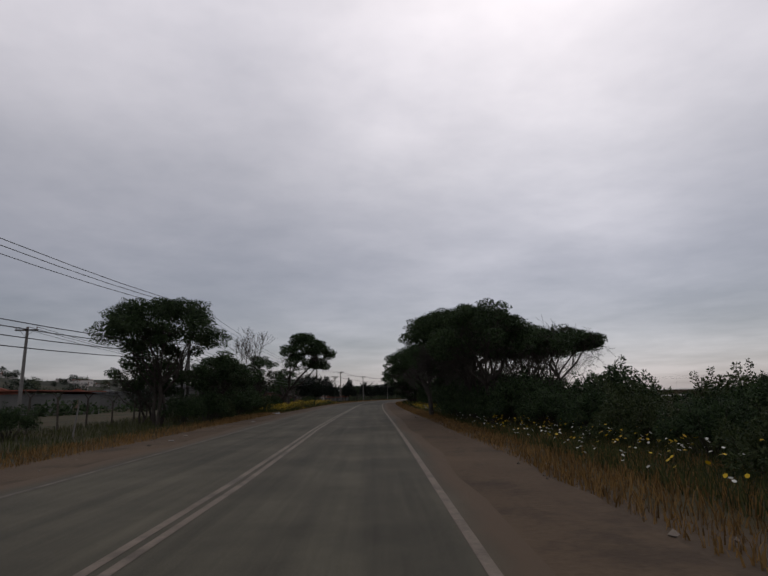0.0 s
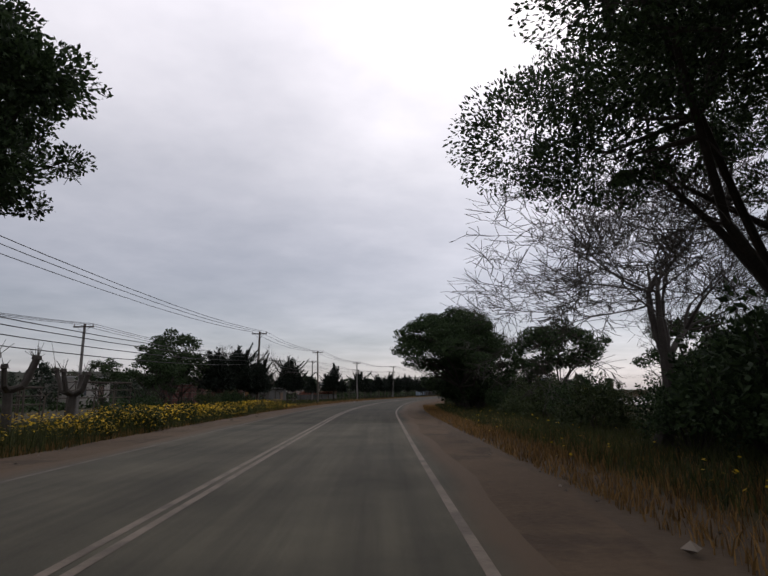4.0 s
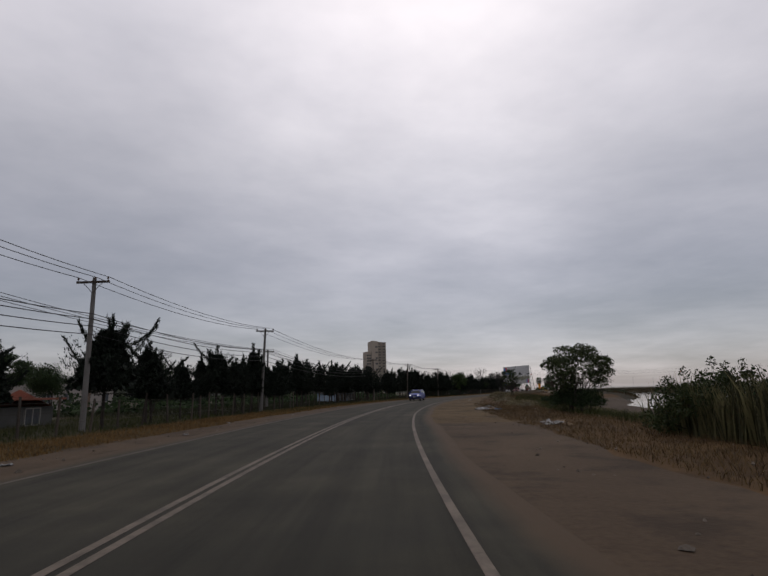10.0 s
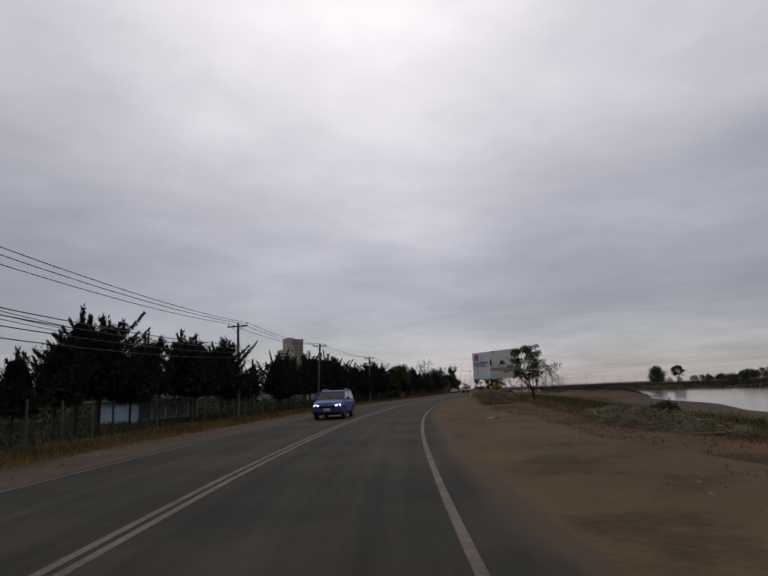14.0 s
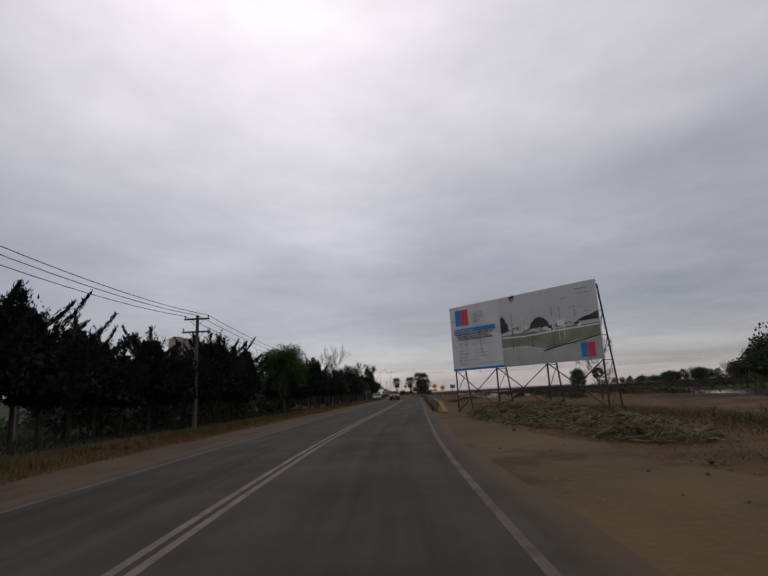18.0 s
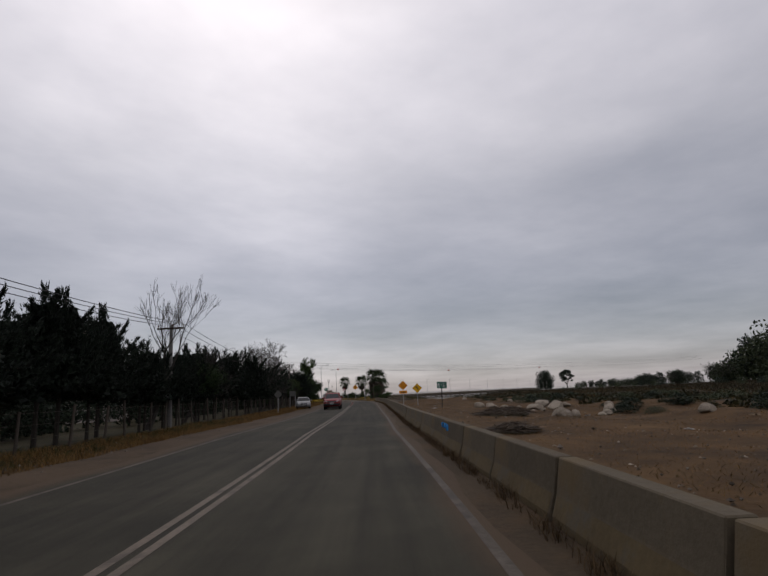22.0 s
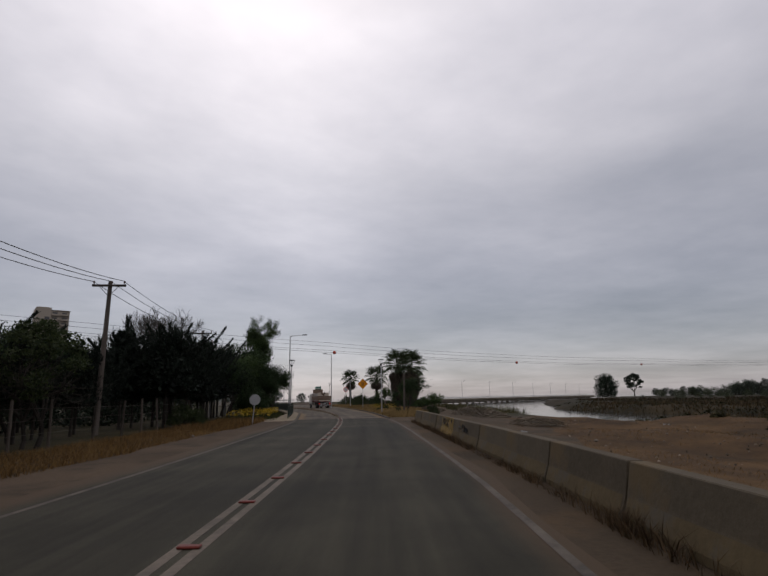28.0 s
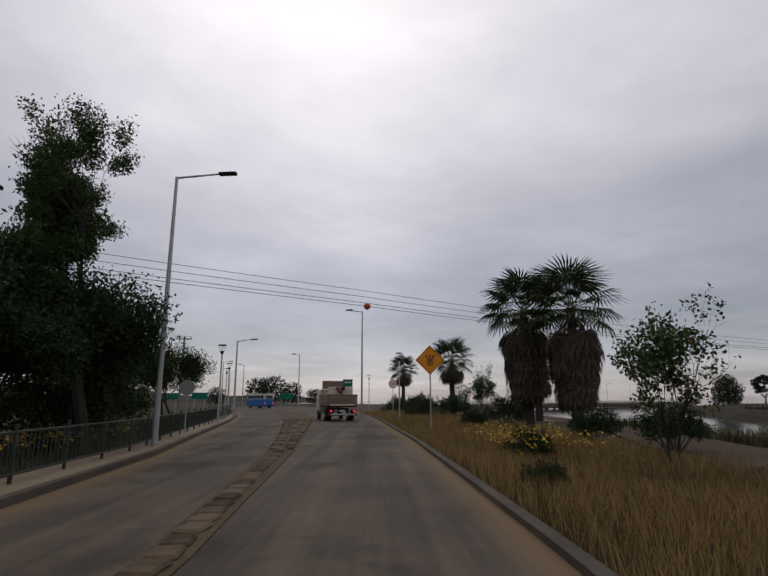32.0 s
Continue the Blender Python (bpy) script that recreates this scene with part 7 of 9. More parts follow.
def sign_post(bm_post, h, r=0.035):
    return rod(bm_post, (0, 0, -0.2), (0, 0, h), r, r, 8)


def diamond_sign(s, l, z, size, face, label, drawing=None, plate=False, turn=0.0, back=False):
    t = thing("road_sign", stand(s, l, -0.02, turn), label, "road sign", "road signs")
    part("post", sign_post(bmesh.new(), z + size * 0.4), STEEL, t)
    d = size / 2
    board = part("board", plate_move([(0, z - d), (d, z), (0, z + d), (-d, z)], -0.045), SIGN_BACK if back else face, t)
    if back:
        return
    k = 0.93
    part("border", plate_move([(0, z - d * k), (d * k, z), (0, z + d * k), (-d * k, z)], -0.05), INK, board)
    k = 0.87
    part("face", plate_move([(0, z - d * k), (d * k, z), (0, z + d * k), (-d * k, z)], -0.055), face, board)
    for pts in drawing or ():
        part("symbol", plate_move([(x * size, z + q * size) for x, q in pts], -0.06), INK, board)
    if plate:
        part("plate", rect(size * 0.85, size * 0.3, -size * 0.425, z - size * 0.55, -0.05), face, t)
        part("writing_bar", rect(size * 0.55, size * 0.08, -size * 0.275, z - size * 0.66, -0.056), INK, t)


def ring(r0, r1, a0, a1, n=8):
    out = [(r1 * math.cos(radians(a0 + (a1 - a0) * k / n)), r1 * math.sin(radians(a0 + (a1 - a0) * k / n))) for k in range(n + 1)]
    return out + [(r0 * math.cos(radians(a1 - (a1 - a0) * k / n)), r0 * math.sin(radians(a1 - (a1 - a0) * k / n))) for k in range(n + 1)]


diamond_sign(355.2, 4.6, 2.35, 1.15, SIGN_ORANGE, "orange diamond roundabout warning sign with a plate below", [ring(0.15, 0.2, a, a + 85) for a in (10, 130, 250)], True)
diamond_sign(353.1, 6.1, 1.95, 1.15, SIGN_YELLOW, "yellow diamond bend warning sign on a steel post", [[(0.04, -0.22), (0.12, -0.22), (0.1, 0.0), (-0.02, 0.12), (-0.08, 0.07), (0.03, -0.03)], [(-0.18, 0.16), (-0.12, -0.02), (0.02, 0.16)]])
diamond_sign(437.4, 2.75, 3.45, 1.45, SIGN_ORANGE, "orange diamond lane sign with diverging arrows", [[(-0.02, -0.2), (0.02, -0.2), (0.02, 0.2), (-0.02, 0.2)], [(-0.06, -0.18), (-0.1, -0.18), (-0.08, 0.02), (-0.17, 0.16), (-0.12, 0.18), (-0.04, 0.03)], [(0.06, -0.18), (0.1, -0.18), (0.08, 0.02), (0.17, 0.16), (0.12, 0.18), (0.04, 0.03)]])
diamond_sign(344.5, -8.9, 1.85, 0.85, SIGN_YELLOW, "grey back of a diamond road sign", back=True)


def other_signs():
    t = thing("road_sign", stand(340.9, 7.1, -0.02, -6, 2), "green direction sign on a leaning post", "road sign", "road signs")
    part("post", sign_post(bmesh.new(), 1.85, 0.045), POST_WOOD, t)
    b = part("board", rect(0.92, 0.62, -0.46, 2.36, -0.07, 0.02), SIGN_GREEN, t)
    part("arrow", plate_move([(-0.38 + x * 0.55, 2.06 + z * 0.55) for x, z in ((0, -0.38), (0, 0.1), (0.08, 0.3), (0.2, 0.3), (0.3, 0.1), (0.3, -0.3), (0.38, -0.3), (0.26, -0.45), (0.14, -0.3), (0.22, -0.3), (0.22, 0.08), (0.16, 0.2), (0.1, 0.08), (0.1, -0.38))], -0.086), SIGN_WHITE, b)
    for k, line in enumerate(("RETORNO A", "PLANTA DE", "REVISION", "TECNICA")):
        flat_text(line, 0.125, SIGN_WHITE, b, ((-0.14, -0.12, -0.08, -0.04)[k], -0.088, 2.225 - 0.128 * k), narrow=0.82)
    part("writing_bar", rect(0.16, 0.02, 0.26, 1.775, -0.086), SIGN_WHITE, b)
    t = thing("road_sign", stand(362.0, -9.6, -0.02), "grey back of a rectangular road sign", "road sign", "road signs")
    for x in (-0.35, 0.35):
        part("post", rod(bmesh.new(), (x, 0, -0.2), (x, 0, 2.2), 0.03, 0.03, 6), STEEL, t)
    part("board", rect(0.8, 0.66, -0.4, 2.3, -0.04, 0.02), SIGN_BACK, t)
    for s, l, z, lean in ((398.1, -7.3, 1.55, 5.0), (435.6, -8.3, 2.1, 0.0)):
        t = thing("road_sign", stand(s, l, -0.02, 0, lean), "grey back of a round road sign", "road sign", "road signs")
        part("post", sign_post(bmesh.new(), z), STEEL, t)
        bm = bmesh.new()
        bmesh.ops.create_cone(bm, cap_ends=True, segments=24, radius1=0.34, radius2=0.34, depth=0.02, matrix=pose(0, -0.05, z, 90, 0, 0))
        part("board", bm, STEEL, t)
    t = thing("road_sign", stand(466.5, 2.0, -0.02, 10), "round white speed limit sign with a red rim", "road sign", "road signs")
    part("post", sign_post(bmesh.new(), 3.2), STEEL, t)
    for r, y, m in ((0.45, -0.05, SIGN_RED), (0.35, -0.062, SIGN_WHITE)):
        bm = bmesh.new()
        bmesh.ops.create_cone(bm, cap_ends=True, segments=24, radius1=r, radius2=r, depth=0.02, matrix=pose(0, y, 3.2, 90, 0, 0))
        part("board" if r > 0.4 else "face", bm, m, t)
    flat_text("50", 0.42, INK, t, (0, -0.08, 3.05), "numerals", align="CENTER")
    t = thing("road_sign", stand(478.0, -3.2, -0.02, 12), "small green direction sign by the roundabout", "road sign", "road signs")
    part("post", sign_post(bmesh.new(), 4.0, 0.05), STEEL, t)
    part("board", rect(1.2, 0.9, -0.6, 4.1, -0.07, 0.02), SIGN_GREEN, t)
    part("writing_bar", rect(0.8, 0.12, -0.4, 3.8, -0.086), SIGN_WHITE, t)
    for s, l in ((540.0, -48.0), (536.0, -40.0), (548, -22)):
        t = thing("road_sign", stand(s, l, -0.02, 14), "wide green overhead-style direction sign far down the road", "road sign", "road signs")
        for x in (-1.2, 1.2):
            part("post", rod(bmesh.new(), (x, 0, -0.2), (x, 0, 2.6), 0.06, 0.06, 6), STEEL, t)
        part("board", rect(3.4, 1.5, -1.7, 3.4, -0.1, 0.03), SIGN_GREEN, t)


other_signs()


def street_lamp(s, l, h, arm, turn=0.0, lean=0.0):
    t = thing("street_lamp", stand(s, l, 0, turn, lean), "tall galvanised street lamp with a single arm", "street lamp", "street lamps")
    part("pole", rod(bmesh.new(), (0, 0, -0.1), (0, 0, h), 0.1, 0.05, 10), STEEL, t)
    part("arm", rod(bmesh.new(), (0, 0, h - 0.04), (arm, 0, h + 0.12), 0.04, 0.03, 8), STEEL, t)
    part("head", box(bmesh.new(), (0.62, 0.22, 0.1), (arm + 0.25, 0, h + 0.13), (0, -3, 0), 0.03), BLACK_PLASTIC, t)


for row in ((428.7, -6.85, 9.1, 1.5), (457.5, -1.0, 9.2, -1.4), (457.4, -11.8, 6.6, 1.2), (490.6, -11.0, 8.2, -1.2), (518.9, -26.0, 8.6, -1.2), (497.0, -24.0, 7.6, 1.0), (535.0, -33.0, 8.0, 1.0), (545.0, -44.0, 8.0, 1.0)):
    street_lamp(*row)


def lantern_post(s, l, h, lean=0.0):
    t = thing("lantern_post", stand(s, l, 0, 0, lean), "slim park lantern post with a tapered open head", "street lamp", "lantern posts")
    part("pole", rod(bmesh.new(), (0, 0, -0.1), (0, 0, h - 0.62), 0.06, 0.045, 8), STEEL, t)
    head = part("cone", rod(bmesh.new(), (0, 0, h - 0.62), (0, 0, h - 0.42), 0.05, 0.14, 12), BLACK_PLASTIC, t)
    for a in range(4):
        c, q = math.cos(a * math.pi / 2), math.sin(a * math.pi / 2)
        part("stay", rod(bmesh.new(), (0.1 * c, 0.1 * q, h - 0.45), (0.23 * c, 0.23 * q, h - 0.04), 0.012, 0.012, 5), BLACK_PLASTIC, t)
    part("cap", rod(bmesh.new(), (0, 0, h - 0.06), (0, 0, h), 0.27, 0.24, 16), BLACK_PLASTIC, t)


for row in ((413.5, 2.45, 5.1), (412.2, -5.9, 5.0, 0.8), (445.2, -9.6, 5.0), (451.0, 1.9, 5.0), (470.0, -16.0, 5.0), (486.0, -0.6, 5.0), (462.0, -13.6, 5.0)):
    lantern_post(*row)


def railing():
    rng = np.random.default_rng(6)
    t = thing("railing", Matrix.Identity(4), "low dark green pedestrian railing of upright bars", "railing")
    bm = box(bmesh.new(), (0.02, 0.02, 0.72), (0, 0, 0.5))
    bar = bpy.data.meshes.new("bar")
    bm.to_mesh(bar)
    bm.free()
    bar.materials.append(GREEN_STEEL)
    bm = box(bmesh.new(), (0.06, 0.06, 1.0), (0, 0, 0.5), bevel=0.008)
    post = bpy.data.meshes.new("post")
    bm.to_mesh(post)
    bm.free()
    post.materials.append(GREEN_STEEL)
    off = lambda s: float(left_edge(s)) - 0.75
    rows = list(np.arange(405.0, 470.0, 2.0))
    for a, b in zip(rows[:-1], rows[1:]):
        (xa, ya), (xb, yb) = [tuple(float(q) for q in spot(s, off(s))) for s in (a, b)]
        put("post", post, t, m=pose(xa, ya, 0.12, 0, 0, math.degrees(math.atan2(yb - ya, xb - xa))))
        for z in (0.28, 0.98):
            part("rail", rod(bmesh.new(), (xa, ya, z), (xb, yb, z), 0.025, 0.025, 6), GREEN_STEEL, t)
        if b < 450:
            for k in range(1, 12):
                u = k / 12
                put("bar", bar, t, m=pose(xa + (xb - xa) * u, ya + (yb - ya) * u, 0.13))


railing()
w = thing("timber_post", stand(412.2, 4.35, -0.05, 0, 1), "weathered square timber post in dry grass", "post")
part("shaft", box(bmesh.new(), (0.16, 0.16, 3.9), (0, 0, 1.75), bevel=0.02), POLE_WOOD, w)
w = thing("marker_post", stand(23.6, -13.0, -0.05, 0, 6), "thin pale leaning post in the grass", "post")
part("shaft", rod(bmesh.new(), (0, 0, -0.1), (0, 0, 1.6), 0.035, 0.03, 7), POLE_CONCRETE, w)


# ---- vehicles ----
def loft(bm, stations, ring):
    """Closed rings across the length: ring(station) gives points (x, z), stations start with y."""
    rows = [[bm.verts.new((x, st[0], z)) for x, z in ring(*st[1:])] for st in stations]
    n = len(rows[0])
    for a, b in zip(rows[:-1], rows[1:]):
        for k in range(n):
            bm.faces.new((a[k], a[(k + 1) % n], b[(k + 1) % n], b[k]))
    bm.faces.new(rows[0])
    bm.faces.new(rows[-1][::-1])
    bmesh.ops.recalc_face_normals(bm, faces=bm.faces)
    return bm


def hull_ring(w, low, high):
    top = high - min(0.14, 0.3 * (high - low))
    return [(-w * 0.88, low), (w * 0.88, low), (w, low + 0.16), (w, top), (w * 0.9, high), (0, high + 0.025), (-w * 0.9, high), (-w, top), (-w, low + 0.16)]


def pane(quad, inset=0.06, out=0.012):
    """A thin plate lying just proud of a four-sided face."""
    q = [Vector(p) for p in quad]
    mid = sum(q, Vector()) / 4
    n = (q[1] - q[0]).cross(q[3] - q[0]).normalized()
    pts = [mid + (p - mid) * (1 - inset * 2 / max((p - mid).length, 0.1) * 0.7) for p in q]
    bm = bmesh.new()
    a, b = [bm.verts.new(p - n * 0.01) for p in pts], [bm.verts.new(p + n * out) for p in pts]
    bm.faces.new(b)
    bm.faces.new(a[::-1])
    for k in range(4):
        bm.faces.new((a[k], a[(k + 1) % 4], b[(k + 1) % 4], b[k]))
    bmesh.ops.recalc_face_normals(bm, faces=bm.faces)
    return bm


def wheel(parent, x, y, r, width, name="wheel"):
    bm = bmesh.new()
    prof = [(r * 0.62, -0.5), (r * 0.9, -0.5), (r, -0.36), (r, 0.36), (r * 0.9, 0.5), (r * 0.62, 0.5)]
    n = 20
    rows = [[bm.verts.new((x + w * width, y + q * math.cos(2 * math.pi * k / n), r + q * math.sin(2 * math.pi * k / n))) for q, w in prof] for k in range(n)]
    for k in range(n):
        a, b = rows[k], rows[(k + 1) % n]
        for j in range(6):
            bm.faces.new((a[j], a[(j + 1) % 6], b[(j + 1) % 6], b[j]))
    bmesh.ops.recalc_face_normals(bm, faces=bm.faces)
    tyre = part("tyre", bm, TYRE, parent, flat=False)
    bm = bmesh.new()
    side = 1 if x > 0 else -1
    rod(bm, (x - side * width * 0.35, y, r), (x + side * width * 0.3, y, r), r * 0.63, r * 0.6, 18)
    rod(bm, (x + side * width * 0.3, y, r), (x + side * width * 0.42, y, r), r * 0.2, r * 0.14, 10)
    for k in range(5):
        a = 2 * math.pi * k / 5
        box(bm, (width * 0.16, r * 0.12, r * 0.5), (x + side * width * 0.33, y + r * 0.34 * math.sin(a), r + r * 0.34 * math.cos(a)), (-a, 0, 0))
    part("rim", bm, RIM, tyre, "worn silver wheel rim")


def car(s, l, label, colour, length=4.2, width=1.72, height=1.5, bonnet=0.92, low=0.24, kind="car", lit=False, chrome=False, turn=0.0, roll_bar=False, group="oncoming cars", belt=None):
    """A passenger car or pickup with its front at -y."""
    name = {"car": "car", "suv": "suv", "pickup": "pickup_truck"}[kind]
    t = thing(name, stand(s, l, 0.0, turn), label, "car" if kind != "pickup" else "pickup", group)
    w, h2 = width / 2, length / 2
    belt = belt or bonnet + 0.06
    y0, y1 = -h2 + length * 0.24, h2 - (0.1 if kind == "suv" else 0.55)
    cab_end = h2 - 1.55 if kind == "pickup" else y1
    back = belt if kind != "pickup" else belt + 0.02
    bm = loft(bmesh.new(), [(-h2, w * 0.84, low + 0.12, bonnet - 0.2), (-h2 + 0.1, w * 0.94, low, bonnet - 0.1), (-h2 + 0.45, w, low, bonnet - 0.03), (y0, w, low, belt), (0, w, low, belt), (cab_end, w, low, back), (h2 - 0.12, w * 0.96, low, back - 0.03), (h2, w * 0.9, low + 0.12, back - 0.12)], hull_ring)
    body = part("body", bm, colour, t, flat=True)
    # roof and pillars
    ca, cb = (y0 - 0.02, y0 + 0.62), (cab_end, cab_end - (0.35 if kind == "car" else 0.14))
    wb, wt, z0, z1 = w * 0.95, w * 0.78, belt - 0.02, height
    bm = bmesh.new()
    lowc = [(-wb, ca[0], z0), (wb, ca[0], z0), (wb, cb[0], z0), (-wb, cb[0], z0)]
    top = [(-wt, ca[1], z1 - 0.05), (wt, ca[1], z1 - 0.05), (wt, cb[1], z1 - 0.05), (-wt, cb[1], z1 - 0.05)]
    cap = [(-wt * 0.88, ca[1] + 0.14, z1), (wt * 0.88, ca[1] + 0.14, z1), (wt * 0.88, cb[1] - 0.12, z1), (-wt * 0.88, cb[1] - 0.12, z1)]
    rows = [[bm.verts.new(p) for p in r] for r in (lowc, top, cap)]
    for a, b in zip(rows[:-1], rows[1:]):
        for k in range(4):
            bm.faces.new((a[k], a[(k + 1) % 4], b[(k + 1) % 4], b[k]))
    bm.faces.new(rows[0][::-1])
    bm.faces.new(rows[2])
    bmesh.ops.recalc_face_normals(bm, faces=bm.faces)
    part("roof", bm, colour, t)
    part("windscreen", pane([lowc[0], lowc[1], top[1], top[0]], 0.05), GLASS, t, "dark tinted windscreen")
    part("rear_window", pane([lowc[2], lowc[3], top[3], top[2]], 0.07), GLASS, t, "dark rear window")
    for sx in (-1, 1):
        split = (ca[0] + cb[0]) / 2 + 0.15
        for u0, u1 in ((0.03, 0.5), (0.53, 0.97)):
            def side_at(u, v):
                a = Vector((sx * wb, ca[0] + (cb[0] - ca[0]) * u, z0)).lerp(Vector((sx * wt, ca[1] + (cb[1] - ca[1]) * u, z1 - 0.05)), v)
                return a
            quad = [side_at(u0, 0.08), side_at(u1, 0.08), side_at(u1, 0.9), side_at(u0, 0.9)]
            part("side_window", pane(quad if sx > 0 else quad[::-1], 0.02), GLASS, t)
        bm = bmesh.new()
        box(bm, (0.2, 0.1, 0.14), (sx * (w + 0.1), ca[0] + 0.28, z0 + 0.1), bevel=0.03)
        rod(bm, (sx * (w - 0.06), ca[0] + 0.3, z0 + 0.02), (sx * (w + 0.05), ca[0] + 0.28, z0 + 0.07), 0.02)
        part("wing_mirror", bm, colour, t)
        # headlamp wrapping the corner
        bm = bmesh.new()
        box(bm, (0.36, 0.16, 0.15), (sx * w * 0.68, -h2 + 0.08, bonnet - 0.24), (0, 0, sx * radians(14)), 0.03)
        part("headlight", bm, HEADLIGHT if lit else CLEAR_LAMP, t, "lit headlight" if lit else "clear headlight")
        bm = bmesh.new()
        box(bm, (0.16, 0.08, 0.3), (sx * w * 0.86, h2 - 0.04, back - 0.3), bevel=0.02)
        part("tail_light", bm, TAILLIGHT, t, "red tail light")
        bm = bmesh.new()
        box(bm, (0.02, 0.16, 0.03), (sx * (w + 0.008), 0.25, belt - 0.16), bevel=0.008)
        part("door_handle", bm, CHROME if chrome else colour, t)
        for y in (-h2 + length * 0.19, h2 - length * 0.2):
            wheel(t, sx * (w - 0.1), y, 0.31 if kind == "car" else 0.36, 0.2)
            bm = bmesh.new()
            n, r = 12, (0.31 if kind == "car" else 0.36)
            for k in range(n):
                a, b = math.pi * k / n, math.pi * (k + 1) / n
                rod(bm, (sx * (w + 0.004), y + (r + 0.06) * math.cos(a), r + (r + 0.06) * math.sin(a)), (sx * (w + 0.004), y + (r + 0.06) * math.cos(b), r + (r + 0.06) * math.sin(b)), 0.022, sides=5)
            part("wheel_arch", bm, BLACK_PLASTIC, t)
    bm = bmesh.new()
    box(bm, (w * 1.0, 0.06, 0.16), (0, -h2 - 0.005, bonnet - 0.27), bevel=0.02)
    g = part("grille", bm, BLACK_PLASTIC, t)
    bm = bmesh.new()
    for k in range(3 if chrome else 1):
        box(bm, (w * 1.02, 0.03, 0.03), (0, -h2 - 0.04, bonnet - 0.21 - 0.06 * k), bevel=0.008)
    part("grille_bar", bm, CHROME, g, "chrome grille bar")
    bm = bmesh.new()
    box(bm, (width * 0.94, 0.2, 0.22), (0, -h2 + 0.02, low + 0.2), bevel=0.05)
    bumper = part("bumper", bm, BLACK_PLASTIC if kind != "car" else colour, t)
    bm = bmesh.new()
    box(bm, (w * 0.9, 0.04, 0.1), (0, -h2 - 0.075, low + 0.16), bevel=0.015)
    part("air_intake", bm, BLACK_PLASTIC, bumper)
    bm = bmesh.new()
    box(bm, (width * 0.94, 0.16, 0.22), (0, h2 - 0.03, low + 0.24), bevel=0.05)
    part("bumper", bm, BLACK_PLASTIC if kind != "car" else colour, t)
    bm = bmesh.new()
    box(bm, (0.36, 0.015, 0.13), (0, -h2 - 0.09, low + 0.3), bevel=0.004)
    plate = part("number_plate", bm, PLATE, t, "white number plate")
    bm = bmesh.new()
    for k in range(3):
        box(bm, (0.075, 0.006, 0.06), (-0.1 + 0.1 * k, -h2 - 0.1, low + 0.3))
    part("plain_bar", bm, INK, plate)
    bm = bmesh.new()
    for x in (-0.3, 0.15):
        rod(bm, (x, ca[0] + 0.04, z0 + 0.04), (x + 0.42, ca[0] + 0.15, z0 + 0.16), 0.008, sides=5)
    part("wiper", bm, BLACK_PLASTIC, t)
    if kind == "pickup":
        bm = bmesh.new()
        box(bm, (width * 0.84, 1.35, 0.02), (0, h2 - 0.8, back + 0.018))
        part("cargo_bed", bm, BLACK_PLASTIC, t, "dark open cargo bed")
        for sx in (-1, 1):
            bm = bmesh.new()
            box(bm, (0.07, 1.5, 0.06), (sx * (w - 0.08), h2 - 0.8, back + 0.04), bevel=0.02)
            part("bed_rail", bm, colour, t)
    if roll_bar:
        bm = bmesh.new()
        y = cab_end + 0.22
        for sx in (-1, 1):
            rod(bm, (sx * w * 0.84, y, back), (sx * w * 0.78, y, height + 0.03), 0.035)
            rod(bm, (sx * w * 0.78, y, height), (sx * w * 0.84, y + 0.6, back + 0.03), 0.03)
        rod(bm, (-w * 0.78, y, height + 0.03), (w * 0.78, y, height + 0.03), 0.035)
        part("roll_bar", bm, colour, t, "dark red tubular roll bar")
    if kind == "suv" or roll_bar:
        for sx in (-1, 1):
            bm = bmesh.new()
            rod(bm, (sx * wt * 0.92, ca[1] + 0.2, z1 + 0.05), (sx * wt * 0.92, cb[1] - 0.2, z1 + 0.05), 0.018)
            for y in (ca[1] + 0.25, cb[1] - 0.25):
                rod(bm, (sx * wt * 0.92, y, z1 - 0.03), (sx * wt * 0.92, y, z1 + 0.05), 0.016)
            part("roof_rail", bm, STEEL, t)
    return t


car(223.4, -4.5, "dark blue family suv with lit headlights on the road", paint("dark_blue_paint", (0.012, 0.035, 0.24)), 4.4, 1.8, 1.66, 1.05, 0.28, "suv", lit=True)
car(364.2, -4.4, "old faded maroon pickup truck on the road", paint("maroon_paint", (0.11, 0.05, 0.045)), 4.7, 1.66, 1.5, 0.95, 0.34, "pickup", chrome=True)
car(357.3, -4.0, "silver family car with lit headlights on the road", paint("silver_paint", (0.3, 0.31, 0.33)), 4.3, 1.72, 1.5, 0.94, lit=True)
car(350.4, -3.7, "dark red double-cab pickup with chrome grille and roll bar", paint("wine_red_paint", (0.21, 0.012, 0.013)), 5.0, 1.82, 1.74, 1.12, 0.36, "pickup", chrome=True, roll_bar=True)
car(359.0, -7.9, "silver saloon car waiting on the dirt shoulder", paint("pale_silver_paint", (0.2, 0.205, 0.215)), 4.3, 1.7, 1.45, 0.9, turn=8)


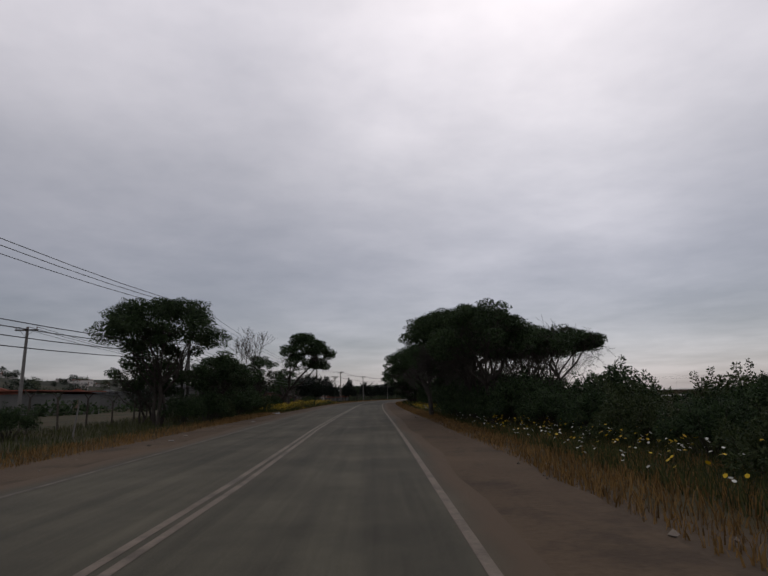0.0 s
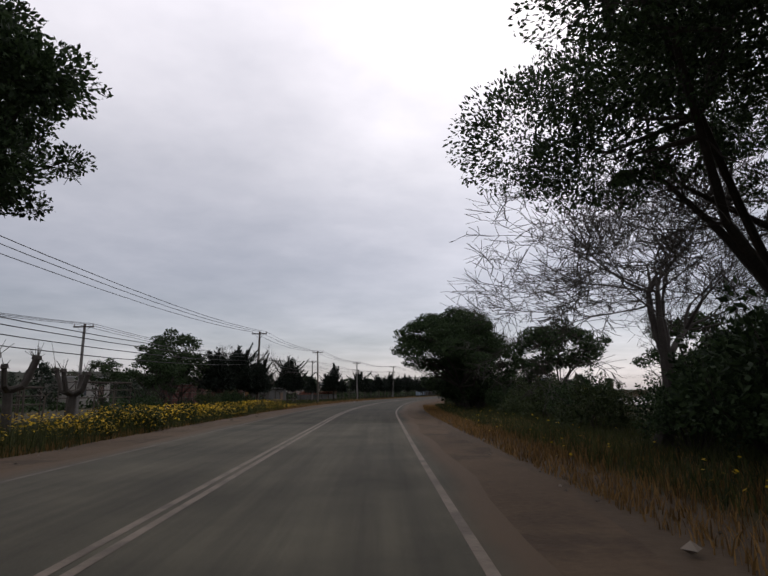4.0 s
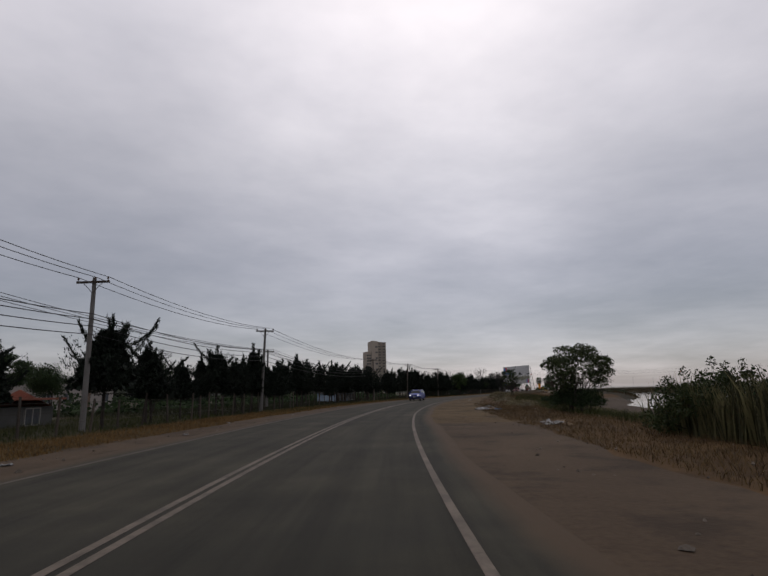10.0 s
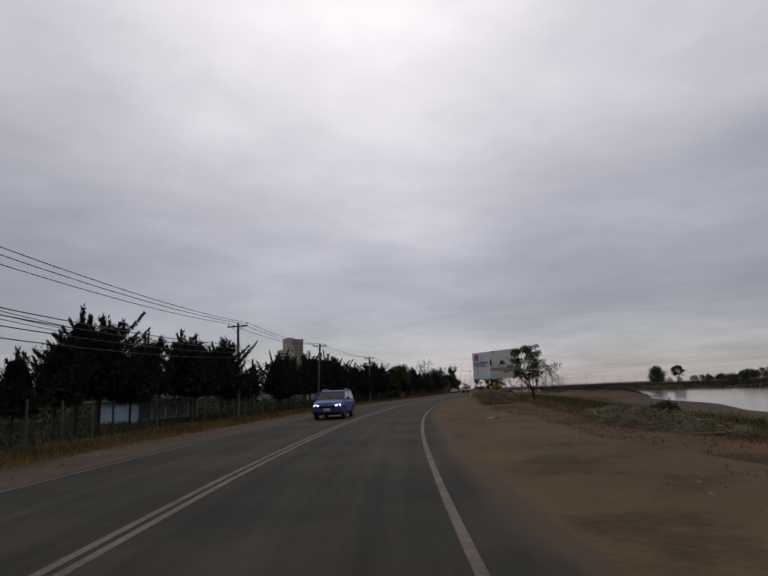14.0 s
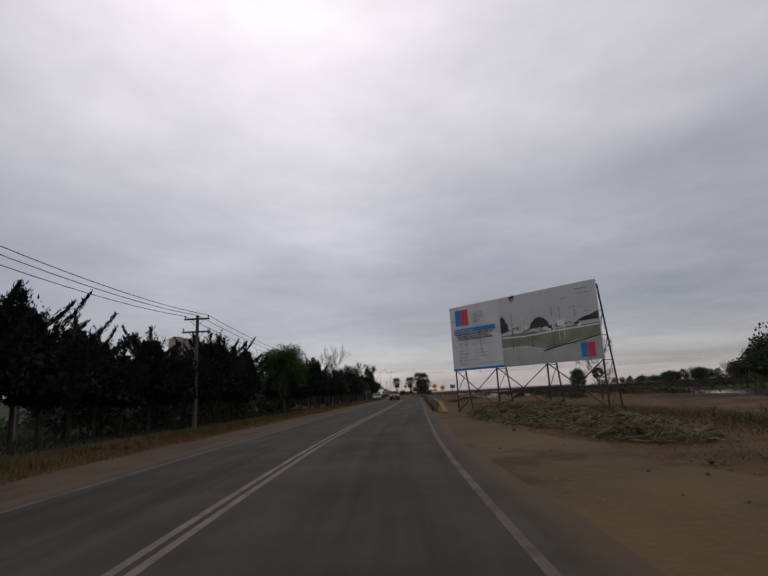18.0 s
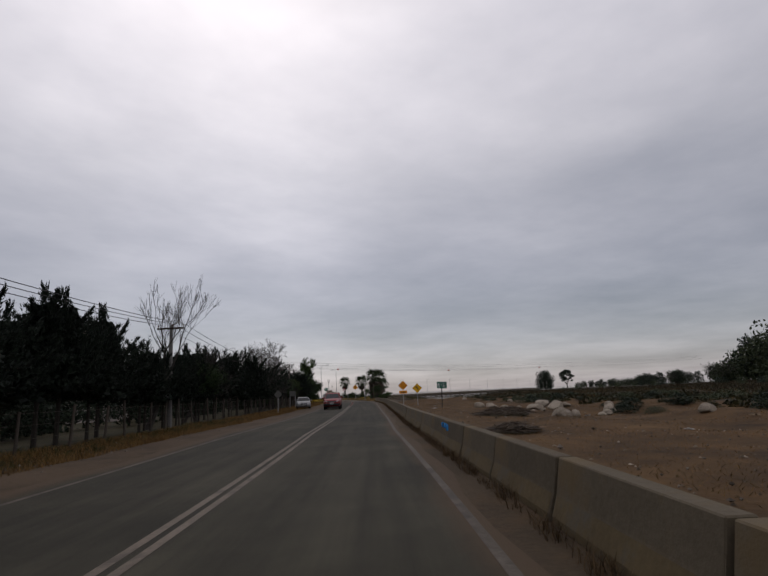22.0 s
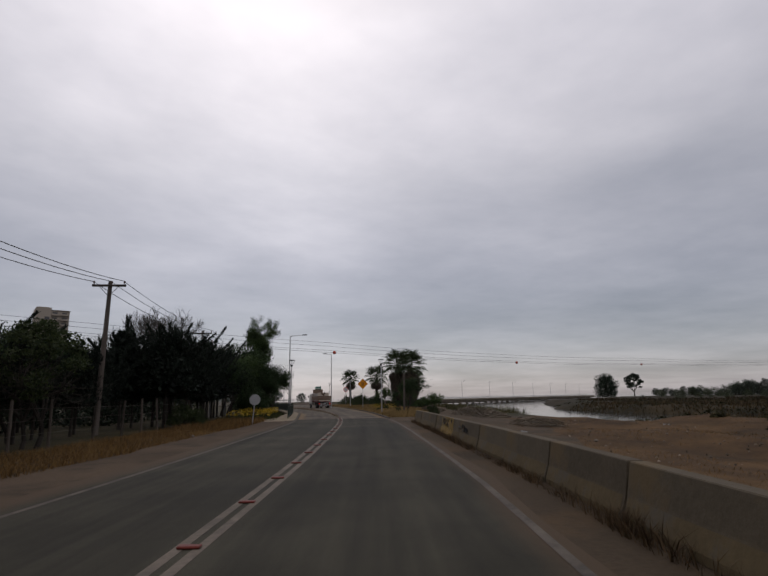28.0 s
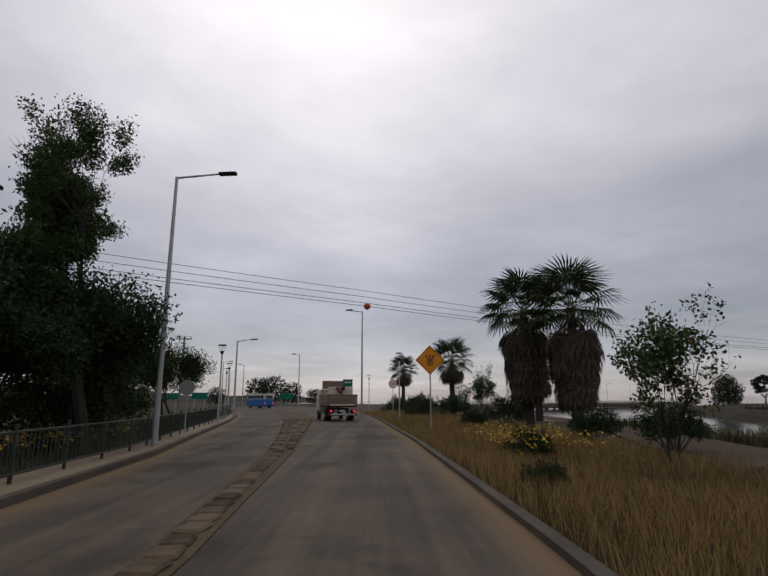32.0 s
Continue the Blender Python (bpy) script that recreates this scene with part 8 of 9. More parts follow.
def lorry(s, l, turn):
    """A flatbed lorry seen from behind: its tail at the given place, cab ahead."""
    t = thing("cargo_lorry", stand(s, l, 0, turn), "flatbed lorry with brown tailgate and loose cargo above", "lorry")
    red = paint("dark_red_frame_paint", (0.12, 0.025, 0.025))
    w = 1.1
    bm = bmesh.new()
    for x in (-0.42, 0.42):
        box(bm, (0.12, 6.4, 0.22), (x, 3.3, 0.86), bevel=0.01)
    for y in (0.3, 1.6, 3.0, 4.6, 6.0):
        box(bm, (0.8, 0.1, 0.14), (0, y, 0.86))
    rod(bm, (-0.95, 1.5, 0.45), (0.95, 1.5, 0.45), 0.09)
    box(bm, (0.4, 0.5, 0.4), (0, 1.5, 0.48), bevel=0.1)
    part("chassis", bm, BLACK_PLASTIC, t, "dark steel chassis with rear axle")
    bm = bmesh.new()
    box(bm, (2 * w, 4.5, 0.12), (0, 2.25, 1.18), bevel=0.01)
    for y in np.linspace(0.3, 4.2, 6):
        box(bm, (2 * w - 0.06, 0.08, 0.1), (0, y, 1.08))
    part("deck", bm, red, t, "dark red load deck")
    bm = bmesh.new()
    box(bm, (2 * w - 0.3, 0.05, 0.09), (0, -0.035, 1.19), bevel=0.01)
    part("edge_strip", bm, CREAM, t, "pale strip along the deck edge")
    for k in range(3):
        bm = bmesh.new()
        box(bm, (2 * w, 0.05, 0.225), (0, -0.005, 1.37 + 0.235 * k), bevel=0.012)
        part("tailgate_board", bm, BROWN_BOARD, t)
    for x in (-w + 0.05, 0, w - 0.05):
        bm = bmesh.new()
        box(bm, (0.06, 0.03, 0.72), (x, 0.04, 1.6), bevel=0.006)
        part("gate_post", bm, red, t)
    for sx in (-1, 1):
        for k in range(3):
            bm = bmesh.new()
            box(bm, (0.05, 4.4, 0.225), (sx * (w - 0.03), 2.25, 1.37 + 0.235 * k), bevel=0.012)
            part("side_board", bm, BROWN_BOARD, t)
        bm = bmesh.new()
        box(bm, (0.34, 0.07, 0.2), (sx * (w - 0.28), 0.02, 0.77), bevel=0.02)
        lamp = part("lamp_box", bm, BLACK_PLASTIC, t)
        bm = bmesh.new()
        box(bm, (0.14, 0.03, 0.13), (sx * (w - 0.24), -0.025, 0.77), bevel=0.02)
        part("tail_lamp", bm, TAILLIGHT, lamp, "lit red tail lamp")
        bm = bmesh.new()
        box(bm, (0.5, 0.02, 0.36), (sx * (w - 0.3), 0.75, 0.55), bevel=0.01)
        part("mudflap", bm, BLACK_PLASTIC, t)
        bm = bmesh.new()
        box(bm, (0.2, 0.05, 0.1), (sx * (w - 0.1), -0.11, 0.52), bevel=0.02)
        part("bumper_end", bm, red, t, "red end of the bumper")
        for y in (1.5,):
            for x in (0.72, 0.99):
                wheel(t, sx * x, y, 0.43, 0.22)
        wheel(t, sx * 0.9, 5.6, 0.43, 0.24)
    bm = bmesh.new()
    box(bm, (1.8, 0.07, 0.12), (0, -0.1, 0.52), bevel=0.02)
    for x in (-0.5, 0.5):
        box(bm, (0.06, 0.3, 0.4), (x, 0.05, 0.68))
    part("bumper", bm, STEEL, t, "pale steel rear bumper")
    bm = bmesh.new()
    box(bm, (0.4, 0.02, 0.16), (0, 0.0, 0.76), bevel=0.005)
    plate = part("number_plate", bm, PLATE, t)
    bm = bmesh.new()
    for k in range(3):
        box(bm, (0.08, 0.006, 0.07), (-0.11 + 0.11 * k, -0.014, 0.76))
    part("plain_bar", bm, INK, plate)
    bm = bmesh.new()
    for x in (-0.36, 0.36):
        box(bm, (0.42, 0.02, 0.09), (x, 0.7, 0.36), bevel=0.004)
    part("pale_bar", bm, SIGN_WHITE, t)
    # head board and cab
    bm = bmesh.new()
    box(bm, (2 * w - 0.5, 0.06, 0.06), (0, 4.45, 3.05), bevel=0.01)
    for x in (-w + 0.28, 0, w - 0.28):
        box(bm, (0.06, 0.06, 1.9), (x, 4.45, 2.1), bevel=0.008)
    box(bm, (2 * w - 0.5, 0.05, 0.6), (0, 4.44, 2.72), bevel=0.012)
    part("head_board", bm, BROWN_BOARD, t)
    bm = loft(bmesh.new(), [(4.7, 0.98, 0.6, 2.35), (4.75, 1.02, 0.55, 2.4), (5.9, 1.02, 0.55, 2.4), (6.5, 1.0, 0.55, 1.9), (6.55, 0.96, 0.6, 1.4)], hull_ring)
    part("cab", bm, paint("lorry_cab_paint", (0.42, 0.4, 0.37)), t, "pale painted cab")
    part("windscreen", pane([(-0.85, 6.0, 2.33), (0.85, 6.0, 2.33), (0.85, 6.45, 1.78), (-0.85, 6.45, 1.78)][::-1], 0.03, 0.1), GLASS, t)
    for sx in (-1, 1):
        bm = bmesh.new()
        rod(bm, (sx * 1.0, 6.2, 1.9), (sx * 1.2, 6.3, 2.0), 0.02)
        box(bm, (0.14, 0.06, 0.34), (sx * 1.2, 6.3, 1.9), bevel=0.02)
        part("wing_mirror", bm, BLACK_PLASTIC, t)
    # the load, things of their own
    def load(name, bm, mat, label, cat):
        o = thing(name, stand(s, l, 0, turn), label, cat)
        part(name.split("_")[-1], bm, mat, o)
    bm = bmesh.new()
    box(bm, (1.9, 0.06, 0.95), (-0.02, 0.9, 2.03), (radians(-4), 0, 0), 0.02)
    load("cream_panel", bm, CREAM, "cream panel standing among the lorry's cargo", "panel")
    bm = bmesh.new()
    box(bm, (1.5, 2.2, 0.5), (0.05, 2.6, 1.55), (0, 0, 0.05), 0.08)
    load("wrapped_bundle", bm, BROWN_BOARD, "brown wrapped bundle on the lorry's deck", "bundle")
    for x, z, a, r in ((-0.12, 2.32, 0.3, 0.17), (0.16, 2.42, -0.4, 0.15), (0.02, 2.12, 0.2, 0.13), (-0.3, 2.45, 0.9, 0.12)):
        bm = bmesh.new()
        bmesh.ops.create_icosphere(bm, subdivisions=3, radius=r)
        for v in bm.verts:
            c = v.co.copy()
            v.co *= 1 + 0.22 * math.sin(c.x * 31 + a * 9) * math.cos(c.z * 27 + a) + 0.1 * math.sin(c.y * 47)
        bmesh.ops.transform(bm, matrix=pose(x, 0.72, z, 0, math.degrees(a), 0), verts=bm.verts)
        bmesh.ops.translate(bm, vec=(0, 0, 0), verts=bm.verts)
        load("cargo_sack", bm, BROWN_BOARD if a > 0 else DARK_STEEL, "lumpy brown sack tied to the lorry's cargo", "sack")


lorry(451.0, -2.25, 14)


def bus(x, y, yaw):
    t = thing("blue_bus", pose(x, y, float(height_at(x, y)[0]) + 0.05, 0, 0, yaw), "small blue bus with a cream roof on the road", "bus")
    blue, cream = paint("bus_blue_paint", (0.02, 0.12, 0.34)), paint("bus_cream_paint", (0.4, 0.4, 0.38))
    w = 1.15
    part("body", loft(bmesh.new(), [(0, w * 0.95, 0.4, 1.75), (0.1, w, 0.35, 1.8), (6.6, w, 0.35, 1.8), (6.8, w * 0.93, 0.45, 1.7)], hull_ring), blue, t)
    part("upper_body", loft(bmesh.new(), [(0.02, w * 0.93, 1.7, 2.72), (0.14, w * 0.96, 1.7, 2.85), (6.5, w * 0.96, 1.7, 2.85), (6.74, w * 0.9, 1.7, 2.6)], hull_ring), cream, t, "cream painted roof and pillars")
    part("rear_window", pane([(-0.85, 0.0, 1.88), (0.85, 0.0, 1.88), (0.85, 0.05, 2.5), (-0.85, 0.05, 2.5)], 0.03, 0.03), GLASS, t)
    for sx in (-1, 1):
        for k in range(5):
            q = [(sx * w * 0.965, 0.4 + 1.2 * k, 1.92), (sx * w * 0.965, 1.45 + 1.2 * k, 1.92), (sx * w * 0.965, 1.45 + 1.2 * k, 2.5), (sx * w * 0.965, 0.4 + 1.2 * k, 2.5)]
            part("side_window", pane(q if sx > 0 else q[::-1], 0.02, 0.015), GLASS, t)
        for y in (1.4, 5.4):
            wheel(t, sx * (w - 0.14), y, 0.42, 0.26)
        bm = bmesh.new()
        box(bm, (0.18, 0.05, 0.3), (sx * 0.9, -0.015, 1.0), bevel=0.02)
        part("tail_light", bm, TAILLIGHT, t)
    bm = bmesh.new()
    box(bm, (2.1, 0.14, 0.2), (0, -0.03, 0.5), bevel=0.04)
    part("bumper", bm, BLACK_PLASTIC, t)
    part("windscreen", pane([(0.9, 6.76, 1.8), (-0.9, 6.76, 1.8), (-0.9, 6.6, 2.5), (0.9, 6.6, 2.5)], 0.03, 0.06), GLASS, t)


bus(150.0, 487.0, 18)


# ---- buildings ----
def house(x, y, yaw, w, d, h, roof_h, wall, roof, label, storeys=1, name="house", group="", base=None, flat_roof=False, wins=None):
    z = float(height_at(x, y)[0]) - 0.1 if base is None else base
    t = thing(name, pose(x, y, z, 0, 0, yaw), label, "house" if name == "house" else "building", group)
    bm = bmesh.new()
    box(bm, (w, d, h + 0.1), (0, 0, h / 2))
    part("wall", bm, wall, t)
    bm = bmesh.new()
    if flat_roof:
        box(bm, (w + 0.3, d + 0.3, 0.25), (0, 0, h + 0.15), bevel=0.03)
    else:
        e = 0.4
        for sy in (-1, 1):
            a = math.atan2(roof_h, d / 2)
            box(bm, (w + 2 * e, math.hypot(d / 2 + e, roof_h * (1 + 2 * e / d)), 0.12), (0, sy * (d / 4 + e / 2), h + roof_h / 2 - roof_h * e / d + 0.06), (-sy * a, 0, 0))
        for sx in (-1, 1):
            plate = [bm.verts.new((sx * w / 2, yy, zz)) for yy, zz in ((-d / 2, h), (d / 2, h), (0, h + roof_h))]
            inner = [bm.verts.new((sx * (w / 2 - 0.2), yy, zz)) for yy, zz in ((-d / 2, h), (d / 2, h), (0, h + roof_h))]
            bm.faces.new(plate)
            bm.faces.new(inner)
            for k in range(3):
                bm.faces.new((plate[k], plate[(k + 1) % 3], inner[(k + 1) % 3], inner[k]))
        bmesh.ops.recalc_face_normals(bm, faces=bm.faces)
    part("roof", bm, roof, t)
    n = wins or max(2, int(w / 3))
    sh = h / storeys
    for st in range(storeys):
        for k in range(n):
            xx = -w / 2 + w * (k + 0.5) / n
            for sy in (-1,):
                if name == "shed" and k != n // 2:
                    continue
                bm = bmesh.new()
                if st == 0 and k == n // 2 and not wins:
                    box(bm, (0.9, 0.08, sh * 0.75), (xx, sy * (d / 2 + 0.02), sh * 0.375), bevel=0.01)
                    part("door", bm, BROWN_BOARD, t)
                    continue
                for a, b, u, v in ((1.3, 0.07, 0, 0.5), (1.3, 0.07, 0, -0.5), (0.07, 1.07, 0.62, 0), (0.07, 1.07, -0.62, 0), (0.05, 1.0, 0, 0)):
                    box(bm, (a, 0.1, b), (xx + u, sy * (d / 2 + 0.03), sh * (st + 0.55) + v))
                frame_part = part("window_frame", bm, PLASTER, t)
                bm = bmesh.new()
                box(bm, (1.2, 0.04, 1.0), (xx, sy * (d / 2 + 0.01), sh * (st + 0.55)))
                part("pane", bm, TOWER_GLASS, frame_part)
    return t


def road_house(s, l, turn, *rest, **more):
    x, y = spot(s, l)
    return house(x, y, math.degrees(turn_at(s)) * 0 + stand(s, l).to_euler().z * 180 / math.pi + turn, *rest, **more)


BLUE_WALL = surface("faded_blue_wall", (0.16, 0.22, 0.3), (0.3, 0.37, 0.45), 0.6, 12, 0.9, 0.1)
RED_WALL = surface("faded_red_wall", (0.06, 0.026, 0.024), (0.11, 0.05, 0.043), 0.6, 12, 0.9, 0.1)
SHED_WALL = surface("grey_shed_sheet", (0.06, 0.06, 0.058), (0.125, 0.125, 0.12), 0.5, 12, 0.8, 0.2, per_object=0.3)
road_house(166.0, -24.5, 90, 11.0, 4.5, 1.2, 1.1, SHED_WALL, RED_TILE, "small low house with a red tiled roof behind the fence")
road_house(231.0, -21.0, 90, 9.0, 3.5, 1.5, 0.3, BLUE_WALL, GREY_ROOF, "long low blue and white building behind the cypresses", name="low_building", wins=5)
road_house(157.0, -31.0, 80, 6.0, 4.0, 2.2, 0.6, SHED_WALL, GREY_ROOF, "grey sheet metal shed behind the fence", name="shed", group="yard sheds")
road_house(81.0, -27.0, 85, 9.0, 6.0, 2.8, 0.9, SHED_WALL, GREY_ROOF, "grey sheet metal shed behind the fence", name="shed", group="yard sheds")
road_house(122.0, -41.0, 90, 7.0, 5.0, 3.6, 0.5, PLASTER, GREY_ROOF, "white storage building behind the yard", name="storage_building", flat_roof=True)
road_house(96.0, -44.0, 88, 16.0, 7.0, 2.6, 0.9, SHED_WALL, GREY_ROOF, "long grey workshop with a sheet roof", name="shed", group="yard sheds")
road_house(140.0, -36.0, 92, 10.0, 5.0, 3.0, 0.8, RED_WALL, GREY_ROOF, "dull red workshop with a sheet roof", name="shed", group="yard sheds")
road_house(143.0, -31.0, 88, 6.0, 3.5, 2.4, 0.5, RED_WALL, GREY_ROOF, "dull red workshop with a sheet roof", name="shed", group="yard sheds")
road_house(62.0, -38.0, 88, 14.0, 6.0, 2.4, 0.8, SHED_WALL, RED_TILE, "low shed with a rusty red roof", name="shed", group="yard sheds")
road_house(192.0, -40.0, 90, 12.0, 6.0, 3.2, 1.2, FAR_WALL, GREY_ROOF, "pale house behind the windbreak", name="house")
road_house(206.0, -52.0, 92, 10.0, 6.0, 3.0, 1.2, FAR_WALL, RED_TILE, "pale house behind the windbreak", name="house")
road_house(346.0, -26.0, 90, 8.0, 5.0, 2.6, 1.0, FAR_WALL, RED_TILE, "pale house behind the dark trees", name="house")
road_house(400.0, -30.0, 90, 10.0, 5.0, 2.8, 1.0, FAR_WALL, GREY_ROOF, "pale house behind the dark trees", name="house")


def water_tank(s, l):
    t = thing("water_tank", stand(s, l, float(height_at(*spot(s, l))[0])), "white plastic water tank on a steel stand", "tank")
    bm = bmesh.new()
    for x in (-0.7, 0.7):
        for y in (-0.7, 0.7):
            rod(bm, (x, y, -0.1), (x, y, 2.2), 0.06)
        rod(bm, (x, -0.7, 0.4), (x, 0.7, 2.0), 0.03)
    box(bm, (1.8, 1.8, 0.1), (0, 0, 2.25))
    part("stand", bm, DARK_STEEL, t)
    bm = bmesh.new()
    rod(bm, (0, 0, 2.3), (0, 0, 3.7), 0.78, 0.78, 20)
    rod(bm, (0, 0, 3.7), (0, 0, 3.95), 0.78, 0.3, 20)
    part("tank_body", bm, SIGN_WHITE, t)
    bm = bmesh.new()
    rod(bm, (0, 0, 3.94), (0, 0, 4.05), 0.3, 0.28, 16)
    part("lid", bm, BLACK_PLASTIC, t)


water_tank(94.0, -30.0)


def steel_rack(s, l, w, h, turn):
    """An open frame of posts and rails in the yard."""
    t = thing("yard_frame", stand(s, l, float(height_at(*spot(s, l))[0]), turn), "rusty open steel frame standing in the yard", "frame", "yard frames")
    for k in range(4):
        bm = bmesh.new()
        for y in (0, 1.6):
            rod(bm, (w * k / 3, y, -0.1), (w * k / 3, y, h), 0.05, sides=6)
        rod(bm, (w * k / 3, 0, h - 0.05), (w * k / 3, 1.6, h - 0.05), 0.04, sides=6)
        part("post", bm, DARK_STEEL, t)
    for z in (h * 0.45, h * 0.72, h):
        for y in (0, 1.6):
            bm = bmesh.new()
            rod(bm, (-0.2, y, z), (w + 0.2, y, z), 0.045, sides=6)
            part("rail", bm, POST_WOOD, t)


for s, l, w, h, a in ((78.0, -21.0, 7.0, 2.3, 80), (88.0, -22.5, 6.0, 2.0, 88), (104.0, -27.0, 8.0, 2.6, 85), (70.0, -24.0, 5.0, 1.8, 92), (116.0, -23.0, 5.0, 2.2, 80), (127.0, -24.0, 4.0, 2.6, 75)):
    steel_rack(s, l, w, h, a)


def exercise_frame(s, l):
    t = thing("swing_frame", stand(s, l, float(height_at(*spot(s, l))[0]), 70), "yellow painted swing frame on worn grass", "swing")
    for x in (-1.2, 1.2):
        for y in (-0.7, 0.7):
            bm = bmesh.new()
            rod(bm, (x, y, -0.1), (x, 0, 2.0), 0.05)
            part("leg", bm, YELLOW_PAINT, t)
    bm = bmesh.new()
    rod(bm, (-1.35, 0, 2.0), (1.35, 0, 2.0), 0.055)
    part("top_bar", bm, YELLOW_PAINT, t)
    for x in (-0.5, 0.5):
        bm = bmesh.new()
        for d in (-0.2, 0.2):
            rod(bm, (x + d, 0, 2.0), (x + d, 0, 0.55), 0.01, sides=5)
        part("chain", bm, STEEL, t)
        bm = bmesh.new()
        box(bm, (0.46, 0.18, 0.04), (x, 0, 0.54), bevel=0.01)
        part("seat", bm, BROWN_BOARD, t)


exercise_frame(123.0, -19.5)


def apartment_tower(x, y, yaw):
    t = thing("apartment_tower", pose(x, y, -1.0, 0, 0, yaw), "tall beige apartment tower with dark windows and balconies", "apartment block")
    def block(name, w, d, h, cx, cy):
        bm = bmesh.new()
        box(bm, (w, d, h), (cx, cy, h / 2))
        return part(name, bm, TOWER_WALL, t)
    block("side_slab", 7.0, 15.0, 53.6, -2.0, 1.0)
    block("lower_wing", 6.0, 12.0, 43.0, -8.0, 1.5)
    block("main_wall", 9.0, 13.0, 52.4, 5.8, 1.5)
    for w, d, h, cx, cy in ((5.0, 5.0, 2.0, -1.5, 1.0), (3.0, 4.0, 1.2, 5.0, 1.5)):
        bm = bmesh.new()
        box(bm, (w, d, h), (cx, cy, 53.5 if cx < 0 else 52.8), bevel=0.05)
        part("roof_house", bm, TOWER_WALL, t)
    bm = bmesh.new()
    box(bm, (9.6, 13.6, 0.5), (5.8, 1.5, 52.4), bevel=0.05)
    part("roof", bm, CONCRETE, t)
    frame_bm, pane_bm = bmesh.new(), bmesh.new()
    for u, v, a, b in ((0, 0.75, 2.3, 0.1), (0, -0.75, 2.3, 0.1), (1.1, 0, 0.1, 1.5), (-1.1, 0, 0.1, 1.5), (0, 0, 0.08, 1.45)):
        box(frame_bm, (a, 0.12, b), (u, -0.06, v))
    box(pane_bm, (2.2, 0.05, 1.45), (0, -0.03, 0))
    frame_me, pane_me = bpy.data.meshes.new("window_frame"), bpy.data.meshes.new("pane")
    frame_bm.to_mesh(frame_me)
    pane_bm.to_mesh(pane_me)
    frame_me.materials.append(CONCRETE)
    pane_me.materials.append(TOWER_GLASS)
    balcony_bm = bmesh.new()
    box(balcony_bm, (3.4, 1.3, 0.22), (0, -0.65, 0))
    box(balcony_bm, (3.4, 0.1, 0.85), (0, -1.25, 0.45))
    box(balcony_bm, (0.1, 1.2, 0.85), (-1.65, -0.65, 0.45))
    box(balcony_bm, (0.1, 1.2, 0.85), (1.65, -0.65, 0.45))
    balcony_me = bpy.data.meshes.new("balcony")
    balcony_bm.to_mesh(balcony_me)
    balcony_me.materials.append(TOWER_WALL)
    for k in range(18):
        z = 2.2 + 2.85 * k
        spots = [(3.4, -5.0, 0), (7.9, -5.0, 0)] if z < 51 else []
        if z < 41:
            spots += [(-9.2, -4.5, 0), (-6.4, -4.5, 0)]
        if z < 51:
            spots += [(10.3, -2.2, 90), (10.3, 2.4, 90), (10.3, 6.0, 90)]
            for px in (3.4, 7.9):
                put("balcony", balcony_me, t, m=pose(px, -5.0, z - 1.0))
        if z < 50 and k % 2 == 0:
            spots.append((-0.3, -6.5, 0))
        for px, py, a in spots:
            f = put("window_frame", frame_me, t, m=pose(px, py, z, 0, 0, a))
            put("pane", pane_me, f)


apartment_tower(96.5, 679.0, 6)


def bridge():
    a, b = Vector((203.0, 502.0, 0)), Vector((440.0, 589.0, 0))
    d = (b - a).normalized()
    yaw = math.degrees(math.atan2(d.y, d.x))
    length = (b - a).length
    t = thing("road_bridge", pose(a.x, a.y, 0, 0, 0, yaw), "long low concrete road bridge over the river", "bridge")
    bm = bmesh.new()
    box(bm, (length, 9.0, 0.7), (length / 2, 4.5, 0.15), bevel=0.05)
    for y in (0.6, 3.2, 5.8, 8.4):
        box(bm, (length, 0.5, 0.7), (length / 2, y, -0.5))
    part("deck", bm, CONCRETE, t, "grey concrete deck on beams")
    for y in (0.15, 8.85):
        bm = bmesh.new()
        box(bm, (length, 0.08, 0.08), (length / 2, y, 1.2))
        box(bm, (length, 0.06, 0.06), (length / 2, y, 0.85))
        for k in range(int(length / 3)):
            box(bm, (0.12, 0.12, 0.75), (1 + 3 * k, y, 0.85))
        part("railing", bm, STEEL, t)
    k = 6.0
    while k < length:
        bm = bmesh.new()
        for y in (1.2, 4.5, 7.8):
            rod(bm, (k, y, -5), (k, y, -0.9), 0.45, 0.45, 10)
        box(bm, (0.9, 8.4, 0.6), (k, 4.5, -1.1), bevel=0.05)
        part("pier", bm, CONCRETE, t)
        k += 12.5
    k = 14.0
    while k < length:
        bm = bmesh.new()
        rod(bm, (k, 8.7, 0.5), (k, 8.7, 8.6), 0.1, 0.06)
        rod(bm, (k, 8.7, 8.5), (k, 7.2, 8.9), 0.05)
        box(bm, (0.2, 0.6, 0.12), (k, 6.9, 8.9), bevel=0.03)
        part("lamp_pole", bm, STEEL, t, "slim street lamp on the bridge")
        k += 29.0


bridge()


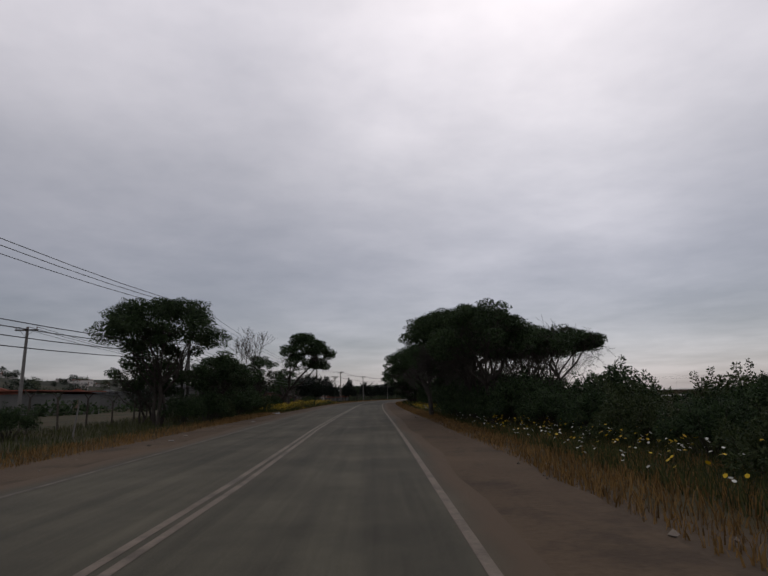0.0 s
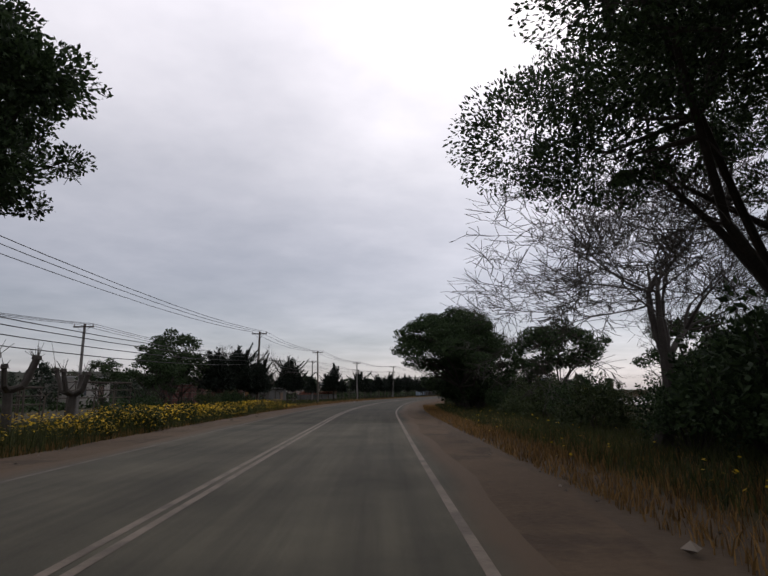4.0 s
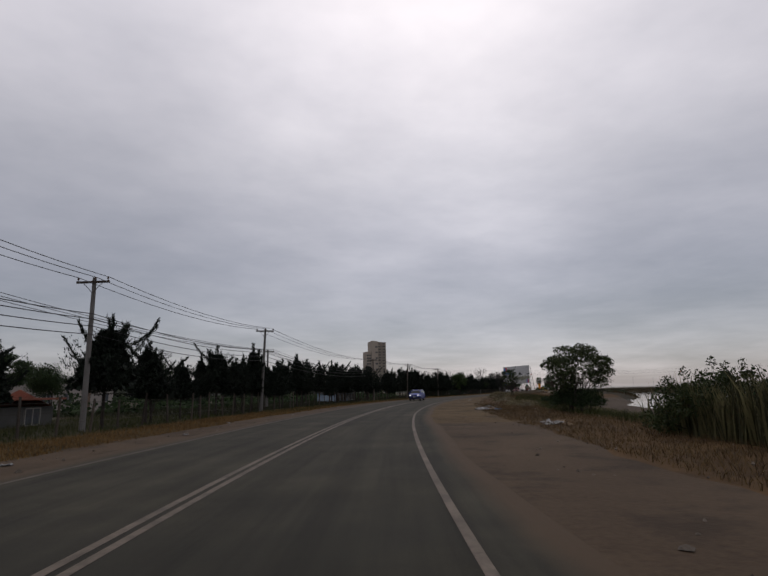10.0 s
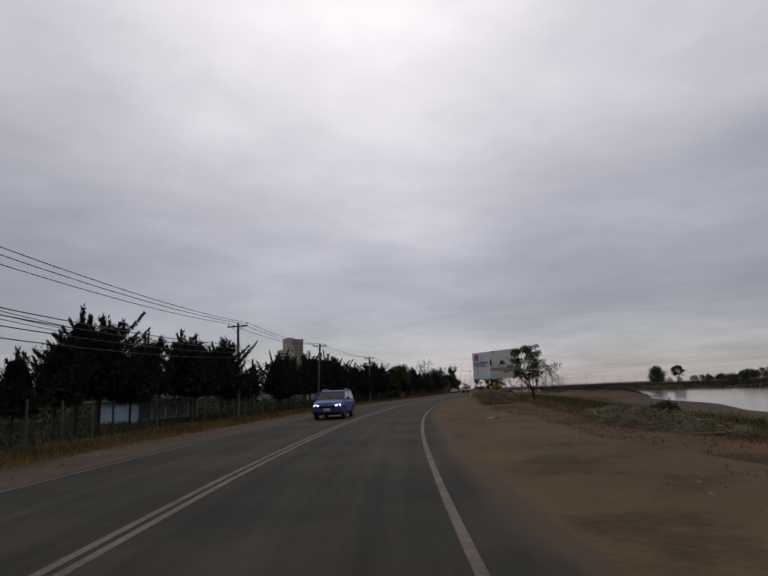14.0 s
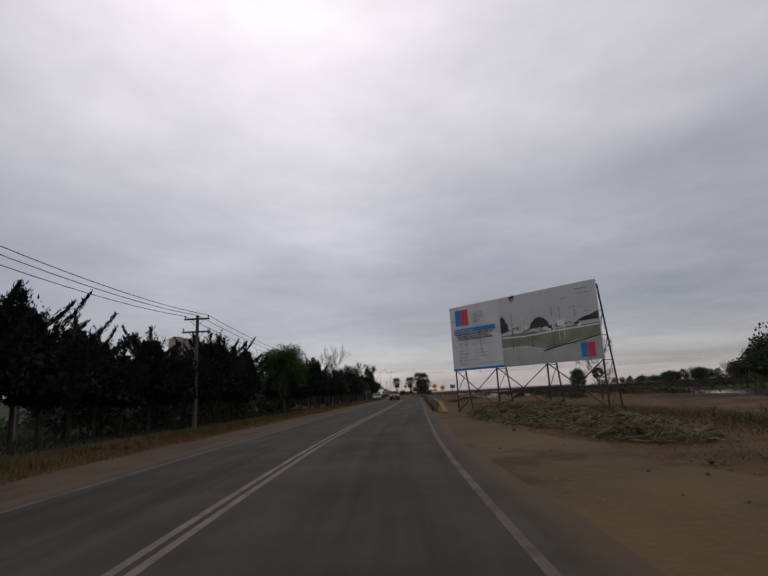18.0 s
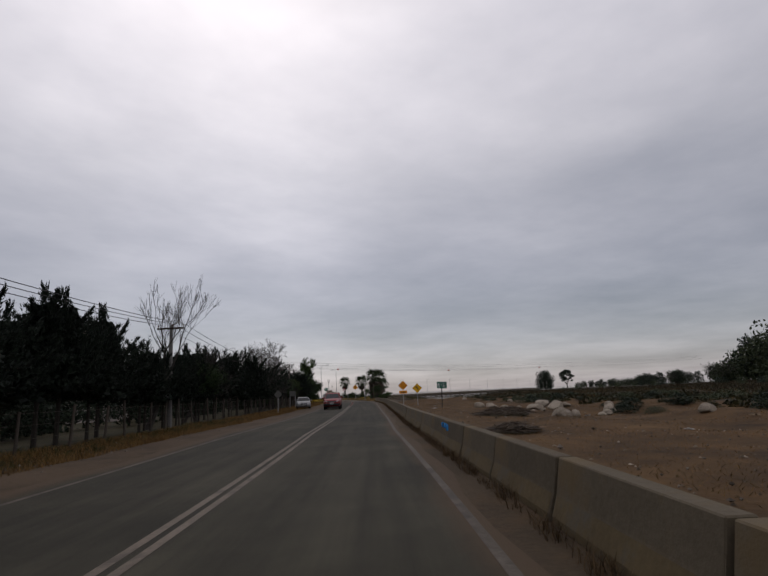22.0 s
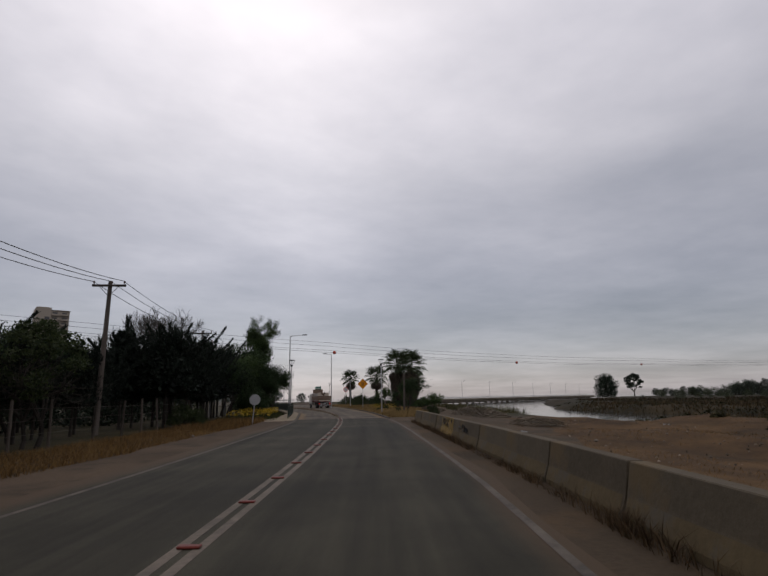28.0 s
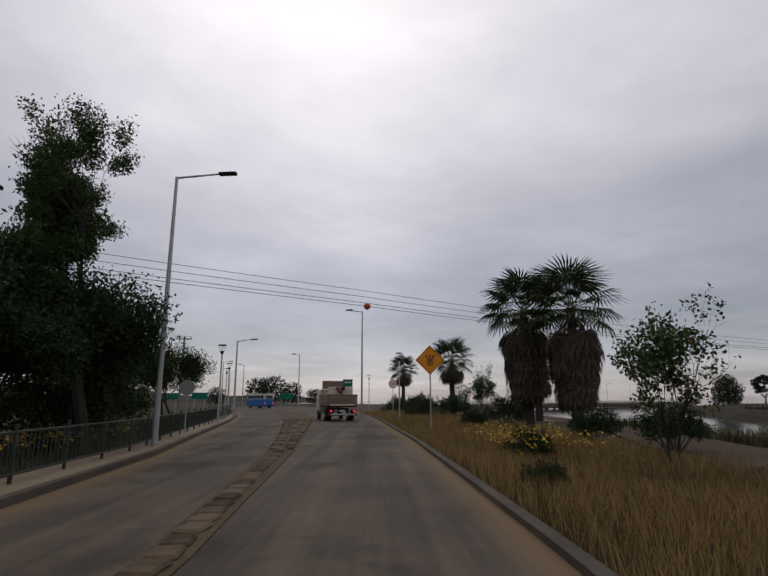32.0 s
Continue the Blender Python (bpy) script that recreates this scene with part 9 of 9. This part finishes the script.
# ---- the far bank, hill houses and distant trees ----
def far_crown(seed, h, r, count, leaf, clumps=16, low=0.2, size=0.55):
    rng = np.random.default_rng(seed)
    segs, pts = [[0, 0, -0.5, 0, 0, h * 0.55, 0.03 * h, 0.02 * h]], []
    for k in range(clumps):
        a, u = k * 2.4, (k + 0.5) / clumps
        z = h * (low + (0.9 - low) * u)
        rr = r * math.sqrt(max(0.05, 1 - ((u - 0.35) / 0.7) ** 2)) * rng.uniform(0.35, 0.8)
        c = np.array([rr * math.cos(a), rr * math.sin(a), z])
        segs.append([0, 0, min(z * 0.6, h * 0.5), *c, 0.012 * h, 0.004 * h])
        g = rng.normal(size=(count // clumps, 3))
        g /= np.linalg.norm(g, axis=1)[:, None]
        g *= rng.random((len(g), 1)) ** 0.4 * r * rng.uniform(0.32, 0.55)
        g[:, 2] *= 0.75
        pts.append(c + g)
    v, f = leaves(rng, np.vstack(pts), size, size * 0.6)
    return mesh_from("trunk", *split_tubes(segs), BARK), mesh_from("crown", v, f, leaf)


FAR_DARK = leaf_mat("distant_dark_foliage", (0.012, 0.019, 0.013), (0.036, 0.05, 0.032), 0.1)
FAR_GREEN = leaf_mat("distant_green_foliage", (0.022, 0.032, 0.016), (0.06, 0.072, 0.036), 0.1)
far_a, far_b, far_c = far_crown(71, 10, 5.2, 1300, FAR_DARK, size=0.75), far_crown(72, 10, 6.0, 1300, FAR_GREEN, low=0.1, size=0.75), far_crown(73, 10, 4.2, 1200, FAR_DARK, low=0.05, size=0.7)


def far_tree(meshes, x, y, h, label, turn=0.0, group="far bank trees", base=None):
    z = float(height_at(x, y)[0]) if base is None else base
    tree("distant_tree", meshes, pose(x, y, z - 0.2, 0, 0, turn), label, group=group, scale=h / 10.0)


tree("distant_tree", far_crown(74, 13.5, 6.8, 9000, FAR_DARK, 30, 0.06, 0.62), pose(378, 535, -1.0), "big rounded dark tree on the far river bank", group="far bank trees")
tree("distant_tree", evergreen_meshes(75, 15.4, 5.6, 5.5, lumps=34, per=150, size=0.5, leaf=FAR_DARK, haze=0), pose(391, 526, -1.0), "tall layered pine on the far river bank", group="far bank trees")


def far_bank():
    rng = np.random.default_rng(8)
    line = [(412, 522, 5), (404, 506, 5.5), (396, 488, 6.5), (390, 470, 7.5), (394, 452, 9), (400, 436, 11), (396, 418, 15), (390, 402, 20), (374, 388, 25), (356, 376, 27), (336, 362, 27), (318, 350, 26), (304, 334, 24), (298, 312, 20), (286, 290, 12), (280, 262, 11)]
    label = "dark scrubby tree on the far river bank"
    for (x0, y0, h0), (x1, y1, h1) in zip(line[:-1], line[1:]):
        many = 9 if x0 > 385 and y0 > 415 else 5
        for k in range(many):
            u = (k + rng.random()) / many
            m = (far_a, far_b, far_c)[rng.integers(0, 3)]
            far_tree(m, x0 + (x1 - x0) * u + rng.normal(0, 7), y0 + (y1 - y0) * u + rng.normal(0, 5), (h0 + (h1 - h0) * u) * rng.uniform(0.5, 1.0), label, rng.uniform(0, 360))
    for x, y, h, a in ((372, 440, 9, 0), (330, 420, 7, 50), (376, 420, 12, 0), (356, 404, 11, 80)):
        tree("bare_tree", bare_a, pose(x, y, float(height_at(x, y)[0]), 0, 0, a), "dead grey snag on the far river bank", group="far bank snags", scale=h / 8.0)
    # low scrub down to the water
    for k in range(46):
        u = rng.random()
        x, y = np.interp(u, [0, 0.35, 0.7, 1], [250, 262, 300, 350]) + rng.normal(0, 10), np.interp(u, [0, 0.35, 0.7, 1], [275, 340, 400, 480]) + rng.normal(0, 8)
        if height_at(x, y)[0] > -1.3:
            tree("distant_bush", (far_b if rng.random() < 0.6 else far_c)[1:], pose(x, y, float(height_at(x, y)[0]) - 0.3, 0, 0, rng.uniform(0, 360)), "low dark scrub on the marshy bank", "bush", "far bank scrub", rng.uniform(0.15, 0.38))
    for k in range(110):
        s, l = rng.uniform(300, 384), rng.uniform(14, 40)
        x, y = spot(s, l)
        z = float(height_at(x, y)[0])
        if z > -0.9:
            scrub = tree("low_scrub", (far_b if k % 2 else far_c)[1:], pose(float(x), float(y), z - 0.1, 0, 0, rng.uniform(0, 360)), "low dark scrub on the sandy flat", "bush", "scrub on the flat", 1.0)
            wide = rng.uniform(0.07, 0.24)
            scrub.scale = (wide, wide, wide * 0.42)
    # a dark belt of marsh scrub beyond the sandy flat and the river
    pts = []
    for _ in range(2600):
        s, l = rng.uniform(215, 480), 34 + 170 * rng.random() ** 1.3
        x, y = spot(s, l)
        z = float(height_at(x, y)[0])
        if z > -1.45:
            wide = rng.uniform(0.7, 2.6)
            g = rng.normal(size=(34, 3))
            g /= np.linalg.norm(g, axis=1)[:, None]
            g = g * rng.uniform(0.5, 1.0, (34, 1)) * (wide, wide, wide * rng.uniform(0.3, 0.65))
            g[:, 2] = np.abs(g[:, 2])
            pts.append(g + (float(x), float(y), z - 0.1))
    for _ in range(900):
        s, l = rng.uniform(312, 398), rng.uniform(0, 1) ** 0.7 * 30 + 15
        x, y = spot(s, l)
        z, wide = float(height_at(x, y)[0]), rng.uniform(0.3, 1.3) * min(1.0, (l - 10) / 12)
        if z > -1.3:
            g = rng.normal(size=(40, 3))
            g /= np.linalg.norm(g, axis=1)[:, None]
            g = g * rng.uniform(0.5, 1.0, (40, 1)) * (wide, wide, wide * rng.uniform(0.35, 0.7))
            g[:, 2] = np.abs(g[:, 2])
            pts.append(g + (float(x), float(y), z - 0.05))
    v, f = leaves(rng, np.vstack(pts), 0.36, 0.2)
    tagged(put("marsh_scrub", mesh_from("marsh_scrub", v, f, leaf_mat("marsh_scrub_leaf", (0.012, 0.014, 0.0065), (0.046, 0.042, 0.019), 0.15))), "dark green and brown scrub over the marsh", "scrub", kind="stuff")
    # trees ahead beyond the bend and behind the left verge
    for x, y, h in ((162, 548, 9), (168, 556, 10), (176, 560, 8), (150, 552, 6), (186, 566, 6), (120, 540, 6), (112, 530, 7), (104, 520, 7), (100, 505, 7), (96, 492, 6), (93, 478, 6), (196, 560, 4.5), (128, 556, 6)):
        far_tree((far_a, far_c)[int(x) % 2], x, y, h, "rounded dark tree beyond the bend", rng.uniform(0, 360), "trees beyond the bend")
    # a second, lower row behind the cypresses
    s = 270.0
    while s < 424:
        x, y = spot(s, -17.5 - rng.uniform(0, 3.5))
        far_tree((far_a, far_c)[int(s) % 2], float(x), float(y), rng.uniform(2.8, 4.4), "dense dark shrub behind the cypress row", rng.uniform(0, 360), "shrubs behind the windbreak")
        s += rng.uniform(1.9, 2.9)
    # trees on the left behind the yards
    for k in range(80):
        s, l = rng.uniform(-20, 330), -rng.uniform(34, 110)
        x, y = spot(s, l)
        far_tree((far_a, far_b, far_c)[k % 3], x, y, rng.uniform(2.6, 6.2), "dark green tree behind the yards", rng.uniform(0, 360), "trees behind the yards")
    for k in range(110):
        x, y = rng.uniform(-560, -120), rng.uniform(60, 760)
        far_tree((far_a, far_b, far_c)[k % 3], x, y, rng.uniform(5, 11), "dark tree on the far hillside", rng.uniform(0, 360), "hillside trees")


far_bank()


def hill_houses():
    rng = np.random.default_rng(17)
    for k in range(54):
        x, y = rng.uniform(-620, -160), rng.uniform(180, 760)
        yaw = math.degrees(math.atan2(y - 200, x)) - 90 + 180 + rng.uniform(-25, 25)
        roof = RED_TILE if rng.random() < 0.35 else GREY_ROOF
        flat = rng.random() < 0.3
        house(x, y, yaw + 180, rng.uniform(8, 17), rng.uniform(7, 10), rng.choice([3.2, 5.6, 6.0]), rng.uniform(1.2, 2.4), FAR_WALL, roof, "small pale house with a red roof on the hillside" if roof is RED_TILE and not flat else "small pale house on the far hillside", 1 if k % 3 else 2, group="hillside houses", flat_roof=flat)


hill_houses()


# ---- cut reeds, rocks and litter ----
def reed_pile(s0, s1, l0, l1, h, green, seed, count, dry=None):
    rng = np.random.default_rng(seed)
    sm, lm = (s0 + s1) / 2, (l0 + l1) / 2
    t = thing("reed_pile", stand(sm, lm, 0), "heap of cut green reeds drying on the sand" if green > 0.4 else "heap of cut dry reeds on the sand", "reed pile", "heaps of cut reeds")
    hx, hy = (l1 - l0) / 2, (s1 - s0) / 2
    lumps = [(rng.uniform(-0.7, 0.7), rng.uniform(-0.75, 0.75), rng.uniform(0.5, 1.0)) for _ in range(7)]

    def rise(u, v):
        edge = np.clip(1 - (u * u + v * v), 0, 1) ** 0.5
        bump = sum(w * np.exp(-((u - a) ** 2 + (v - b) ** 2) * 6) for a, b, w in lumps)
        return h * edge * np.clip(0.35 + 0.6 * bump, 0.2, 1.15)
    n = 22
    g = np.linspace(-1, 1, n)
    gu, gv = np.meshgrid(g, g)
    gu, gv = gu * np.sqrt(1 - gv ** 2 / 2), gv * np.sqrt(1 - gu ** 2 / 2)
    zz = rise(gu, gv) * 0.72 - 0.06
    v = np.stack([gu.ravel() * hx * 0.92, gv.ravel() * hy * 0.95, zz.ravel()], 1)
    i = (np.arange(n - 1)[:, None] * n + np.arange(n - 1)[None]).ravel()
    put("matted_core", mesh_from("matted_core", v, np.stack([i, i + 1, i + n + 1, i + n], 1), DRY_MAT), t)
    def blades(m, mat, name, wide, long, lift):
        a, rr = rng.uniform(0, 2 * np.pi, m), np.sqrt(rng.random(m)) * 1.02
        u, w = rr * np.cos(a), rr * np.sin(a)
        base = np.stack([u * hx, w * hy, rise(u, w) * rng.uniform(0.7, 1.03, m)], 1)
        flow = rng.normal(0.5, 0.75, m) + np.where(rng.random(m) < 0.5, 0, np.pi)
        d = np.stack([np.cos(flow), np.sin(flow) * 0.8, rng.normal(0.03, lift, m)], 1)
        d /= np.linalg.norm(d, axis=1)[:, None]
        ln = (rng.uniform(0.5, 1.0, m) * long)[:, None]
        side = np.cross(d, [0, 0, 1.0]) + rng.normal(0, 0.5, (m, 3))
        side = side / np.linalg.norm(side, axis=1)[:, None] * (rng.uniform(0.5, 1.0, m) * wide)[:, None]
        p0, p1, p2 = base - d * ln * 0.5, base + np.array([0, 0, 0.05]) * ln, base + d * ln * 0.5
        p2[:, 2] -= (rng.uniform(0, 0.35, m)[:, None] * ln)[:, 0]
        for q in (p0, p1, p2):
            q[:, 2] = np.maximum(q[:, 2], 0.015)
        vv = np.stack([p0 - side * 0.5, p0 + side * 0.5, p1 - side, p1 + side, p2 - side * 0.15, p2 + side * 0.15], 1).reshape(-1, 3)
        k = np.arange(m)[:, None] * 6
        ff = np.vstack([k + [0, 1, 3, 2], k + [2, 3, 5, 4]])
        tagged(put(name, mesh_from(name, vv, ff, mat), t), kind="stuff")
    blades(int(count * (1 - green)), dry or DRY_REED, "dry_stalk_mat", 0.016, 0.95, 0.2)
    blades(int(count * green), GREEN_REED, "green_blade_mat", 0.034, 0.6, 0.38)


BRUSH = leaf_mat("dead_brush", (0.03, 0.021, 0.014), (0.085, 0.062, 0.042), 0.1)
DRIFTWOOD = leaf_mat("driftwood", (0.05, 0.038, 0.026), (0.17, 0.135, 0.095), 0.0)
DRY_MAT = surface("matted_reed", (0.03, 0.026, 0.016), (0.09, 0.075, 0.045), 3, 18, 0.95, 0.9, dist=0.06)
reed_pile(262.0, 281.0, 3.7, 9.0, 0.62, 0.45, 1, 11000)
reed_pile(255.5, 263.0, 5.5, 8.8, 0.45, 0.4, 2, 1800)
reed_pile(236.8, 250.0, 5.0, 8.8, 0.9, 0.2, 3, 3400)
reed_pile(399.0, 412.0, 7.9, 10.4, 0.55, 0.0, 4, 2600, DRIFTWOOD)
reed_pile(388.0, 393.5, 7.4, 9.6, 0.3, 0.0, 9, 900, DRIFTWOOD)
reed_pile(416.5, 423.0, 7.2, 9.6, 0.55, 0.1, 10, 1500, DRIFTWOOD)
reed_pile(319.5, 324.5, 6.2, 9.4, 0.36, 0.0, 5, 1500, BRUSH)
reed_pile(308.0, 311.0, 4.2, 5.8, 0.2, 0.0, 8, 900, BRUSH)
reed_pile(186.0, 197.0, 8.2, 11.2, 0.4, 0.15, 6, 1300)
reed_pile(205.0, 218.0, 7.6, 11.0, 0.45, 0.2, 7, 1500)


def boulder(s, l, size, seed, tall=0.7):
    rng = np.random.default_rng(seed)
    bm = bmesh.new()
    bmesh.ops.create_icosphere(bm, subdivisions=3, radius=1.0)
    cuts = rng.normal(size=(9, 3))
    cuts /= np.linalg.norm(cuts, axis=1)[:, None]
    reach = rng.uniform(0.62, 0.92, 9)
    for v in bm.verts:
        p = np.array(v.co)
        for c, q in zip(cuts, reach):
            e = p @ c - q
            if e > 0:
                p -= c * e * 0.9
        p *= 1 + 0.04 * math.sin(p[0] * 9 + seed) * math.sin(p[1] * 8) + 0.02 * math.sin(p[2] * 21)
        v.co = p * np.array([size * 0.62, size * 0.5, size * 0.5 * tall])
    z = float(height_at(*spot(s, l))[0])
    t = thing("boulder", stand(s, l, z + size * 0.5 * tall * 0.55, rng.uniform(0, 360)), "pale angular boulder lying on the sandy ground", "rock", "pale boulders")
    part("stone", bm, ROCK, t)


rock_rng = np.random.default_rng(5)
for k, (s, l, size) in enumerate(((318.7, 10.2, 1.5), (320, 11.4, 0.9), (325.5, 12.4, 1.5), (327, 13.0, 1.1), (328.4, 11.9, 1.5), (329.4, 12.8, 1.3), (326.4, 11.2, 0.8), (331, 10.4, 0.8), (332.5, 9.8, 1.1), (334, 10.0, 0.9), (335.5, 9.4, 1.2), (336.5, 10.6, 0.8), (338, 9.8, 0.7), (321.6, 14.2, 1.0), (323, 14.8, 0.7), (360, 13.0, 0.9), (316.5, 11.4, 0.6), (333.2, 11.5, 0.5), (330, 11.2, 0.45), (324, 11.0, 0.5), (319, 12.8, 0.8), (328, 14.0, 0.9), (344, 14.5, 0.8), (350, 13.6, 0.6), (313, 14.5, 0.9), (334, 10.2, 0.5), (323, 9.4, 0.45))):
    boulder(s, l, size * 0.7, 100 + k, rock_rng.uniform(0.55, 0.95))


def clods(seed, n, s_range, l_range, size, material, label):
    """Small angular clods and stones strewn over bare ground."""
    rng = np.random.default_rng(seed)
    s = rng.uniform(*s_range, n)
    home = rng.uniform(*s_range, n // 25)
    s = np.where(rng.random(n) < 0.6, home[rng.integers(0, len(home), n)] + rng.normal(0, 0.8, n), s)
    l = right_edge(s) + l_range[0] + (l_range[1] - l_range[0]) * rng.random(n) ** 0.75
    x, y = spot(s, l)
    r = size * rng.uniform(0.25, 1.0, n) ** 2
    corner = np.array([[1, 0, 0], [0, 1, 0], [-1, 0, 0], [0, -1, 0], [0, 0, 0.7], [0, 0, -0.4]])
    v = np.stack([x, y, height_at(x, y) + 0.012], 1)[:, None] + corner[None] * r[:, None, None] * rng.uniform(0.6, 1.3, (n, 6, 1))
    a = np.arange(n)[:, None] * 6
    f = np.vstack([a + [[0, 1, 4, 4]], a + [[1, 2, 4, 4]], a + [[2, 3, 4, 4]], a + [[3, 0, 4, 4]]])[:, :3]
    tagged(put("clods", mesh_from("clods", v.reshape(-1, 3), f, material)), label, "stones", kind="stuff")


clods(301, 5000, (150, 300), (0.6, 8.0), 0.055, SAND, "crumbled clods of sandy soil on the lay-by")
clods(302, 1800, (150, 300), (1.2, 8.0), 0.05, DRIFTWOOD, "dark pebbles and wood crumbs on the lay-by")
clods(303, 900, (284, 392), (2.2, 18.0), 0.06, ROCK, "pale pebbles and rubble over the sand")
clods(304, 4000, (284, 392), (2.2, 18.0), 0.07, DRIFTWOOD, "dark clods and dead stalk crumbs over the sand")


def sheet_litter(s, l, size, mat, label, seed, name="litter"):
    """A crumpled sheet or rag lying on the ground."""
    rng = np.random.default_rng(seed)
    n = 7
    g = np.linspace(-0.5, 0.5, n)
    gx, gy = np.meshgrid(g, g)
    z = np.abs(rng.normal(0, 0.09, (n, n))) * size + 0.012
    a = np.stack([(gx + rng.normal(0, 0.04, (n, n))).ravel() * size, (gy + rng.normal(0, 0.04, (n, n))).ravel() * size * 0.7, z.ravel()], 1)
    b = a - [0, 0, 0.008]
    i = (np.arange(n - 1)[:, None] * n + np.arange(n - 1)[None]).ravel()
    f = np.stack([i, i + 1, i + n + 1, i + n], 1)
    ground = float(height_at(*spot(s, l))[0])
    t = thing(name, stand(s, l, max(ground, 0.0) if abs(l + 2.5) < 9 else ground, rng.uniform(0, 360)), label, "litter", "roadside litter")
    put("sheet", mesh_from("sheet", np.vstack([a, b]), np.vstack([f, (f + n * n)[:, ::-1]]), mat), t)


CARD = surface("old_cardboard", (0.12, 0.085, 0.055), (0.24, 0.18, 0.12), 3, 20, 0.9, 0.2)
RAG = surface("white_plastic_rag", (0.15, 0.15, 0.145), (0.32, 0.32, 0.31), 3, 20, 0.6, 0.2)
BLUE_RAG = surface("blue_rag", (0.05, 0.09, 0.16), (0.12, 0.18, 0.26), 3, 20, 0.8, 0.2)


def scatter_litter():
    rng = np.random.default_rng(44)
    fixed = [(51, -9.2, 0.7, 1), (126, 6.7, 0.5, 1), (139, 10, 0.6, 1), (180, 5.4, 1.0, 1), (180.8, 5.9, 0.9, 0), (181.4, 5.2, 0.8, 0), (180.5, 6.5, 0.7, 2), (217, 4.3, 0.5, 1), (183, 6.0, 0.5, 0), (188, 6.6, 0.5, 1), (174.5, 8.3, 0.6, 0), (174.0, 7.9, 0.5, 0), (163.0, 6.8, 0.8, 1), (163.6, 7.2, 0.7, 0), (162.4, 6.5, 0.6, 1), (163.9, 6.6, 0.5, 1), (162.0, 7.1, 0.6, 0), (164.5, 7.3, 0.4, 0)]
    for k in range(20):
        fixed.append((rng.uniform(176, 202), rng.uniform(5.5, 9.5), rng.uniform(0.15, 0.4), rng.integers(0, 2)))
    for k in range(16):
        fixed.append((rng.uniform(118, 300), -rng.uniform(8.2, 9.8), rng.uniform(0.12, 0.3), 1))
    for k in range(14):
        fixed.append((rng.uniform(300, 350), rng.uniform(5.5, 14), rng.uniform(0.15, 0.45), rng.integers(0, 2)))
    for k in range(10):
        fixed.append((rng.uniform(352, 400), rng.uniform(6, 14), rng.uniform(0.15, 0.4), rng.integers(0, 2)))
    for k in range(8):
        fixed.append((rng.uniform(20, 100), rng.choice([-1, 1]) * rng.uniform(4, 5) - 3.0, rng.uniform(0.1, 0.25), 1))
    for k, (s, l, size, m) in enumerate(fixed):
        if -7.6 < l < 3.2:
            continue
        sheet_litter(s, l, size, (CARD, RAG, BLUE_RAG)[m], ("flattened scrap of brown cardboard on the dirt", "crumpled white plastic scrap on the dirt", "crumpled blue rag on the dirt")[m], 200 + k)


scatter_litter()


def stone_scatter():
    """Gravel and small stones along the verges and on the sand."""
    rng = np.random.default_rng(71)
    n = 5200
    s = rng.uniform(0, 412, n)
    right = rng.random(n) < 0.7
    l = np.where(right, rng.uniform(2.6, 12, n), -rng.uniform(7.6, 10.5, n))
    r = rng.uniform(0.012, 0.05, n) * np.where(rng.random(n) < 0.06, 2.2, 1)
    pts = np.array([spot(a, b) for a, b in zip(s, l)])
    z = np.maximum(height_at(pts[:, 0], pts[:, 1]), 0.0)
    base = np.array([[1, 0, 0], [0, 1, 0], [-1, 0, 0], [0, -1, 0], [0, 0, 0.8], [0, 0, -0.6]])
    v = (base[None] * (r[:, None] * rng.uniform(0.6, 1.3, (n, 3)))[:, None] + np.stack([pts[:, 0], pts[:, 1], z + r * 0.25], 1)[:, None]).reshape(-1, 3)
    k = np.arange(n)[:, None] * 6
    f = np.vstack([k + q for q in ([0, 1, 4], [1, 2, 4], [2, 3, 4], [3, 0, 4], [1, 0, 5], [2, 1, 5], [3, 2, 5], [0, 3, 5])])
    o = put("loose_stones", mesh_from("loose_stones", v, f, STONE_BITS))
    tagged(o, "scattered small stones and grit along the verges", "stones", kind="stuff")


STONE_BITS = surface("grit_stone", (0.05, 0.042, 0.034), (0.17, 0.145, 0.12), 2, 20, 0.95, 0.2, island=0.6)
stone_scatter()
